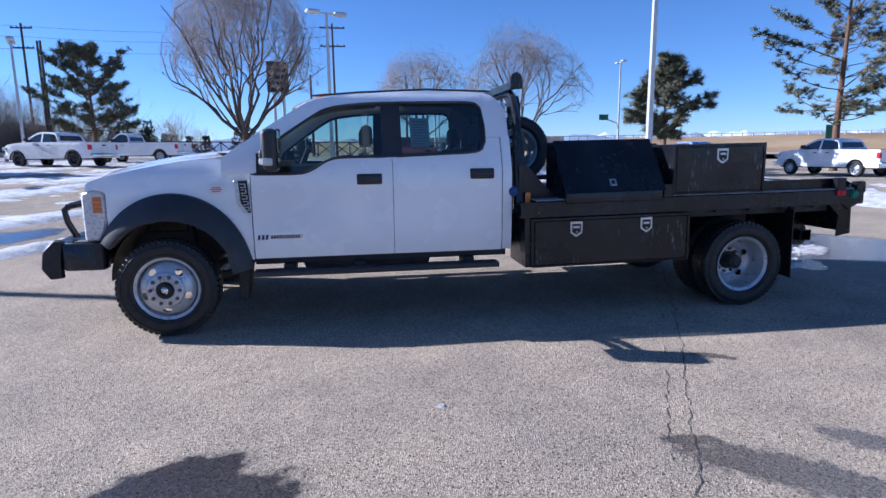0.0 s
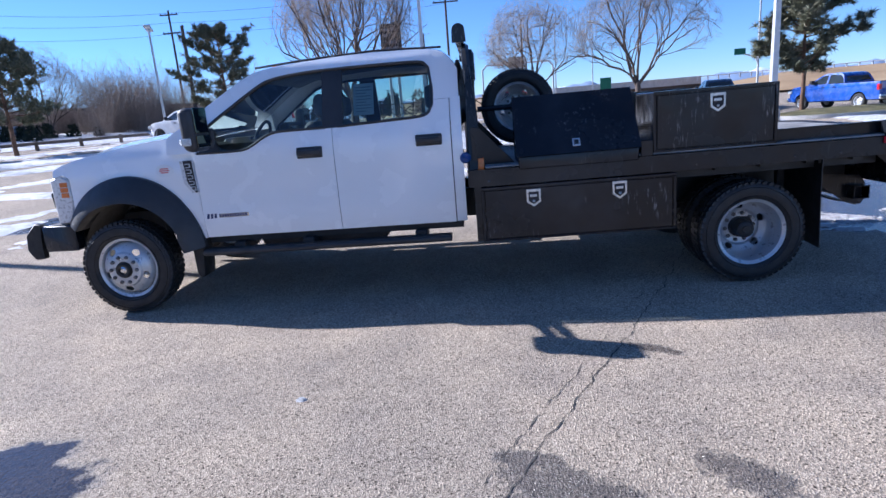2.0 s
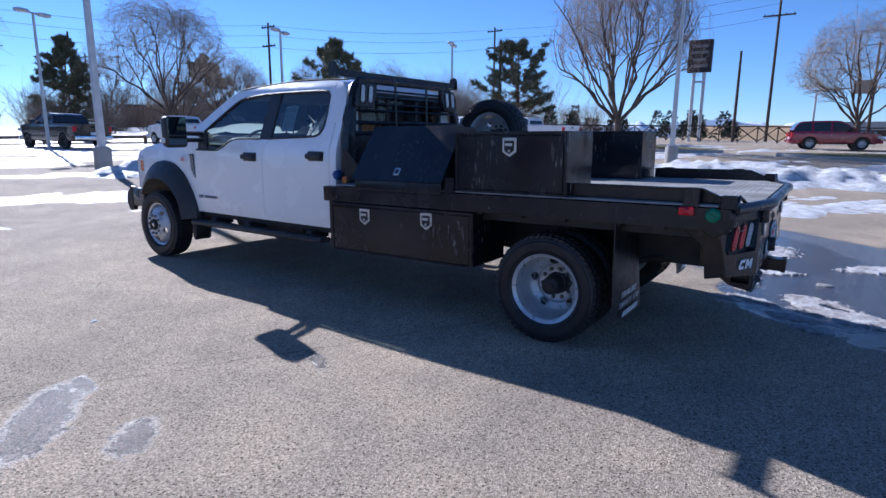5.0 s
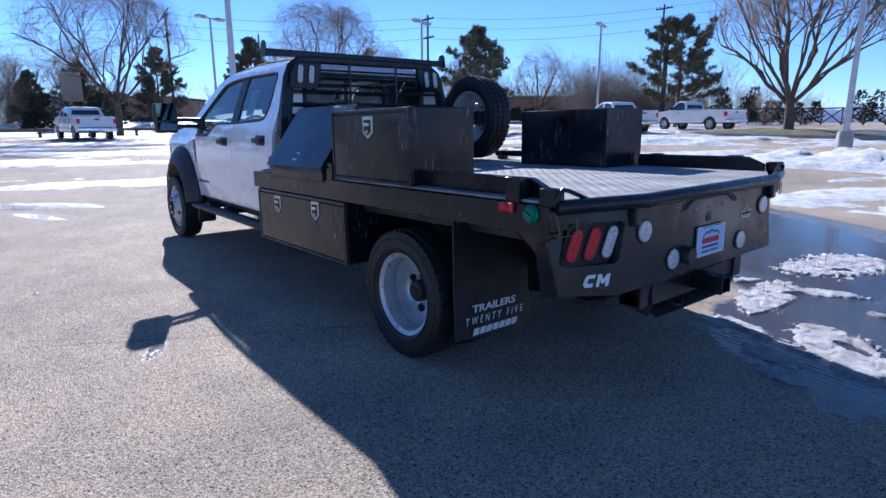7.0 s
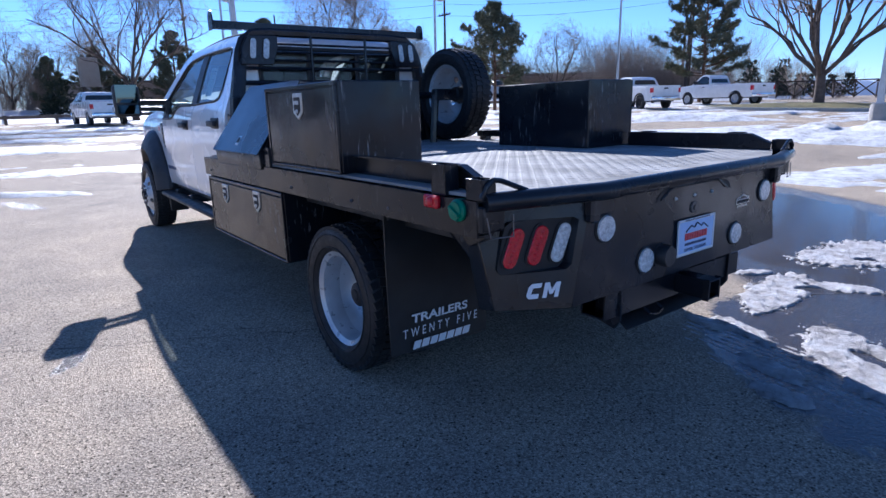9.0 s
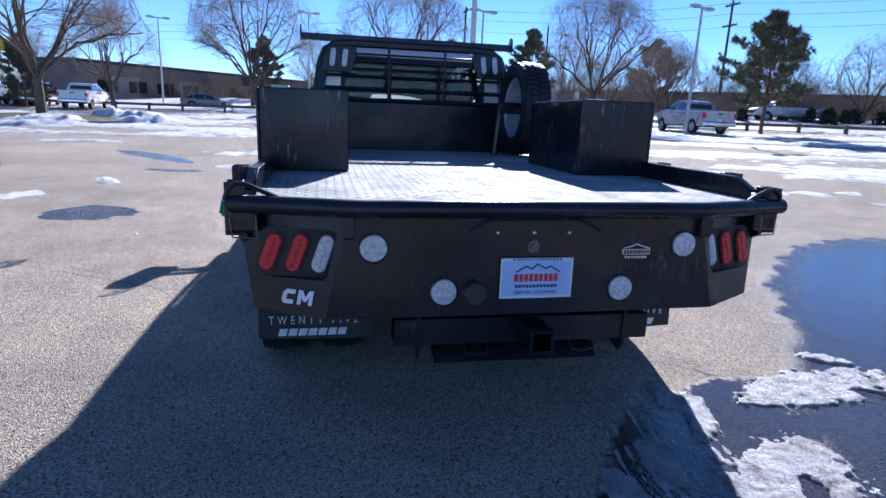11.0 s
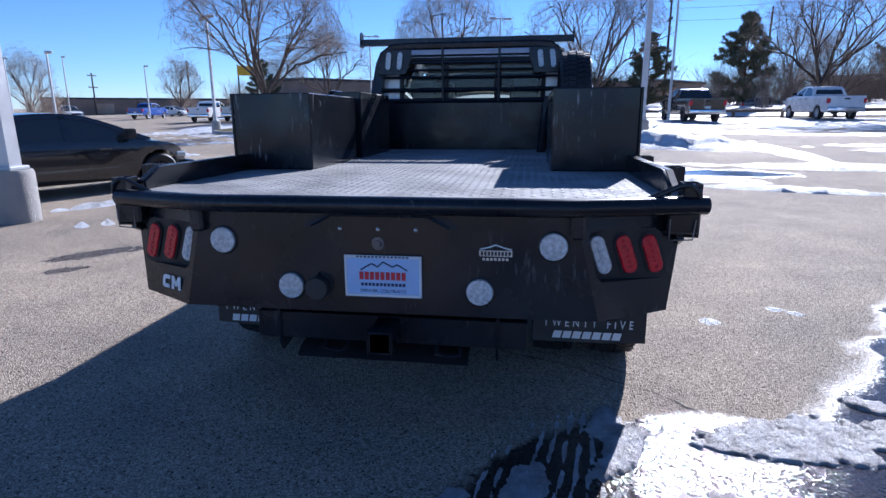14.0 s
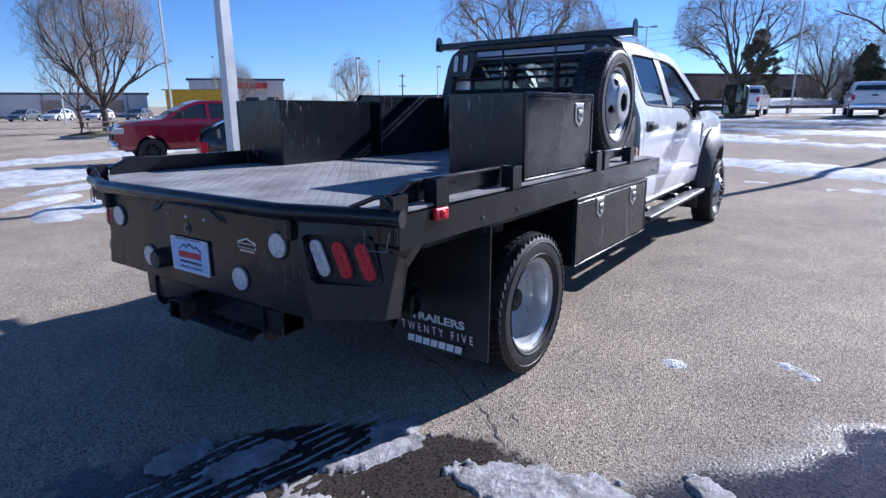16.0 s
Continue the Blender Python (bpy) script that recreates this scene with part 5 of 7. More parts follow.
prism(bm, [(6.22, 0.455), (6.36, 0.430), (6.40, 0.405), (6.405, 0.412), (6.365, 0.438), (6.22, 0.463)], "y", -0.40, 0.34)
part("hitch_plate", bm, FRAME, hitch)
for y in (-0.22, 0.26):
    bm = bmesh.new()
    tube(bm, [(6.398, y - 0.05, 0.483), (6.425, y - 0.05, 0.462), (6.432, y, 0.452), (6.425, y + 0.05, 0.462), (6.398, y + 0.05, 0.483)], 0.008, 8)
    part("chain_loop", bm, STEEL, hitch)

# mud flaps with lettering
for s in (-1, 1):
    bm = bmesh.new()
    c = s * 0.905
    grid(bm, 6, 10, lambda u, v: (5.640 + 0.05 * (1 - v) ** 2 * (0.4 + 0.6 * math.sin(2.2 * u + (s > 0))), c - 0.29 + 0.585 * u, 0.243 + 0.69 * v))
    ex = bmesh.ops.extrude_face_region(bm, geom=list(bm.faces))
    bmesh.ops.translate(bm, vec=(-0.008, 0, 0), verts=[g for g in ex["geom"] if isinstance(g, bmesh.types.BMVert)])
    flap = part("mud_flap", bm, worn("flap_rubber", (0.013, 0.013, 0.014), 0.42, var=0.4, scale=5), truck, "black rubber mud flap with white lettering")
    face = lambda z: Matrix.Translation((5.647 + 0.05 * (1 - (z - 0.243) / 0.69) ** 2, c - 0.005, z)) @ Matrix.Rotation(radians(6), 4, "Y") @ BACK
    words("flap_word", "TRAILERS", 0.062, face(0.412), PRINT, flap, 1.34, bold=0.0016)
    words("flap_word", "TWENTY FIVE", 0.068, face(0.347), PRINT, flap, 0.68, gap=1.75)
    for k in range(7):
        o = -0.176 + 0.051 * k
        bm = bmesh.new()
        prism(bm, [(o - 0.008, -0.021), (o + 0.034, -0.021), (o + 0.044, 0.021), (o + 0.002, 0.021)], "z", 0, 0.001)
        part("lettering_bar", bm, PRINT, flap).matrix_basis = face(0.286) @ Matrix.Translation((0, 0, 0.002))
    bm = bmesh.new()
    box(bm, 5.61, 5.66, s * 0.60, s * 1.18, 0.905, 0.94, 0.004)
    box(bm, 5.56, 5.62, s * 0.62, s * 0.68, 0.62, 0.94, 0.004)
    part("flap_hanger", bm, FRAME, flap)

# headache rack
RX = 3.03
bm = bmesh.new()
tube(bm, [(2.965, -1.045, 2.062), (2.965, 0.945, 2.062)], 0.043, 4)
rack = bed("headache_rack", bm, STEEL, "black steel headache rack behind the cab")
for s in (-1, 1):
    bm = bmesh.new()
    prism(bm, [(2.965, 0.93), (3.085, 0.93), (3.06, 1.5), (3.03, 1.86), (2.985, 1.86), (2.975, 1.5)], "y", s * 0.93, s * 1.03, 0.01)
    for v in bm.verts:
        v.co.y -= s * 0.14 * max(0, (v.co.z - 1.05) / 0.85) ** 1.3
    part("rack_post", bm, STEEL, rack)
for s, y in ((-1, -1.045), (1, 0.945)):
    bm = bmesh.new()
    ear = [(0.05 * math.cos(a), 0.05 + 0.05 * math.sin(a)) for a in span(0, math.pi, 8)] + [(-0.055, -0.04), (0.055, -0.04)]
    prism(bm, [(2.965 + u, 2.062 + v) for u, v in ear], "y", y - 0.006, y + 0.006, 0.002)
    lathe(bm, [(0.0, 0.0075), (0.015, 0.0075), (0.015, -0.0075), (0.0, -0.0075)], 12)
    for v in bm.verts:
        if v.co.x < 1:
            v.co += Vector((2.965, y, 2.117))
    part("bar_ear", bm, STEEL, rack)
bm = bmesh.new()
arc = [(RX - 0.02, -0.895, 1.72), (RX - 0.025, -0.87, 1.86), (RX - 0.03, -0.83, 1.95), (RX - 0.03, -0.74, 2.01), (RX - 0.03, -0.60, 2.02)]
tube(bm, arc + [(p[0], -p[1], p[2]) for p in reversed(arc)], 0.034, 6)
part("rack_arch", bm, STEEL, rack)
for z, r in ((1.93, 0.010), (1.865, 0.010), (1.80, 0.010), (1.735, 0.013), (1.62, 0.020), (1.52, 0.022)):
    bm = bmesh.new()
    w = 0.84 if z < 1.8 else 0.60
    rod(bm, (RX, -w - 0.03 * (1.9 - z), z), (RX, w + 0.03 * (1.9 - z), z), r, 8)
    part("rack_bar", bm, STEEL, rack)
for y in (-0.25, 0.28):
    bm = bmesh.new()
    rod(bm, (RX + 0.015, y, 1.50), (RX + 0.015, y, 2.0), 0.012, 8)
    part("rack_upright", bm, STEEL, rack)
bm = bmesh.new()
box(bm, RX - 0.01, RX + 0.012, -0.93, 0.93, 0.98, 1.50, 0.003)
part("rack_panel", bm, STEEL, rack, "solid black lower panel of the rack")
for s in (-1, 1):
    bm = bmesh.new()
    prism(bm, [(s * 0.87, 1.76), (s * 0.85, 1.90), (s * 0.80, 1.985), (s * 0.55, 1.99), (s * 0.55, 1.90), (s * 0.60, 1.76)], "x", RX - 0.02, RX + 0.03, 0.006)
    part("rack_lamp_pod", bm, STEEL, rack)
    for y in (0.655, 0.765):
        bm = bmesh.new()
        prism(bm, stadium(0.055, 0.030), "z", 0, 0.006)
        gk = part("lamp_gasket", bm, RUBBER, rack)
        gk.matrix_basis = Matrix.Translation((RX + 0.03, s * y, 1.885)) @ BACK @ Matrix.Rotation(s * radians(7), 4, "Z")
        bm = bmesh.new()
        prism(bm, stadium(0.055, 0.024), "z", 0.004, 0.014, 0.003)
        lp = part("rack_lamp", bm, LENS, rack, "clear oval work lamp")
        lp.matrix_basis = gk.matrix_basis.copy()
    bm = bmesh.new()
    prism(bm, [(3.0, 0.98), (3.34, 1.0), (3.34, 1.07), (3.075, 1.36), (3.0, 1.38)], "y", s * 1.0, s * 1.012, 0.002)
    part("rack_gusset", bm, STEEL, rack)
bm = bmesh.new()
box(bm, 3.045, 3.095, -1.062, -1.048, 1.02, 1.125, 0.004)
part("amber_reflector", bm, AMBER, rack, "amber side reflector")
bm = bmesh.new()
box(bm, 3.045, 3.095, 1.048, 1.062, 1.02, 1.125, 0.004)
part("amber_reflector", bm, AMBER, rack, "amber side reflector")


# toolboxes
def shield(parent, x, z, y, s):
    bm = bmesh.new()
    w, h = 0.056, 0.070
    prism(bm, [(x - w, z + h), (x + w, z + h), (x + w, z - h * 0.45), (x, z - h), (x - w, z - h * 0.45)], "y", y, y + s * 0.010, 0.003)
    part("latch_plate", bm, LATCH, parent, "brushed metal paddle latch")
    bm = bmesh.new()
    prism(bm, [(x - w * 0.72, z + h * 0.70), (x + w * 0.72, z + h * 0.70), (x + w * 0.72, z - h * 0.30), (x, z - h * 0.7), (x - w * 0.72, z - h * 0.30)], "y", y + s * 0.0095, y + s * 0.0125, 0.001)
    part("latch_recess", bm, TRIM, parent)
    bm = bmesh.new()
    box(bm, x - w * 0.55, x + w * 0.45, y + s * 0.011, y + s * 0.018, z + 0.010, z + 0.030, 0.002)
    bmesh.ops.create_uvsphere(bm, u_segments=8, v_segments=6, radius=0.011, matrix=Matrix.Translation((x, y + s * 0.013, z - 0.024)))
    part("paddle", bm, LATCH, parent)


def toolbox(name, x0, x1, y_in, y_out, z0, z1, latches, label, hinge_lip=True):
    s = 1 if y_out > 0 else -1
    bm = bmesh.new()
    box(bm, x0, x1, y_in, y_out, z0, z1, 0.006)
    body = bed(name, bm, BLACK, label)
    bm = bmesh.new()
    f = 0.028
    box(bm, x0 + f, x1 - f, y_out + s * 0.001, y_out + s * 0.010, z0 + f * 0.7, z1 - f, 0.004)
    part("box_door", bm, BLACK, body)
    bm = bmesh.new()
    for a, b, c, d in ((x0, x1, z1 - 0.022, z1), (x0, x1, z0, z0 + 0.014), (x0, x0 + 0.022, z0 + 0.014, z1 - 0.022), (x1 - 0.022, x1, z0 + 0.014, z1 - 0.022)):
        box(bm, a, b, y_out + s * 0.0005, y_out + s * 0.014, c, d, 0.003)
    part("door_surround", bm, BLACK, body)
    for lx, lz in latches:
        shield(body, lx, lz, y_out + s * 0.008, s)
    return body


toolbox("underbody_toolbox", 3.05, 4.552, -0.70, -1.218, 0.470, 0.905, [(3.46, 0.798), (4.122, 0.808)], "black underbody steel toolbox with two latches")
toolbox("underbody_toolbox", 3.25, 4.655, 0.70, 1.205, 0.470, 0.905, [(3.60, 0.80), (4.27, 0.80)], "black underbody steel toolbox with two latches")
toolbox("top_toolbox", 4.385, 5.295, -0.71, -1.192, 1.068, 1.515, [(4.855, 1.402)], "black steel toolbox standing on the deck")
toolbox("top_toolbox", 4.375, 5.275, 0.695, 1.165, 1.068, 1.525, [(4.60, 1.402)], "black steel toolbox standing on the deck")
bm = bmesh.new()
box(bm, 3.0, 3.06, -1.20, -0.72, 0.47, 0.93, 0.004)
bed("box_side_plate", bm, STEEL)

# chest with a slanting lid
bm = bmesh.new()
prof = [(-1.232, 1.026), (-1.238, 1.12), (-0.915, 1.56), (-0.70, 1.56), (-0.70, 1.068), (-1.224, 1.068), (-1.224, 1.026)]
prism(bm, prof, "x", 3.36, 4.27, 0.006)
chest = bed("slant_chest", bm, STEEL, "black steel chest with a slanting lid")
bm = bmesh.new()
off = Vector((0, -0.807, 0.591)) * 0.012
a, b = Vector((0, -1.247, 1.118)), Vector((0, -0.918, 1.567))
q = []
for x, p in ((3.345, a), (4.285, a), (4.285, b), (3.345, b)):
    q.append(Vector((x, p.y, p.z)))
lo = [bm.verts.new(p + off * 0.2) for p in q]
hi = [bm.verts.new(p + off) for p in q]
bm.faces.new(lo[::-1])
bm.faces.new(hi)
for i in range(4):
    bm.faces.new((lo[i], lo[(i + 1) % 4], hi[(i + 1) % 4], hi[i]))
part("chest_lid", bm, STEEL, chest, smooth=False)
bm = bmesh.new()
box(bm, -0.03, 0.03, -0.035, 0.035, 0, 0.006, 0.002)
lt = part("lid_latch", bm, LATCH, chest, "square metal lid latch")
slope = math.atan2(0.449, 0.329)
lt.matrix_basis = Matrix.Translation((3.808, -1.199, 1.197)) @ Matrix.Rotation(slope, 4, "X")
bm = bmesh.new()
box(bm, -0.017, 0.017, -0.02, 0.02, 0.004, 0.009, 0.001)
l2 = part("latch_recess", bm, TRIM, chest)
l2.matrix_basis = lt.matrix_basis.copy()


# ---- beyond the lot: banks, highway, hills, buildings ----
GRASS = earth_material("dry_winter_grass", (0.19, 0.12, 0.055), (0.30, 0.20, 0.10), (0.40, 0.29, 0.16), 0.08)
LAWN = earth_material("brown_green_turf", (0.06, 0.055, 0.02), (0.12, 0.11, 0.04), (0.26, 0.20, 0.09), 0.9)
CONCRETE = earth_material("pale_concrete", (0.40, 0.39, 0.36), (0.50, 0.48, 0.45), (0.58, 0.56, 0.52), 2.0)
BRICKISH = earth_material("brown_block_wall", (0.17, 0.14, 0.115), (0.22, 0.18, 0.15), (0.26, 0.215, 0.18), 0.5)
TANWALL = earth_material("tan_wall_panel", (0.30, 0.25, 0.20), (0.36, 0.31, 0.25), (0.42, 0.36, 0.30), 0.5)
WHITEWALL = earth_material("off_white_wall", (0.55, 0.55, 0.54), (0.62, 0.62, 0.61), (0.68, 0.68, 0.67), 0.4)
DARKROOF = worn("dark_roof", (0.05, 0.05, 0.055), 0.6, var=0.2, scale=0.5)
POLEMETAL = worn("pale_pole_paint", (0.50, 0.51, 0.52), 0.45, metal=0.3, var=0.1, scale=4)
WOOD = worn("weathered_pole_wood", (0.075, 0.055, 0.042), 0.9, var=0.3, scale=6, grain=0.5, grain_scale=60)
WIRE = shader("wire", (0.02, 0.02, 0.022), 0.6)
RAILWOOD = worn("weathered_guard_rail", (0.13, 0.105, 0.085), 0.8, var=0.35, scale=3)
# the blue haze of distance is put into these two base colours
HAZED_HILL = shader("hazed_far_hills", (0.20, 0.27, 0.40), 1.0)
HAZED_PEAK = shader("hazed_snow_peaks", (0.62, 0.70, 0.82), 1.0)
DARKPANE = shader("dark_window", (0.02, 0.025, 0.03), 0.08)
SIGNGREEN = worn("sign_green", (0.01, 0.13, 0.07), 0.5, var=0.1)
YELLOW = worn("sign_yellow", (0.62, 0.38, 0.02), 0.5, var=0.1)


def ridge(name, dist, low, high, a0, a1, material, seed, label):
    verts, faces = [], []
    n = 260
    for i in range(n + 1):
        a = radians(a0 + (a1 - a0) * i / n)
        edge = min(1, i / 25, (n - i) / 25)
        h = low + (high - low) * max(0, 0.55 + 0.7 * fuzz(i * 0.06, seed, 1.0, seed) + 0.25 * fuzz(i * 0.3, seed, 1.0, 3)) * edge
        for r, z in ((dist, -20), (dist + 60, h * 0.55), (dist + 140, h)):
            verts.append((r * math.cos(a), r * math.sin(a), z))
        if i:
            k = 3 * i
            faces += [(k - 3, k, k + 1, k - 2), (k - 2, k + 1, k + 2, k - 1)]
    me = bpy.data.meshes.new(name)
    me.from_pydata(verts, [], faces)
    me.polygons.foreach_set("use_smooth", [True] * len(faces))
    me.materials.append(material)
    return tagged(new(name, me), label, "backdrop", kind="structure")


ridge("backdrop_peaks", 1900, 22, 62, 30, 116, HAZED_PEAK, 2.0, "distant snow-covered mountain range, coloured pale blue for haze")
ridge("backdrop_hills", 1500, 20, 46, 25, 125, HAZED_HILL, 7.0, "distant foothills, coloured blue for haze")

# snowy verge behind the parked row
bm = bmesh.new()
verge = [(-51, -36), (-43, -6), (-38, 12), (-29, 30), (-22, 44), (-15, 60)]
vs = []
for x, y in verge:
    row = []
    for d in range(0, 11):
        px, py = x - 0.91 * d * 2.4, y + 0.41 * d * 2.4
        row.append(bm.verts.new((px, py, rise(px, py) + 0.05 + 0.10 * d + 0.10 * fuzz(px, py, 0.2))))
    vs.append(row)
for a, b in zip(vs, vs[1:]):
    for j in range(10):
        bm.faces.new((a[j], a[j + 1], b[j + 1], b[j]))
bmesh.ops.subdivide_edges(bm, edges=bm.edges, cuts=2, use_grid_fill=True)
tagged(part("snow_verge", bm, SNOW), "snow-covered verge beyond the guard rail", "snow", kind="structure")

# turf islands under the trees
for cx, cy, rx, ry, deg in ((-4.7, 31.2, 6.0, 2.2, 5), (-24.6, -14.6, 5.0, 2.0, 65), (13.0, 31.5, 9.0, 2.0, 8), (20.0, 22.5, 4.0, 2.5, 20), (-8.0, -32.0, 3.0, 1.6, 20)):
    bm = bmesh.new()
    n = 40
    mid = bm.verts.new(on_ground(cx, cy, 0.35))
    rings = []
    for f, up in ((0.5, 0.30), (0.97, 0.15)):
        ring = []
        for k in range(n):
            a = 2 * math.pi * k / n
            u, v = rx * f * math.cos(a), ry * f * math.sin(a)
            x, y = cx + u * math.cos(radians(deg)) - v * math.sin(radians(deg)), cy + u * math.sin(radians(deg)) + v * math.cos(radians(deg))
            ring.append(bm.verts.new(on_ground(x, y, up + 0.05 * fuzz(x, y, 0.8))))
        rings.append(ring)
    for k in range(n):
        bm.faces.new((mid, rings[0][k], rings[0][(k + 1) % n]))
        bm.faces.new((rings[0][k], rings[1][k], rings[1][(k + 1) % n], rings[0][(k + 1) % n]))
    isl = tagged(part("turf_island", bm, LAWN), "kerbed island of dormant turf in the lot", "island", kind="structure")
    bm = bmesh.new()
    loops = []
    for f, up in ((0.96, 0.15), (0.965, 0.17), (1.0, 0.17), (1.01, -0.02)):
        ring = []
        for k in range(n):
            a = 2 * math.pi * k / n
            u, v = (rx * f) * math.cos(a), (ry * f) * math.sin(a)
            x, y = cx + u * math.cos(radians(deg)) - v * math.sin(radians(deg)), cy + u * math.sin(radians(deg)) + v * math.cos(radians(deg))
            ring.append(bm.verts.new(on_ground(x, y, up)))
        loops.append(ring)
    for a, b in zip(loops, loops[1:]):
        for k in range(n):
            bm.faces.new((a[k], a[(k + 1) % n], b[(k + 1) % n], b[k]))
    part("kerb", bm, CONCRETE, isl)


# highway embankment with a gap that the bridge spans
def berm(name, a0, a1, taper0, taper1):
    bm = bmesh.new()
    vs = []
    n = 40
    for i in range(n + 1):
        f = i / n
        a = radians(a0 + (a1 - a0) * f)
        h = 2.5
        if taper0:
            h *= min(1, f * 6)
        if taper1:
            h *= min(1, (1 - f) * 6)
        row = []
        for r, z in ((84, 0.9), (92, 1.2 + 0.25 * h), (108, 1.0 + 0.9 * h), (111, 1.1 + h), (128, 1.1 + h), (150, 0.5)):
            row.append(bm.verts.new((4 + r * math.cos(a), r * math.sin(a) - 4, z + 0.12 * fuzz(i, r, 0.4))))
        vs.append(row)
    for a, b in zip(vs, vs[1:]):
        for j in range(5):
            bm.faces.new((a[j], a[j + 1], b[j + 1], b[j]))
    return tagged(part(name, bm, GRASS), "dry grass highway embankment", "embankment", kind="structure")


berm("embankment", 10, 75, False, True)
berm("embankment", 87, 101, True, True)
bm = bmesh.new()
p0 = Vector((4 + 112 * math.cos(radians(70)), 112 * math.sin(radians(70)) - 4, 3.3))
p1 = Vector((4 + 112 * math.cos(radians(90)), 112 * math.sin(radians(90)) - 4, 3.1))
d = (p1 - p0).normalized()
side = Vector((-d.y, d.x, 0))
m = Matrix.Translation((p0 + p1) / 2) @ Matrix.Rotation(math.atan2(d.y, d.x), 4, "Z")
L = (p1 - p0).length / 2
box(bm, -L, L, -9, 0.0, -0.35, 0.15, m=m)
bridge = part("overpass", bm, CONCRETE, None)
tagged(bridge, "pale concrete highway overpass on piers", "bridge")
bm = bmesh.new()
box(bm, -L, L, -0.4, -0.05, 0.15, 0.95, m=m)
part("parapet", bm, CONCRETE, bridge)
bm = bmesh.new()
box(bm, -L, L, -1.0, -0.2, -1.3, -0.35, m=m)
part("girder", bm, WOOD, bridge)
for k in (-0.55, -0.1, 0.35):
    bm = bmesh.new()
    box(bm, k * L - 0.4, k * L + 0.4, -7, -1, -3.2, -1.2, 0.1, m=m)
    part("pier", bm, CONCRETE, bridge)
bm = bmesh.new()
for k in range(60):
    a = radians(22 + 50 * k / 59)
    x, y = 4 + 110.5 * math.cos(a), 110.5 * math.sin(a) - 4
    box(bm, x - 0.08, x + 0.08, y - 0.08, y + 0.08, 3.3, 4.1)
pts = [(4 + 110.5 * math.cos(radians(q)), 110.5 * math.sin(radians(q)) - 4, 4.0) for q in span(20, 73, 30)]
tube(bm, pts, 0.10, 4)
ob = part("highway_guard_rail", bm, POLEMETAL)
tagged(ob, "galvanised guard rail along the highway", "guard rail")


# guard rail at the lot edge
bm = bmesh.new()
edge = [(-46, -28), (-42, -12), (-39.5, -2), (-36.8, 9), (-32.6, 20), (-26, 31), (-19, 43)]
rail_thing = thing("guard_rail", "weathered low guard rail along the lot edge", "guard rail")
for (x0, y0), (x1, y1) in zip(edge, edge[1:]):
    d = Vector((x1 - x0, y1 - y0, 0))
    n = max(2, int(d.length / 2.6))
    for k in range(n):
        p = Vector((x0, y0, 0)) + d * (k / n)
        z = rise(p.x, p.y)
        bm = bmesh.new()
        box(bm, p.x - 0.09, p.x + 0.09, p.y - 0.09, p.y + 0.09, z - 0.05, z + 0.62, 0.01)
        part("post", bm, RAILWOOD, rail_thing)
    q = d.normalized()
    nrm = Vector((q.y, -q.x, 0)) * 0.11
    bm = bmesh.new()
    za, zb = rise(x0, y0), rise(x1, y1)
    tube(bm, [(x0 + nrm.x, y0 + nrm.y, za + 0.47), (x1 + nrm.x, y1 + nrm.y, zb + 0.47)], 0.14, 4)
    part("rail", bm, RAILWOOD, rail_thing)


# buildings
def hall(name, p, q, depth, h, wall, label, doors=0, roof=0.35, z0=0.6, band=None):
    """A long low building whose front runs from p to q."""
    p, q = Vector((*p, 0)), Vector((*q, 0))
    d = (q - p)
    L = d.length
    m = Matrix.Translation((p.x, p.y, z0)) @ Matrix.Rotation(math.atan2(d.y, d.x), 4, "Z")
    b = thing(name, label, "building")
    bm = bmesh.new()
    box(bm, 0, L, 0, depth, -0.5, h, m=m)
    part("wall", bm, wall, b)
    bm = bmesh.new()
    box(bm, -0.4, L + 0.4, -0.5, depth + 0.4, h, h + roof, 0.03, m=m)
    part("roof", bm, DARKROOF, b)
    for k in range(int(L / 6)):
        bm = bmesh.new()
        box(bm, 6 * k + 2.9, 6 * k + 3.2, -0.12, 0, -0.4, h - 0.02, m=m)
        part("pilaster", bm, wall, b)
    for k in range(doors):
        bm = bmesh.new()
        x = L * (k + 0.6) / (doors + 0.2)
        box(bm, x - 1.6, x + 1.6, -0.08, 0.05, 0, min(3.6, h * 0.7), m=m)
        dr = part("roller_door", bm, TANWALL if wall is not TANWALL else WHITEWALL, b)
        for j in range(5):
            bm = bmesh.new()
            box(bm, x - 1.6, x + 1.6, -0.10, -0.06, 0.1 + 0.65 * j, 0.14 + 0.65 * j, m=m)
            part("door_rib", bm, DARKROOF, dr)
    if band:
        for k in range(int(L / 3.5)):
            bm = bmesh.new()
            box(bm, 3.5 * k + 0.6, 3.5 * k + 2.8, -0.06, 0.05, band[0], band[1], m=m)
            part("window", bm, DARKPANE, b)
    return b


hall("warehouse", (-86, -3), (-57, -25), -9, 4.0, BRICKISH, "low brown warehouse with roller doors and dark roof", 4, band=(1.2, 2.4))
hall("long_hall", (-33, 70), (-69, 34), -20, 4.2, BRICKISH, "long low dark brown industrial hall", 0)
hall("office_block", (-78, 18), (-92, 2), -14, 4.4, TANWALL, "low tan office building behind bare trees", 1, band=(1.4, 2.6))
hall("dealership", (-58.6, -78.8), (-46.5, -87.3), -14, 5.0, WHITEWALL, "white truck dealership building with red sign", 0, band=(0.6, 2.3))
hall("white_depot", (-45, -98), (-5, -118), -20, 2.9, WHITEWALL, "long off-white depot building", 5)
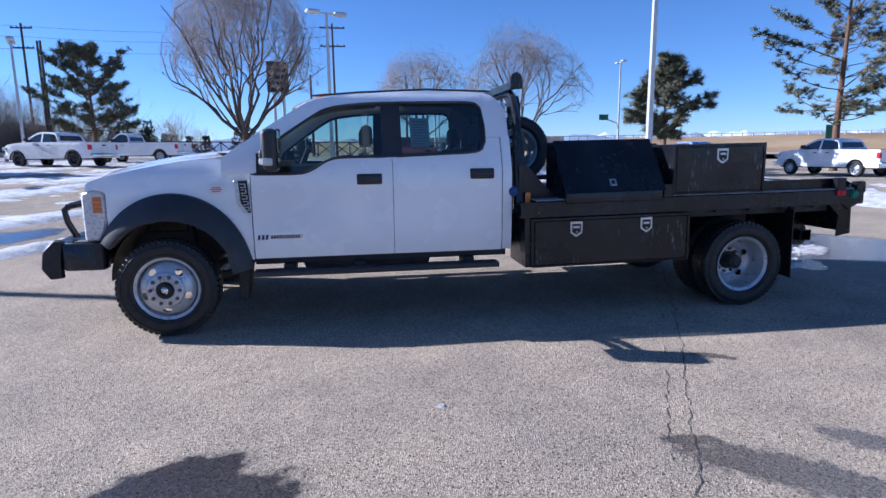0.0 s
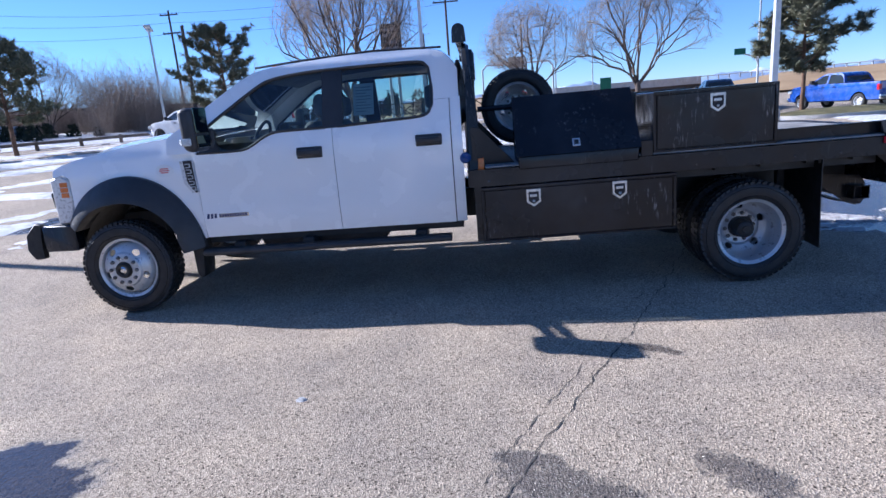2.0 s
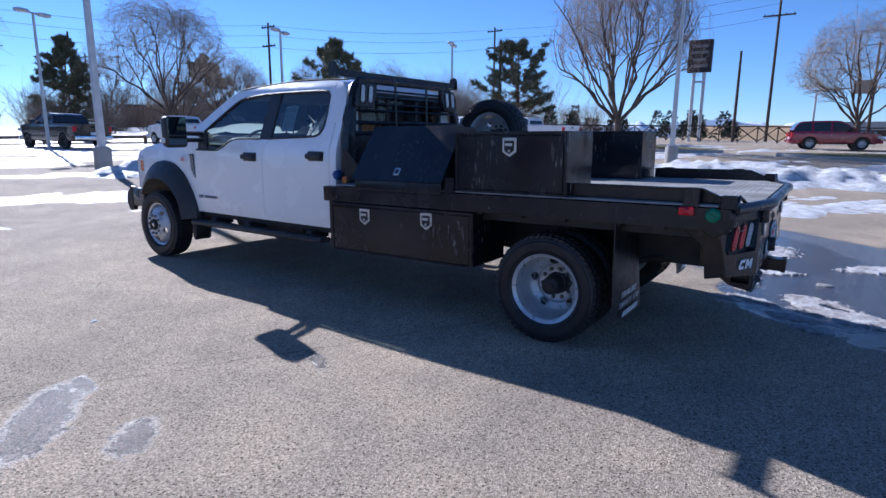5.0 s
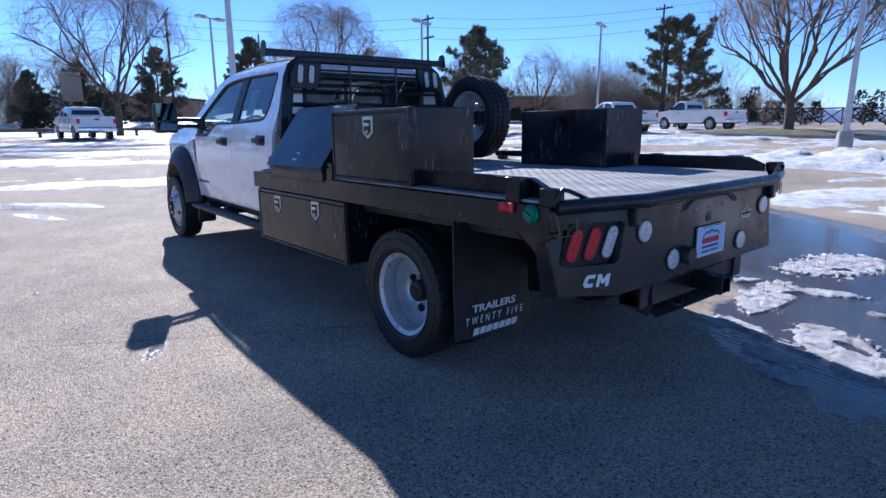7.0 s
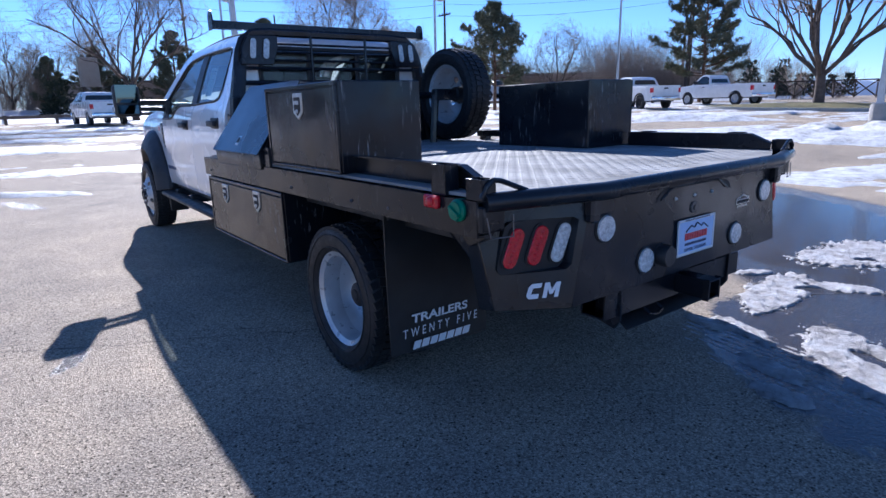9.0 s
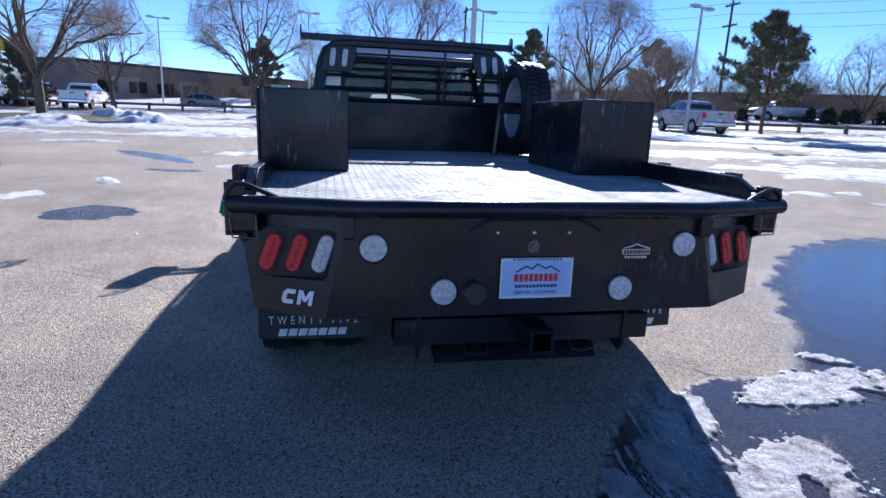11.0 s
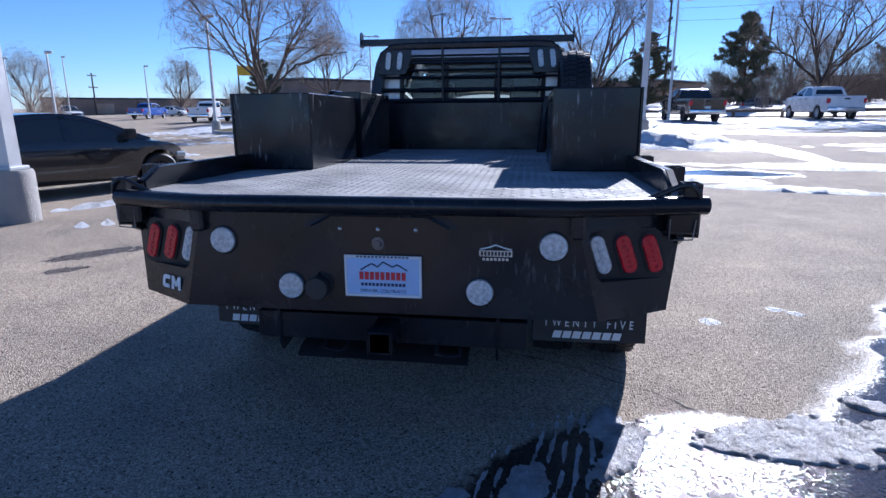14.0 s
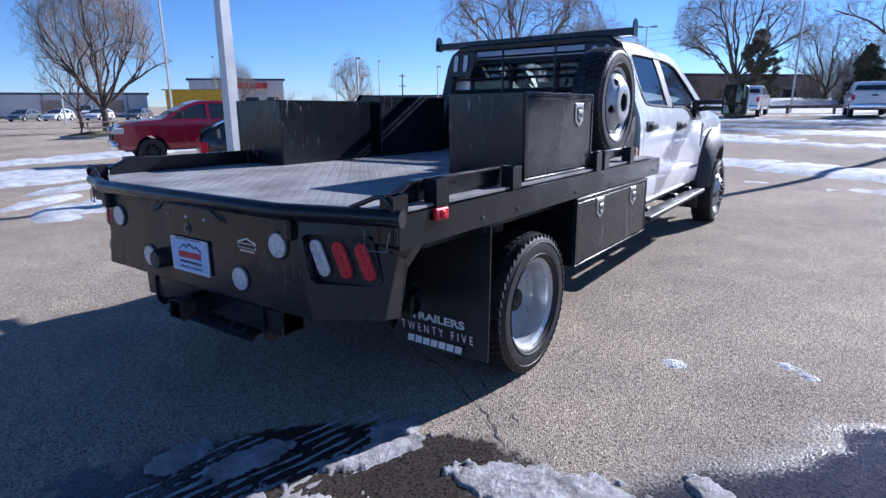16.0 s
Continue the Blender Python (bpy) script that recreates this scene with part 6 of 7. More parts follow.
hall("far_store", (-112, -60), (-88, -88), -20, 2.6, BRICKISH, "far brown store building", 2)
hall("yellow_container", (-27.0, -48.8), (-22.4, -51.6), -2.5, 2.45, YELLOW, "yellow steel shipping container by the dealership", 0, roof=0.05)
bm = bmesh.new()
d = Vector((12.1, -8.5, 0)).normalized()
m = Matrix.Translation((-54.4, -81.6, 4.3)) @ Matrix.Rotation(math.atan2(d.y, d.x), 4, "Z")
for k in range(5):
    box(bm, -2.4 + 1.0 * k, -1.65 + 1.0 * k, -0.2, 0.5, 0, 0.9, m=m)
tagged(part("roof_sign", bm, REDPRINT), "red block sign on the dealership", "sign")


# utility poles, wires, light poles, signs
def utility_pole(x, y, h, arm=1.1):
    b = thing("utility_pole", "dark weathered wooden utility pole with crossarms", "pole", "utility poles")
    z = rise(x, y)
    bm = bmesh.new()
    tube(bm, [(x, y, z - 0.2), (x, y, z + h)], [0.17, 0.11], 8)
    part("post", bm, WOOD, b)
    for k, dz in enumerate((0.5, 2.6) if arm else ()):
        bm = bmesh.new()
        box(bm, x - arm, x + arm, y - 0.08, y + 0.08, z + h - dz - 0.07, z + h - dz + 0.07)
        for q in (-0.9, -0.4, 0.4, 0.9):
            tube(bm, [(x + q * arm, y, z + h - dz), (x + q * arm, y, z + h - dz + 0.22)], 0.05, 6)
        part("crossarm", bm, WOOD, b)
    return Vector((x, y, z + h))


def wires(a, b, heights, sag=0.7, across=0.5):
    bm = bmesh.new()
    for h in heights:
        pts = [a.lerp(b, f) + Vector((0, 0, -h - 4 * sag * f * (1 - f))) for f in span(0, 1, 14)]
        tube(bm, pts, 0.017, 3)
    tagged(part("power_lines", bm, WIRE), "thin sagging power lines", "wire", kind="stuff")


u = [utility_pole(*p) for p in ((0.0, 67.4, 15.6, 1.5), (-33.5, 66.5, 14.6), (-50, 42, 13), (-64.4, 16.1, 12.9), (-100, -12, 14), (-118, -60, 14))]
for a, b in zip(u, u[1:]):
    wires(a, b, (0.3, 1.4, 2.7))
for p in ((-30, 62, 12, 0), (-2.5, 62, 9, 0), (-27.7, 57.6, 11.3, 0), (-70, 29, 12, 0), (-102, -67, 10.1), (-93, -81, 7.7), (9, 70, 10, 0), (-90, 40, 12)):
    utility_pole(*p)


def light_pole(x, y, h, heads=2, base=True, turn=0.0, thick=0.09, label="tall pale steel lot light on a concrete base"):
    b = thing("light_pole", label, "light pole", "lot lights")
    z = rise(x, y)
    bm = bmesh.new()
    tube(bm, [(x, y, z + (0.7 if base else 0)), (x, y, z + h)], [thick * 1.15, thick * 0.75], 4)
    part("mast", bm, POLEMETAL, b)
    if base:
        bm = bmesh.new()
        prof = [(0.27, -0.05), (0.27, 0.66), (0.25, 0.70), (0.0, 0.70)]
        lathe(bm, prof, 20)
        bmesh.ops.rotate(bm, cent=(0, 0, 0), matrix=Matrix.Rotation(radians(90), 3, "X"), verts=bm.verts)
        bmesh.ops.translate(bm, vec=(x, y, z), verts=bm.verts)
        part("concrete_base", bm, CONCRETE, b)
        bm = bmesh.new()
        box(bm, x - 0.16, x + 0.16, y - 0.16, y + 0.16, z + 0.70, z + 0.75, 0.01)
        part("base_plate", bm, POLEMETAL, b)
    for k in range(heads):
        a = turn + math.pi * k
        m = Matrix.Translation((x, y, z + h)) @ Matrix.Rotation(a, 4, "Z")
        bm = bmesh.new()
        box(bm, 0.0, 0.4, -0.04, 0.04, -0.04, 0.04, m=m)
        box(bm, 0.35, 0.95, -0.2, 0.2, -0.06, 0.10, 0.04, m=m)
        part("lamp_head", bm, POLEMETAL, b)


light_pole(1.85, -6.25, 8.5, 2, True, 0.3, 0.12)
light_pole(-13.1, 4.5, 8.0, 2, True, 0.3, 0.12)
for x, y, h in ((-21.6, 19.4, 6.8), (-17.2, 31.4, 7.0), (-50.4, -15.5, 7.9), (-42.6, -2.1, 8.0), (-27.0, 8.5, 6.7)):
    light_pole(x, y, h, 2, False, 2.0, 0.085, "grey steel lot light beside the guard rail")
light_pole(13.8, 16.6, 10.0, 2, True, 0.5, 0.13)
light_pole(0.7, 21.9, 7.3, 2, True, 0.4, 0.11)
light_pole(26.3, 45.3, 9.0, 2, False, 1.5, 0.09, "white street light beside the highway")
light_pole(-26.0, -19.0, 6.8, 2, True, 0.8, 0.10)
for x, y, h in ((-57, -45, 6.1), (-62, -60, 8), (-45, -52, 6.5), (-28.6, -32.5, 5.3), (-16, -58, 10), (-14, -36, 10.5), (-40, -70, 8), (-75, -40, 9), (12, 62, 9), (18, 72, 10)):
    light_pole(x, y, h, 1 if h < 9.5 else 2, False, 0.9, 0.085, "thin far street light")

# pole sign with a dark cabinet
b = thing("pole_sign", "dark weathered cabinet sign on two steel legs", "sign")
z = rise(-5.7, 58.8)
for x in (-6.15, -5.2):
    bm = bmesh.new()
    tube(bm, [(x, 58.8, z - 0.2), (x, 58.8, 8.0)], 0.17, 8)
    part("leg", bm, POLEMETAL, b)
bm = bmesh.new()
box(bm, -6.1, -5.25, 58.72, 58.88, 6.9, 7.1)
part("cross_brace", bm, POLEMETAL, b)
bm = bmesh.new()
box(bm, -6.8, -4.6, 58.5, 59.1, 7.9, 11.0, 0.05)
part("cabinet", bm, TRIM, b)
bm = bmesh.new()
for k, (w0, zz) in enumerate(((0.75, 10.4), (0.8, 9.8), (0.6, 9.1), (0.75, 8.5))):
    box(bm, -5.7 - w0, -5.7 + w0, 58.47, 58.5, zz - 0.14, zz + 0.14)
part("sign_bars", bm, worn("faded_sign_print", (0.16, 0.16, 0.17), 0.6), b)
# billboard seen from behind, yellow panel sign, green road signs
b = thing("billboard", "grey back of a tall board sign on posts", "sign")
m = Matrix.Translation((-52.9, 4.7, 0.6)) @ Matrix.Rotation(0.35, 4, "Z")
bm = bmesh.new()
box(bm, -0.15, 0.15, -0.85, 0.85, 2.9, 5.4, 0.03, m=m)
part("panel", bm, TANWALL, b)
for q in (-0.6, 0.6):
    bm = bmesh.new()
    box(bm, -0.1, 0.1, q - 0.1, q + 0.1, -0.2, 2.9, m=m)
    part("post", bm, WOOD, b)
b = thing("yellow_sign", "yellow panel sign on two posts", "sign")
m = Matrix.Translation((-52, -29.6, 0.6)) @ Matrix.Rotation(0.5, 4, "Z")
bm = bmesh.new()
box(bm, -0.1, 0.1, -0.95, 0.95, 4.3, 5.3, 0.02, m=m)
part("panel", bm, YELLOW, b)
for q in (-0.9, 0.9):
    bm = bmesh.new()
    box(bm, -0.08, 0.08, q - 0.07, q + 0.07, -0.2, 5.4, m=m)
    part("post", bm, WOOD, b)
for x, y, zc, w, h, lg in ((24.6, 44.8, 4.4, 0.9, 0.5, False), (32.5, 27.5, 2.2, 1.0, 1.4, True), (17.5, 62, 3.0, 1.2, 1.6, True)):
    b = thing("road_sign", "green road sign on a thin post", "sign")
    bm = bmesh.new()
    box(bm, x - w / 2, x + w / 2, y - 0.03, y + 0.03, zc - h / 2, zc + h / 2, 0.02)
    part("panel", bm, SIGNGREEN, b)
    bm = bmesh.new()
    if lg:
        tube(bm, [(x, y + 0.06, 0.0), (x, y + 0.06, zc + h / 2)], 0.05, 6)
    else:
        tube(bm, [(26.3, 45.2, 3.2), (26.0, 45.1, 3.9), (25.0, 44.9, 4.2), (24.6, 44.86, 4.3)], 0.06, 6)
    part("post", bm, POLEMETAL, b)
# overhead sign frame across the side road
b = thing("sign_gantry", "thin grey overhead sign frame", "sign")
bm = bmesh.new()
tube(bm, [(4.0, 72, 0.5), (4.0, 72, 6.2), (4.5, 72, 6.8), (12.5, 72, 6.8), (13, 72, 6.2), (13, 72, 0.5)], 0.12, 6)
part("frame", bm, POLEMETAL, b)
bm = bmesh.new()
box(bm, 7.3, 9.3, 71.8, 71.9, 6.2, 7.6, 0.02)
part("panel", bm, TANWALL, b)
# low dark lattice fence along the side road
fence = thing("lattice_fence", "low dark lattice fence beyond the turf island", "fence")
for k in range(22):
    x0, y0 = -16 + 1.35 * k, 46.5 - 0.12 * k
    zz = rise(x0, y0) + 0.25
    bm = bmesh.new()
    tube(bm, [(x0, y0, zz), (x0, y0, zz + 1.25)], 0.05, 5)
    for s0, s1 in ((0.1, 1.15), (1.15, 0.1)):
        tube(bm, [(x0, y0, zz + s0), (x0 + 1.35, y0 - 0.12, zz + s1)], 0.05, 4)
    tube(bm, [(x0, y0, zz + 1.2), (x0 + 1.35, y0 - 0.12, zz + 1.2)], 0.06, 4)
    part("lattice_panel", bm, WOOD, fence)
# picnic table on the far island
b = thing("picnic_table", "brown wooden picnic table on the far island", "table")
tx, ty = -6.8, -30.8
zz = rise(tx, ty) + 0.12
bm = bmesh.new()
box(bm, tx - 0.9, tx + 0.9, ty - 0.38, ty + 0.38, zz + 0.70, zz + 0.75, 0.01)
part("tabletop", bm, RAILWOOD, b)
for q in (-0.75, 0.75):
    bm = bmesh.new()
    box(bm, tx - 0.9, tx + 0.9, ty + q - 0.14, ty + q + 0.14, zz + 0.40, zz + 0.45, 0.01)
    part("bench", bm, RAILWOOD, b)
for q in (-0.65, 0.65):
    bm = bmesh.new()
    for sg in (-1, 1):
        tube(bm, [(tx + q, ty + sg * 0.7, zz), (tx + q, ty + sg * 0.2, zz + 0.72)], 0.045, 4)
    part("leg_frame", bm, RAILWOOD, b)


# ---- parked vehicles ----
CARGLASS = shader("dark_car_glass", (0.025, 0.032, 0.036), 0.04, coat=0.5)
CARWHITE = worn("fleet_white_paint", (0.78, 0.79, 0.80), 0.25, coat=0.8, var=0.03, scale=1.5)
CARSILVER = worn("silver_paint", (0.42, 0.43, 0.45), 0.3, metal=0.4, coat=0.8, var=0.06, scale=1.5)
CARBLACK = worn("black_car_paint", (0.010, 0.011, 0.014), 0.18, coat=1.0, var=0.3, scale=1.5)
CARBLUE = worn("bright_blue_paint", (0.012, 0.07, 0.36), 0.25, coat=1.0, var=0.1, scale=1.5)
CARSLATE = worn("slate_blue_paint", (0.03, 0.05, 0.09), 0.25, coat=1.0, var=0.1, scale=1.5)
CARRED = worn("deep_red_paint", (0.25, 0.004, 0.026), 0.2, metal=0.1, coat=1.0, var=0.12, scale=1.5)
CARGREY = worn("grey_paint", (0.16, 0.165, 0.17), 0.3, metal=0.3, coat=0.8, var=0.1, scale=1.5)

bm = bmesh.new()
lathe(bm, [(0.24, -0.10), (0.30, -0.125), (0.36, -0.12), (0.395, -0.09), (0.40, 0.0), (0.395, 0.09), (0.36, 0.12), (0.30, 0.125), (0.24, 0.10)], 28)
CAR_TYRE = finish(bm, "tyre", RUBBER)


def spoke_mesh(material, n):
    """A cast wheel: barrel, hub and spokes in one piece, with openings between the spokes."""
    bm = bmesh.new()
    m = 48
    prof = [(0.25, -0.105), (0.235, -0.10), (0.222, -0.085), (0.16, -0.066), (0.10, -0.070), (0.055, -0.078), (0.02, -0.080)]
    rings = [[bm.verts.new((r * math.cos(2 * math.pi * k / m), y, r * math.sin(2 * math.pi * k / m))) for k in range(m)] for r, y in prof]
    per = m // n
    for i in range(len(prof) - 1):
        for k in range(m):
            if i in (2, 3) and (k % per) >= max(2, per * 2 // 5):
                continue
            bm.faces.new((rings[i][k], rings[i][(k + 1) % m], rings[i + 1][(k + 1) % m], rings[i + 1][k]))
    bm.faces.new(rings[-1])
    back = [[bm.verts.new((r * math.cos(2 * math.pi * k / m), y, r * math.sin(2 * math.pi * k / m))) for k in range(m)] for r, y in ((0.225, -0.02), (0.22, 0.08), (0.03, 0.02))]
    for a, b in zip([rings[2]] + back, back):
        for k in range(m):
            bm.faces.new((a[k], a[(k + 1) % m], b[(k + 1) % m], b[k]))
    return finish(bm, "rim", material)


SPOKES = {"silver": spoke_mesh(RIM, 6), "black": spoke_mesh(TRIM, 8)}

KINDS = {
    "pickup": dict(L=5.85, W=0.99, wheels=(-1.78, 1.95), wr=0.40, low=0.46, cab=(-0.86, 1.52), open=True, hood=1.45,
                   top=[(-2.92, 1.32), (-0.8, 1.34), (1.3, 1.37), (1.6, 1.35), (2.55, 1.27), (2.84, 1.16), (2.92, 0.95)],
                   roof=[(-0.86, 1.37), (-0.70, 1.76), (-0.5, 1.88), (0.2, 1.92), (0.62, 1.88), (1.52, 1.38)], posts=(0.22,)),
    "single_cab": dict(L=6.2, W=1.0, wheels=(-1.9, 2.0), wr=0.42, low=0.50, cab=(0.22, 1.66), open=True, hood=1.6,
                       top=[(-3.1, 1.32), (0.2, 1.34), (1.5, 1.36), (1.8, 1.32), (2.8, 1.24), (3.0, 1.14), (3.1, 1.0)],
                       roof=[(0.22, 1.38), (0.34, 1.84), (0.5, 1.95), (0.85, 1.97), (1.0, 1.93), (1.66, 1.36)], posts=()),
    "suv": dict(L=5.1, W=1.0, wheels=(-1.45, 1.5), wr=0.40, low=0.42, cab=(-2.45, 1.2), open=False, hood=1.15,
                top=[(-2.55, 1.10), (-2.4, 1.2), (1.1, 1.18), (1.4, 1.14), (2.3, 1.05), (2.5, 0.9)],
                roof=[(-2.48, 1.22), (-2.2, 1.75), (-1.9, 1.86), (0.0, 1.90), (0.4, 1.84), (1.2, 1.2)], posts=(-1.35, -0.25)),
    "hatch": dict(L=4.12, W=0.92, wheels=(-1.22, 1.44), wr=0.34, low=0.27, cab=(-2.0, 1.30), open=False, hood=1.15,
                  top=[(-2.06, 0.84), (-1.95, 0.99), (-1.0, 0.97), (0.9, 0.95), (1.25, 0.94), (1.75, 0.87), (1.97, 0.74), (2.06, 0.50)],
                  roof=[(-2.0, 1.02), (-1.6, 1.25), (-1.1, 1.38), (-0.5, 1.44), (0.0, 1.43), (0.38, 1.36), (1.30, 0.98)], posts=(-1.15, -0.12)),
    "car": dict(L=4.55, W=0.90, wheels=(-1.32, 1.50), wr=0.335, low=0.26, cab=(-2.02, 1.18), open=False, hood=1.1,
                top=[(-2.27, 0.80), (-2.15, 0.97), (-1.0, 0.95), (1.0, 0.90), (1.3, 0.86), (2.0, 0.72), (2.22, 0.58), (2.27, 0.45)],
                roof=[(-2.02, 1.0), (-1.5, 1.26), (-1.1, 1.38), (-0.5, 1.44), (0.0, 1.43), (0.3, 1.38), (1.18, 0.93)], posts=(-1.15, -0.15)),
}


def vehicle(name, kind, paint, label, category, rims="silver", flares=False, group="parked vehicles"):
    k = KINDS[kind]
    L, W, wr = k["L"], k["W"], k["wr"]
    top, roof = smooth_table(k["top"]), smooth_table(k["roof"])
    c0, c1 = k["cab"]
    belt = [(c0, lerp(top, c0) + 0.01), (c1, lerp(top, c1) + 0.01)]
    zr = max(z for _, z in roof)
    zb0 = lerp(top, 0)

    def wide(z):
        return lerp([(0.3, W - 0.05), (k["low"] + 0.12, W), (zb0 - 0.12, W), (zb0, W - 0.03), (zr, W - 0.22)], z)

    def low(x):
        best = k["low"]
        for wx in k["wheels"]:
            d = abs(x - wx)
            R = wr + 0.075
            if d < R:
                best = max(best, wr + math.sqrt(R * R - d * d))
        return best

    v = thing(name, label, category, group)
    bm = bmesh.new()
    for s in (-1, 1):
        skin(bm, span(-L / 2, L / 2, 60), low, lambda x: lerp(top, x), wide, s, 8, 0.07)
    hx = k["hood"]
    grid(bm, 10, 8, lambda a, b: (hx - 0.3 + (L / 2 - hx + 0.3) * a, (2 * b - 1) * (W - 0.03 - 0.03 * a * a), lerp(top, hx - 0.3 + (L / 2 - hx + 0.3) * a) + 0.035 * (1 - (2 * b - 1) ** 2)))
    zf = lerp(top, L / 2)
    grid(bm, 3, 6, lambda a, b: (L / 2 + 0.03 * (1 - (2 * b - 1) ** 2), (2 * b - 1) * (W - 0.05), k["low"] + (zf + 0.03 - k["low"]) * a))
    zt = lerp(top, -L / 2)
    if not k["open"]:
        grid(bm, 6, 6, lambda a, b: (-L / 2 + (c0 + L / 2) * max(0, a * 2 - 1), (2 * b - 1) * (W - 0.04), k["low"] + 0.1 + (lerp(top, c0) - k["low"] - 0.1) * min(1, 2 * a)))
    # roof, pillars
    grid(bm, 14, 10, lambda a, b: (c0 + (c1 - c0) * (0.07 + 0.62 * a), (2 * b - 1) * wide(lerp(roof, c0 + (c1 - c0) * (0.07 + 0.62 * a))), lerp(roof, c0 + (c1 - c0) * (0.07 + 0.62 * a)) + 0.02 * (1 - (2 * b - 1) ** 2)))
    for s in (-1, 1):
        skin(bm, span(c0, c1, 30), lambda x: max(lerp(belt, x), lerp(roof, x) - 0.085), lambda x: lerp(roof, x) + 0.006, wide, s, 2, 0.05)
        for px in k["posts"]:
            skin(bm, span(px - 0.05, px + 0.05, 2), lambda x: lerp(belt, x), lambda x: lerp(roof, x), wide, s, 4, 0.04)
    for w in bm.verts:
        e = max(0, (abs(w.co.x) - (L / 2 - 0.75)) / 0.75)
        w.co.y *= 1 - (0.16 if w.co.x > 0 else 0.07) * e * e * (1.6 if kind in ("car", "hatch") else 1.0)
    body = part("body", bm, paint, v)
    for s in (-1, 1):
        bm = bmesh.new()
        skin(bm, span(c0 + 0.05, c1 - 0.06, 28), lambda x: lerp(belt, x), lambda x: max(lerp(belt, x) + 0.003, lerp(roof, x) - 0.07), lambda z: wide(z) - 0.012, s, 4, 0.01)
        part("side_glass", bm, CARGLASS, v)
    bm = bmesh.new()
    x_top = c0 + (c1 - c0) * 0.69
    grid(bm, 6, 8, lambda a, b: (x_top + (c1 - x_top) * a + 0.0, (2 * b - 1) * (wide(lerp(roof, x_top + (c1 - x_top) * a)) - 0.05), lerp(roof, x_top + (c1 - x_top) * a) + 0.012))
    part("windshield", bm, CARGLASS, v)
    bm = bmesh.new()
    x_b = c0 + (c1 - c0) * 0.075
    grid(bm, 6, 8, lambda a, b: (c0 + (x_b - c0) * a - 0.006, (2 * b - 1) * (wide(lerp(roof, c0 + (x_b - c0) * a)) - 0.03), lerp(roof, c0 + (x_b - c0) * a) + 0.004))
    part("rear_pillar", bm, paint, v)
    bm = bmesh.new()
    grid(bm, 6, 8, lambda a, b: (c0 + (x_b - c0) * (0.14 + 0.66 * a) - 0.016, (2 * b - 1) * (wide(lerp(roof, c0 + (x_b - c0) * (0.14 + 0.66 * a))) - 0.17), lerp(roof, c0 + (x_b - c0) * (0.14 + 0.66 * a)) + 0.012))
    part("back_glass", bm, CARGLASS, v)
    if k["open"]:
        bm = bmesh.new()
        grid(bm, 3, 3, lambda a, b: (-L / 2 + 0.03 + (c0 + L / 2) * a, (2 * b - 1) * (W - 0.07), 0.86))
        for s in (-1, 1):
            grid(bm, 3, 2, lambda a, b: (-L / 2 + 0.03 + (c0 + L / 2) * a, s * (W - 0.10), 0.86 + (zt - 0.87) * b))
        part("bed_liner", bm, TRIM, v)
        bm = bmesh.new()
        box(bm, -L / 2 - 0.02, -L / 2 + 0.05, -W + 0.03, W - 0.03, 0.72, zt + 0.005, 0.015)
        tg = part("tailgate", bm, paint, v)
        bm = bmesh.new()
        box(bm, -L / 2 - 0.03, -L / 2, -0.14, 0.14, zt - 0.20, zt - 0.12, 0.01)
        part("tailgate_handle", bm, TRIM, tg)
        bm = bmesh.new()
        box(bm, c0 - 0.02, c0 + 0.08, -W + 0.06, W - 0.06, 0.80, lerp(top, c0) + 0.02, 0.01)
        part("cab_back", bm, paint, v)
    bm = bmesh.new()
    box(bm, -L / 2 + 0.25, L / 2 - 0.25, -W + 0.22, W - 0.22, k["low"] - 0.06, k["low"] + 0.2)
    box(bm, c0 + 0.15, c1 - 0.1, -W + 0.10, W - 0.10, 0.5, lerp(belt, 0) - 0.03)
    part("underbody", bm, FRAME, v)
    for end in (-1, 1):
        bm = bmesh.new()
        x = end * (L / 2 + 0.04)
        box(bm, x - 0.09, x + 0.05, -W + 0.02, W - 0.02, k["low"] + 0.0, k["low"] + (0.24 if kind != "car" else 0.18), 0.03, seg=2)
        part("rear_bumper" if end < 0 else "front_bumper", bm, (CHROME if kind in ("pickup", "single_cab") else paint), v)
        for s in (-1, 1):
            bm = bmesh.new()
            if end < 0:
                zc = zt - 0.22 if k["open"] else lerp(top, c0) - 0.16
                box(bm, -L / 2 - 0.025, -L / 2 + 0.14, s * (W - 0.17), s * (W + 0.004), zc - 0.19, zc + 0.10, 0.02)
                part("tail_lamp", bm, RED, v)
            else:
                zc = lerp(top, L / 2 - 0.18) - 0.15
                f = 0.6 if kind in ("car", "hatch") else 1.0
                box(bm, L / 2 - 0.25, L / 2 + 0.025 - 0.06 * (f < 1), s * (W - 0.40), s * (W + 0.002 - 0.10 * (f < 1)), zc - 0.10 * f, zc + 0.08 * f, 0.03)
                part("headlamp", bm, LENS, v)
            if end > 0:
                bm = bmesh.new()
                mx = c1 - 0.42
                mz = lerp(belt, mx) + 0.12
                box(bm, mx - 0.09, mx + 0.07, s * (W + 0.0), s * (W + 0.22), mz - 0.07, mz + 0.11, 0.03, seg=2)
                part("door_mirror", bm, TRIM if kind != "car" else paint, v)
    bm = bmesh.new()
    box(bm, L / 2 + 0.0, L / 2 + 0.05, -W + 0.42, W - 0.42, k["low"] + 0.26, zf - 0.02, 0.02)
    part("grille", bm, TRIM, v)
    bm = bmesh.new()
    box(bm, -L / 2 - 0.04, -L / 2 - 0.025, -0.15, 0.15, k["low"] + 0.28, k["low"] + 0.42)
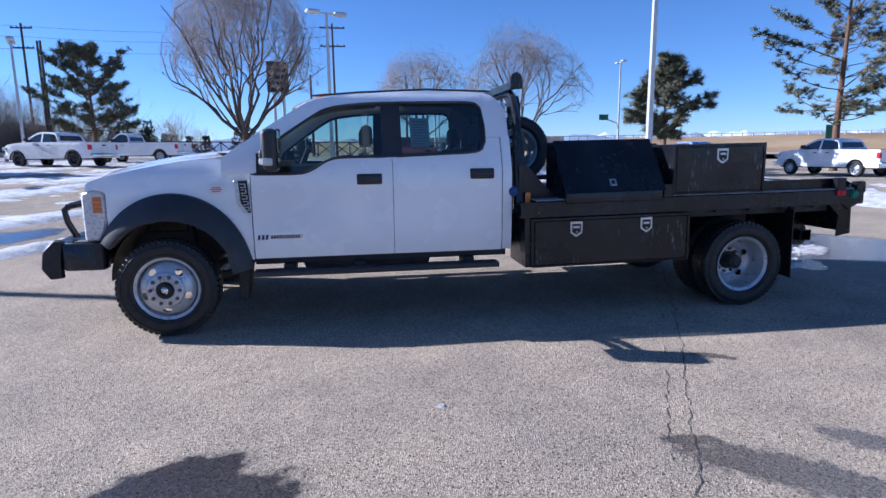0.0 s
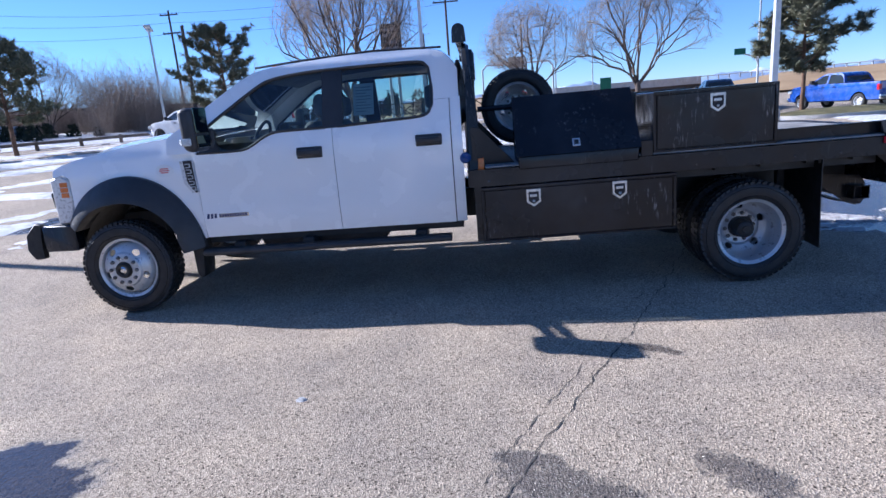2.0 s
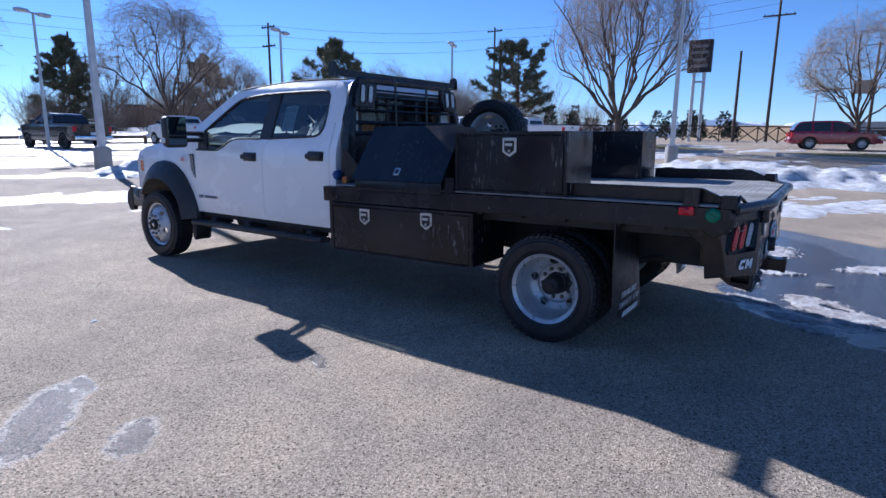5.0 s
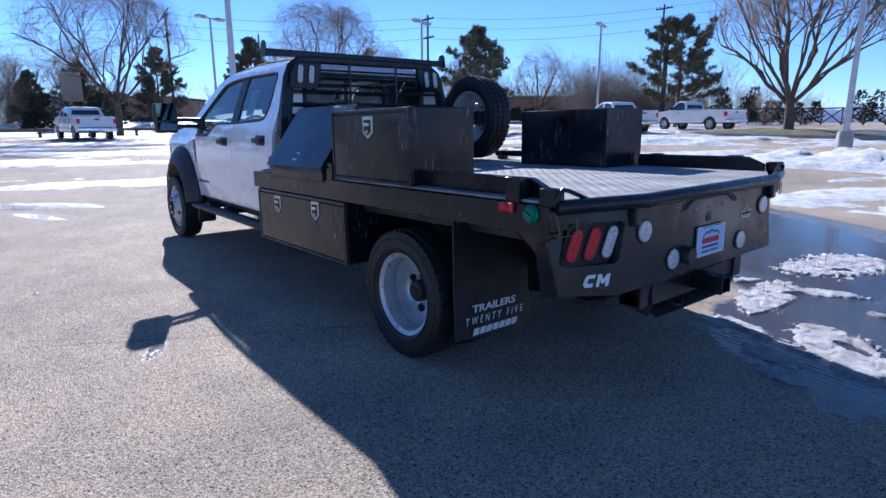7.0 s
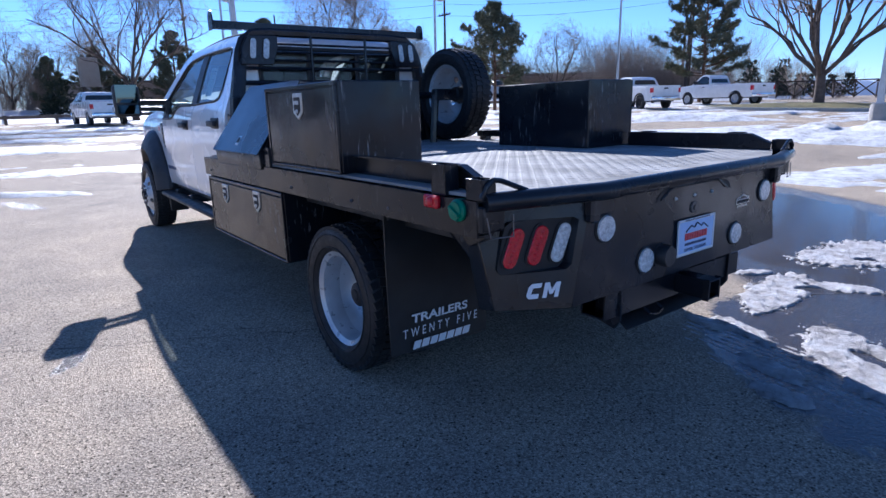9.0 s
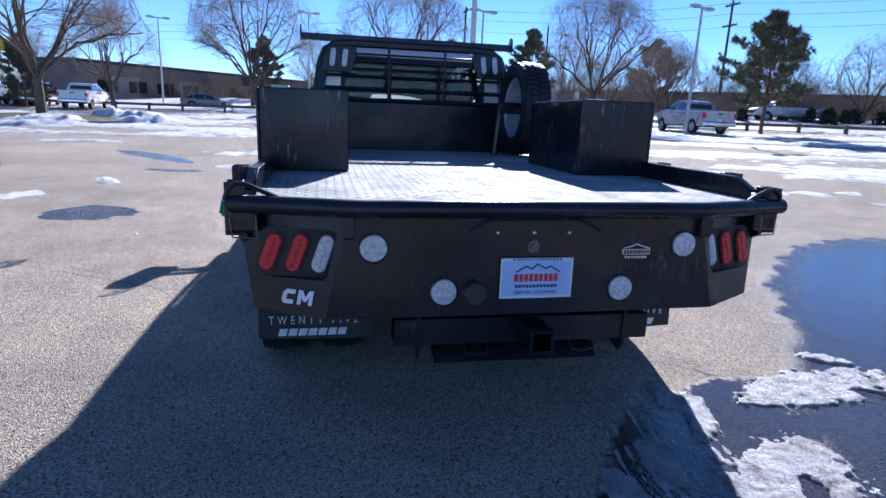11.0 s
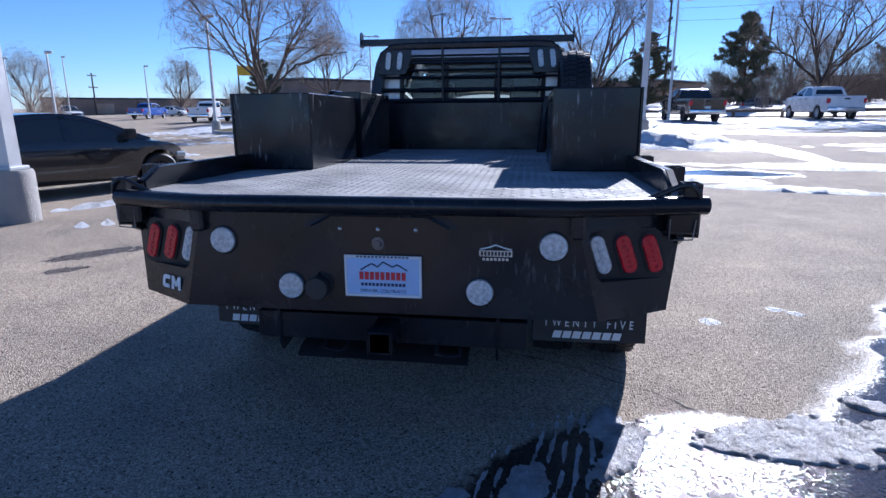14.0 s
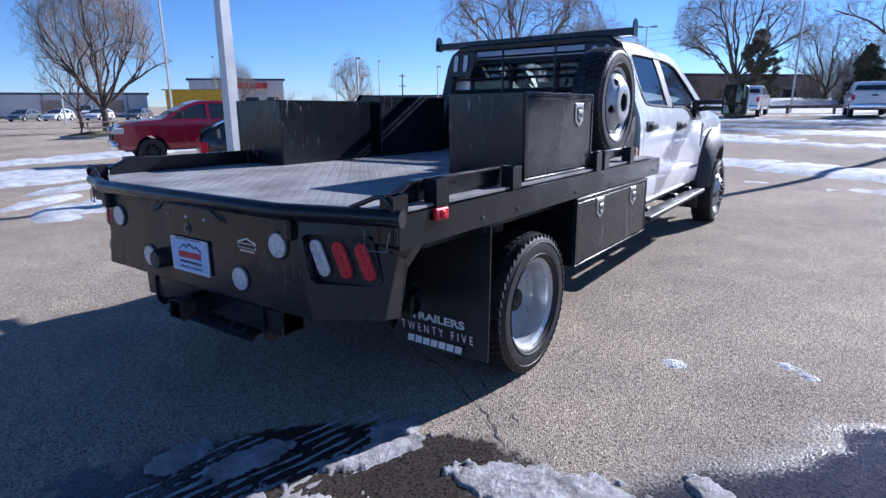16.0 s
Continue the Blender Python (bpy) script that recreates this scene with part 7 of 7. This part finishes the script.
    part("plate", bm, PAPER, v)
    for s in (-1, 1):
        for px in (c0 + 0.5, 0.35) if kind != "single_cab" else (0.55,):
            bm = bmesh.new()
            z = zb0 - 0.16
            box(bm, px, px + 0.2, s * (W - 0.01), s * (W + 0.03), z - 0.02, z + 0.02, 0.01)
            part("door_handle", bm, TRIM, v)
        for wx in k["wheels"]:
            t = Matrix.Translation((wx, s * (W - 0.12), wr)) @ Matrix.Diagonal((wr / 0.4, 1, wr / 0.4, 1))
            if s > 0:
                t = t @ Matrix.Rotation(math.pi, 4, "Z")
            rim = share("wheel", SPOKES[rims], v, t)
            share("tyre", CAR_TYRE, rim, Matrix.Identity(4))
            if flares:
                bm = bmesh.new()
                pts = [(wx + (wr + 0.10) * math.cos(a), s * (W + 0.01), wr + (wr + 0.10) * math.sin(a)) for a in span(0.05, math.pi - 0.05, 14)]
                tube(bm, pts, 0.05, 5)
                part("wheel_flare", bm, PLASTIC, v)
    return v


def parked(x, y, heading, up=0.0):
    return Matrix.Translation(on_ground(x, y, up)) @ Matrix.Rotation(radians(heading), 4, "Z")


def row_of(proto, places):
    proto.matrix_world = parked(*places[0])
    for p in places[1:]:
        copy_thing(proto, parked(*p))


row_of(vehicle("pickup_truck", "pickup", CARWHITE, "white crew cab pickup parked on snowy asphalt", "pickup"),
       [(-34.5, -3.8, 181), (-33.0, 2.5, 185), (-30.0, 17.9, 180), (-44.5, -29.9, 188), (-42.4, -19.2, 184), (26.8, 20.9, 98)])
row_of(vehicle("pickup_truck", "pickup", CARSILVER, "silver crew cab pickup in the far row", "pickup"), [(-45.0, -26.8, 186), (-48.5, -26.0, 186), (-23.9, 21.3, 175)])
row_of(vehicle("pickup_truck", "pickup", CARBLACK, "black crew cab pickup parked by the guard rail", "pickup", "black"), [(-29.2, 10.2, 184), (-46.4, -24.2, 186)])
row_of(vehicle("pickup_truck", "pickup", CARWHITE, "white midsize pickup with black wheel flares", "pickup", "black", True), [(-14.7, 30.1, 158)])
row_of(vehicle("pickup_truck", "single_cab", CARWHITE, "white single cab pickup with a long bed", "pickup"), [(-12.5, 36.4, 166)])
row_of(vehicle("pickup_truck", "pickup", CARBLUE, "bright blue crew cab pickup", "pickup"), [(23.2, 28.2, 105), (-59.4, -46.8, 185)])
row_of(vehicle("pickup_truck", "pickup", CARSLATE, "slate blue crew cab pickup", "pickup"), [(19.8, 37.0, 80)])
row_of(vehicle("suv", "suv", CARRED, "dark red sport utility vehicle on the side road", "suv", "silver"), [(6.3, 42.5, 12)])
row_of(vehicle("sedan", "car", CARGREY, "grey sedan beyond the guard rail", "car"), [(-50.6, 22.3, 90), (-52, -12, 100), (-58, 12, 80)])
row_of(vehicle("hatchback", "hatch", CARBLACK, "glossy black hatchback parked beside a light pole", "car", "black"), [(-1.0, -8.05, 150.5)])
red_truck = vehicle("pickup_truck", "pickup", CARRED, "deep red crew cab pickup parked beside the hatchback", "pickup", "black")
red_truck.matrix_world = parked(-2.4, -13.6, -20, 0.05) @ Matrix.Scale(0.9, 4)
row_of(vehicle("parked_car", "car", CARWHITE, "white car in the far dealer lot", "car"), [(-24, -80, 40), (-28, -78, 40), (-70, -50, 80)])
row_of(vehicle("parked_car", "car", CARGREY, "grey car in the far dealer lot", "car"), [(-21, -82, 40), (-31, -74, 40), (16, 78, 20), (8, 76, 170)])
row_of(vehicle("van", "suv", CARWHITE, "white van in the far dealer lot", "van"), [(-32.4, -92, 60), (-36, -46, 20), (-64, -62, 60)])
# flatbed truck beyond the rail
v = vehicle("flatbed_truck", "single_cab", CARSILVER, "grey single cab flatbed truck beyond the rail", "truck")
v.matrix_world = parked(-40.5, 42.5, 250, 0.6)


# ---- trees and shrubs ----
BARK = worn("grey_brown_bark", (0.105, 0.08, 0.065), 0.95, var=0.35, scale=5, grain=0.9, grain_scale=45)
TWIG = worn("pale_tan_twigs", (0.27, 0.215, 0.17), 0.9, var=0.25, scale=3)
PINEBARK = worn("red_brown_pine_bark", (0.13, 0.075, 0.045), 0.95, var=0.4, scale=6, grain=0.9, grain_scale=40)


def leafy(name, a, b, c):
    m = shader(name, b, 0.7)
    g = m.node_tree.nodes.new("ShaderNodeNewGeometry")
    tie(m, ramp(m, g.outputs["Random Per Island"], [(0.0, a), (0.5, b), (1.0, c)]), m.node_tree.nodes["Principled BSDF"].inputs["Base Color"])
    return m


NEEDLE = leafy("pine_needles", (0.07, 0.075, 0.042), (0.135, 0.138, 0.078), (0.225, 0.205, 0.125))
DARKLEAF = leafy("juniper_sprays", (0.014, 0.022, 0.012), (0.026, 0.036, 0.018), (0.048, 0.052, 0.028))


class Sticks:
    """Tapered sticks gathered into one mesh."""

    def __init__(self):
        self.v, self.f = [], []

    def add(self, pts, r0, r1, n):
        k0 = None
        for i, p in enumerate(pts):
            d = (pts[min(i + 1, len(pts) - 1)] - pts[max(i - 1, 0)]).normalized()
            s = d.orthogonal().normalized()
            u = d.cross(s)
            r = r0 + (r1 - r0) * i / (len(pts) - 1)
            k = len(self.v)
            for j in range(n):
                a = 2 * math.pi * j / n
                self.v.append(p + (s * math.cos(a) + u * math.sin(a)) * r)
            if k0 is not None:
                for j in range(n):
                    self.f.append((k0 + j, k0 + (j + 1) % n, k + (j + 1) % n, k + j))
            k0 = k

    def mesh(self, name, material):
        me = bpy.data.meshes.new(name)
        me.from_pydata([tuple(p) for p in self.v], [], self.f)
        me.polygons.foreach_set("use_smooth", [True] * len(self.f))
        me.materials.append(material)
        return me


def bare_tree(seed, height, fork, limbs, spread, levels=4, name="bare_tree", label="leafless deciduous tree with a broad rounded crown of fine twigs"):
    """A leafless tree: steep limbs that bend outward to a domed crown, forking again and again down to the twigs."""
    rng = random.Random(seed)
    wood, fine = Sticks(), Sticks()
    shoots = (6, 5, 4, 2)
    wide = spread * height
    mid = Vector((0, 0, fork + 0.30 * (height - fork)))
    tall = height - mid.z

    def shell(way, depth):
        """A place on the crown's outline, depth 1 outermost."""
        w = way.normalized()
        up = tall if w.z > 0 else 0.40 * (mid.z - fork * 0.6)
        return mid + Vector((w.x * wide, w.y * wide, w.z * up)) * depth

    def grow(p, d, way, depth, r, level):
        """One branch from p, setting out along d, that ends where the crown's outline lies in direction way."""
        end = shell(way, depth)
        if level > 1:
            end = end + Vector((0, 0, 0.32 * (end - p).length))
        steps = (7, 5, 4, 2, 1)[level]
        length = (end - p).length
        c = p + d.normalized() * length * (0.52, 0.42, 0.38, 0.3, 0.3)[level]
        pts = []
        for i in range(steps + 1):
            f = i / steps
            q = p * (1 - f) ** 2 + c * 2 * f * (1 - f) + end * f * f
            if 0 < i:
                q = q + Vector((rng.gauss(0, 1), rng.gauss(0, 1), rng.gauss(0, 1))) * length * (0.014, 0.020, 0.025, 0.03, 0.03)[level]
            pts.append(q)
        (wood if level < 2 else fine).add(pts, r, max(0.004, r * 0.25), (7, 5, 3, 3, 3)[level])
        if level >= levels:
            return
        n = shoots[level]
        loose = (0.55, 0.36, 0.24, 0.16)[level]
        for k in range(n):
            f = (0.14, 0.2, 0.2, 0.15)[level] + 0.78 * (k + rng.uniform(0.1, 0.9)) / n
            i = min(steps - 1, int(f * steps))
            base = pts[i].lerp(pts[i + 1], f * steps - i)
            along = (pts[i + 1] - pts[i]).normalized()
            w = (way.normalized() + Vector((rng.gauss(0, 1), rng.gauss(0, 1), rng.gauss(0.25, 0.7))) * loose).normalized()
            aim = shell(w, 1.0) - base
            start = (along * 1.1 + aim.normalized() * 0.7 + Vector((0, 0, 0.25))).normalized()
            grow(base, start, w, depth * rng.uniform(0.80, 1.06) if level < 2 else min(1.08, depth * rng.uniform(0.9, 1.1)), max(0.0055, r * (1 - 0.6 * f) * rng.uniform(0.5, 0.7)), level + 1)

    r0 = height * 0.019
    trunk = [Vector((0, 0, -0.2)), Vector((0.02, 0, fork * 0.5)), Vector((rng.uniform(-0.08, 0.08), rng.uniform(-0.08, 0.08), fork))]
    wood.add(trunk, r0 * 1.35, r0 * 0.95, 9)
    for k in range(limbs):
        a = 2.4 * k + rng.uniform(-0.3, 0.3)
        t = 1.62 * math.sqrt((k + 0.4) / limbs) * rng.uniform(0.9, 1.1)
        way = Vector((math.sin(t) * math.cos(a), math.sin(t) * math.sin(a), math.cos(t)))
        d = Vector((math.cos(a) * min(0.85, 0.62 * t), math.sin(a) * min(0.85, 0.62 * t), 1))
        grow(trunk[-1] - Vector((0, 0, rng.uniform(0, fork * 0.25))), d, way, rng.uniform(0.9, 1.05), r0 * rng.uniform(0.42, 0.62), 0)
    t = thing(name, label, "tree", "bare trees")
    a = new("trunk", wood.mesh("trunk", BARK))
    a.parent = t
    b = new("crown", fine.mesh("crown", TWIG))
    b.parent = t
    return t


def stand(proto, places):
    for k, (x, y, turn, s) in enumerate(places):
        m = Matrix.Translation(on_ground(x, y, 0.0)) @ Matrix.Rotation(turn, 4, "Z") @ Matrix.Scale(s, 4)
        if k == 0:
            proto.matrix_world = m
        else:
            c = copy_thing(proto, Matrix.Identity(4))
            c.matrix_world = m


stand(bare_tree(3, 10.5, 1.7, 10, 0.41), [(-4.7, 31.2, 0.3, 1.1), (-10.5, -38.0, 2.2, 1.0)])
stand(bare_tree(11, 8.6, 1.9, 8, 0.50), [(7.6, 42.0, 0.0, 1.0), (-53.2, -7.8, 1.4, 1.5), (-24.7, -14.9, 4.2, 1.2)])
stand(bare_tree(23, 9.0, 2.0, 7, 0.55), [(13.9, 35.0, 1.0, 1.0), (-39.5, 5.6, 2.0, 1.2), (-48.6, -19.2, 3.5, 0.95), (-34.2, 19.4, 0.7, 1.1)])
stand(bare_tree(31, 6.2, 1.2, 7, 0.48, 3), [(-33.5, 25.5, 0, 1.0), (-35.0, 21.0, 2, 0.9), (-42, 30, 1, 1.3), (-39, 50, 5, 1.4), (-64, 30, 1, 1.6), (-68, 8, 2, 1.5), (-60, -1, 3, 1.4),
                                           (-14, -50, 2, 1.2), (-30, -52, 1, 1.0), (-58, -62, 2, 1.4), (-80, -38, 4, 1.5), (-75, -52, 1, 1.4), (-95, 5, 2, 1.7), (-44, 44, 2, 1.4)])


def pine(seed, height, clear, width, label="tall ponderosa pine with open clumps of needles"):
    rng = random.Random(seed)
    wood = Sticks()
    nv, nf = [], []

    def tuft(p, d, size):
        for _ in range(20):
            e = (d * 0.4 + Vector((rng.gauss(0, 1), rng.gauss(0, 1), rng.gauss(0.25, 1))).normalized()).normalized()
            s = e.orthogonal().normalized() * 0.03
            L = size * rng.uniform(0.7, 1.15)
            k = len(nv)
            nv.extend((p - s, p + s, p + e * L))
            nf.append((k, k + 1, k + 2))

    n = 9
    trunk = [Vector((0.16 * fuzz(i * 0.4, seed, 0.6), 0.16 * fuzz(i * 0.4, seed + 4, 0.6), -0.2 + (height + 0.2) * i / n)) for i in range(n + 1)]
    wood.add(trunk, height * 0.019, 0.02, 8)
    z = clear
    while z < height - 0.15:
        f = (z - clear) / (height - clear)
        reach = width * (0.62 + 0.55 * math.sin(math.pi * min(1, f * 0.9 + 0.12))) * (1 - f ** 2.2 * 0.82)
        for _ in range(rng.choice((1, 2, 2))):
            a = rng.uniform(0, 2 * math.pi)
            L = reach * rng.uniform(0.6, 1.35)
            i = min(n - 1, int((z + 0.2) / (height + 0.2) * n))
            p = trunk[i].lerp(trunk[i + 1], (z + 0.2) / (height + 0.2) * n - i)
            up = -0.05 + 0.5 * f + rng.uniform(-0.12, 0.2)
            d = Vector((math.cos(a), math.sin(a), up)).normalized()
            pts = [p]
            for s in range(4):
                d = (d + Vector((rng.uniform(-0.2, 0.2), rng.uniform(-0.2, 0.2), rng.uniform(-0.02, 0.24)))).normalized()
                pts.append(pts[-1] + d * L / 4)
            wood.add(pts, 0.045 * (1 - 0.5 * f), 0.012, 4)
            for s in range(2, 5):
                for _ in range((1, 6, 12)[s - 2]):
                    side = Vector((rng.gauss(0, 1), rng.gauss(0, 1), rng.gauss(0.3, 0.6))).normalized()
                    base = pts[s - 1].lerp(pts[s], rng.random())
                    tip = base + (side + d * 0.7) * rng.uniform(0.10, 0.40) * (0.6 + 0.2 * reach)
                    wood.add([base, tip], 0.011, 0.006, 3)
                    tuft(tip, (tip - base).normalized(), 0.34)
                    tuft(base.lerp(tip, 0.6), (tip - base).normalized(), 0.29)
        z += rng.uniform(0.13, 0.24) * height / 8
    t = thing("pine_tree", label, "tree", "pines")
    a = new("trunk", wood.mesh("trunk", PINEBARK))
    a.parent = t
    me = bpy.data.meshes.new("crown")
    me.from_pydata([tuple(p) for p in nv], [], nf)
    me.materials.append(NEEDLE)
    b = new("crown", me)
    b.parent = t
    return t


stand(pine(5, 8.2, 2.0, 2.6), [(-22.8, 25.3, 0, 0.83), (-57, 38, 1, 1.1)])
stand(pine(27, 7.9, 1.9, 2.8), [(-18.7, 44.8, 0.5, 1.13)])
stand(pine(9, 6.3, 2.0, 1.75), [(18.6, 23.8, 0, 1.0)])
stand(pine(14, 12.8, 2.8, 4.0), [(31.0, 25.5, 0, 1.0)])
stand(pine(21, 8.8, 0.8, 2.5, "dense dark pine behind the far row"), [(-53.0, 21.0, 0, 1.0), (-55.0, 5.5, 2, 0.7), (-66, -8, 1, 0.9), (-58, 13, 3, 0.9), (-58, 2, 1, 0.6), (-41.3, -22.9, 2, 0.58)])


def thicket(name, places, dark, label, seed):
    """Many small shrubs gathered into one mass."""
    rng = random.Random(seed)
    wood = Sticks()
    nv, nf = [], []
    for x, y, n, spread, h in places:
        for _ in range(n):
            px, py = x + rng.gauss(0, spread), y + rng.gauss(0, spread)
            hh = h * rng.uniform(0.6, 1.2)
            g = on_ground(px, py, 0.3)
            if dark:
                for _ in range(150):
                    a, r, zz = rng.uniform(0, 6.3), rng.random() ** 0.5, rng.random()
                    w = 0.55 * hh * (1 - zz * 0.75) * (0.8 + 0.3 * math.sin(3 * a + px))
                    p = g + Vector((math.cos(a) * r * w, math.sin(a) * r * w, zz * hh))
                    for _ in range(2):
                        e = Vector((math.cos(a) + rng.gauss(0, 0.6), math.sin(a) + rng.gauss(0, 0.6), 0.7 + rng.gauss(0, 0.5))).normalized() * rng.uniform(0.2, 0.45)
                        s = e.orthogonal().normalized() * rng.uniform(0.06, 0.13)
                        k = len(nv)
                        nv.extend((p - s, p + s, p + e))
                        nf.append((k, k + 1, k + 2))
            else:
                for _ in range(40):
                    a = rng.uniform(0, 6.3)
                    t = rng.uniform(0.05, 0.6)
                    d = Vector((math.sin(t) * math.cos(a), math.sin(t) * math.sin(a), math.cos(t)))
                    q = g + Vector((rng.gauss(0, 0.3), rng.gauss(0, 0.3), -0.3))
                    m = q + d * hh * rng.uniform(0.4, 0.7)
                    e = m + (d + Vector((rng.gauss(0, 0.3), rng.gauss(0, 0.3), 0.1))) * hh * 0.4
                    wood.add([q, m, e], 0.022, 0.006, 3)
                    for _ in range(5):
                        f = rng.random()
                        b = q.lerp(m, f) if rng.random() < 0.4 else m.lerp(e, f)
                        wood.add([b, b + (d + Vector((rng.gauss(0, 0.6), rng.gauss(0, 0.6), 0.2))) * hh * rng.uniform(0.12, 0.28)], 0.010, 0.005, 3)
    if dark:
        me = bpy.data.meshes.new(name)
        me.from_pydata([tuple(p) for p in nv], [], nf)
        me.materials.append(DARKLEAF)
    else:
        me = wood.mesh(name, TWIG)
    return tagged(new(name, me), label, "shrubs", kind="stuff")


thicket("brown_thicket", [(-37, 56, 24, 4.5, 6.0), (-32, 62, 20, 4.0, 5.6), (-46, 47, 22, 4, 5.4), (-42, 33, 10, 3, 2.2), (-50, 28, 16, 4, 4.6), (-60, 22, 14, 4, 4.5), (-66, 14, 12, 4, 5), (-62, 0, 14, 4, 4), (-66, -14, 10, 4, 3),
                          (-72, -22, 14, 5, 3.4), (-82, -44, 14, 6, 4.5), (-88, -30, 12, 6, 4.5), (-50, -58, 8, 4, 3.2), (-22, 66, 10, 4, 3.5), (-70, 38, 12, 5, 4)], False, "bare brown thicket and brush beyond the lot", 4)
thicket("dark_junipers", [(-40, 41, 8, 2.6, 1.3), (-37, 47, 8, 2.6, 1.4), (-18, 66, 8, 3, 2.6), (-10, 68, 8, 3, 2.6), (-25, 68, 8, 3, 3.2), (-5, 70, 8, 3, 2.0), (-56, 8, 6, 2.0, 3.0), (-54, 1, 4, 1.6, 2.6), (-34, 64, 8, 3, 2.8)], True, "dark evergreen juniper shrubs", 6)
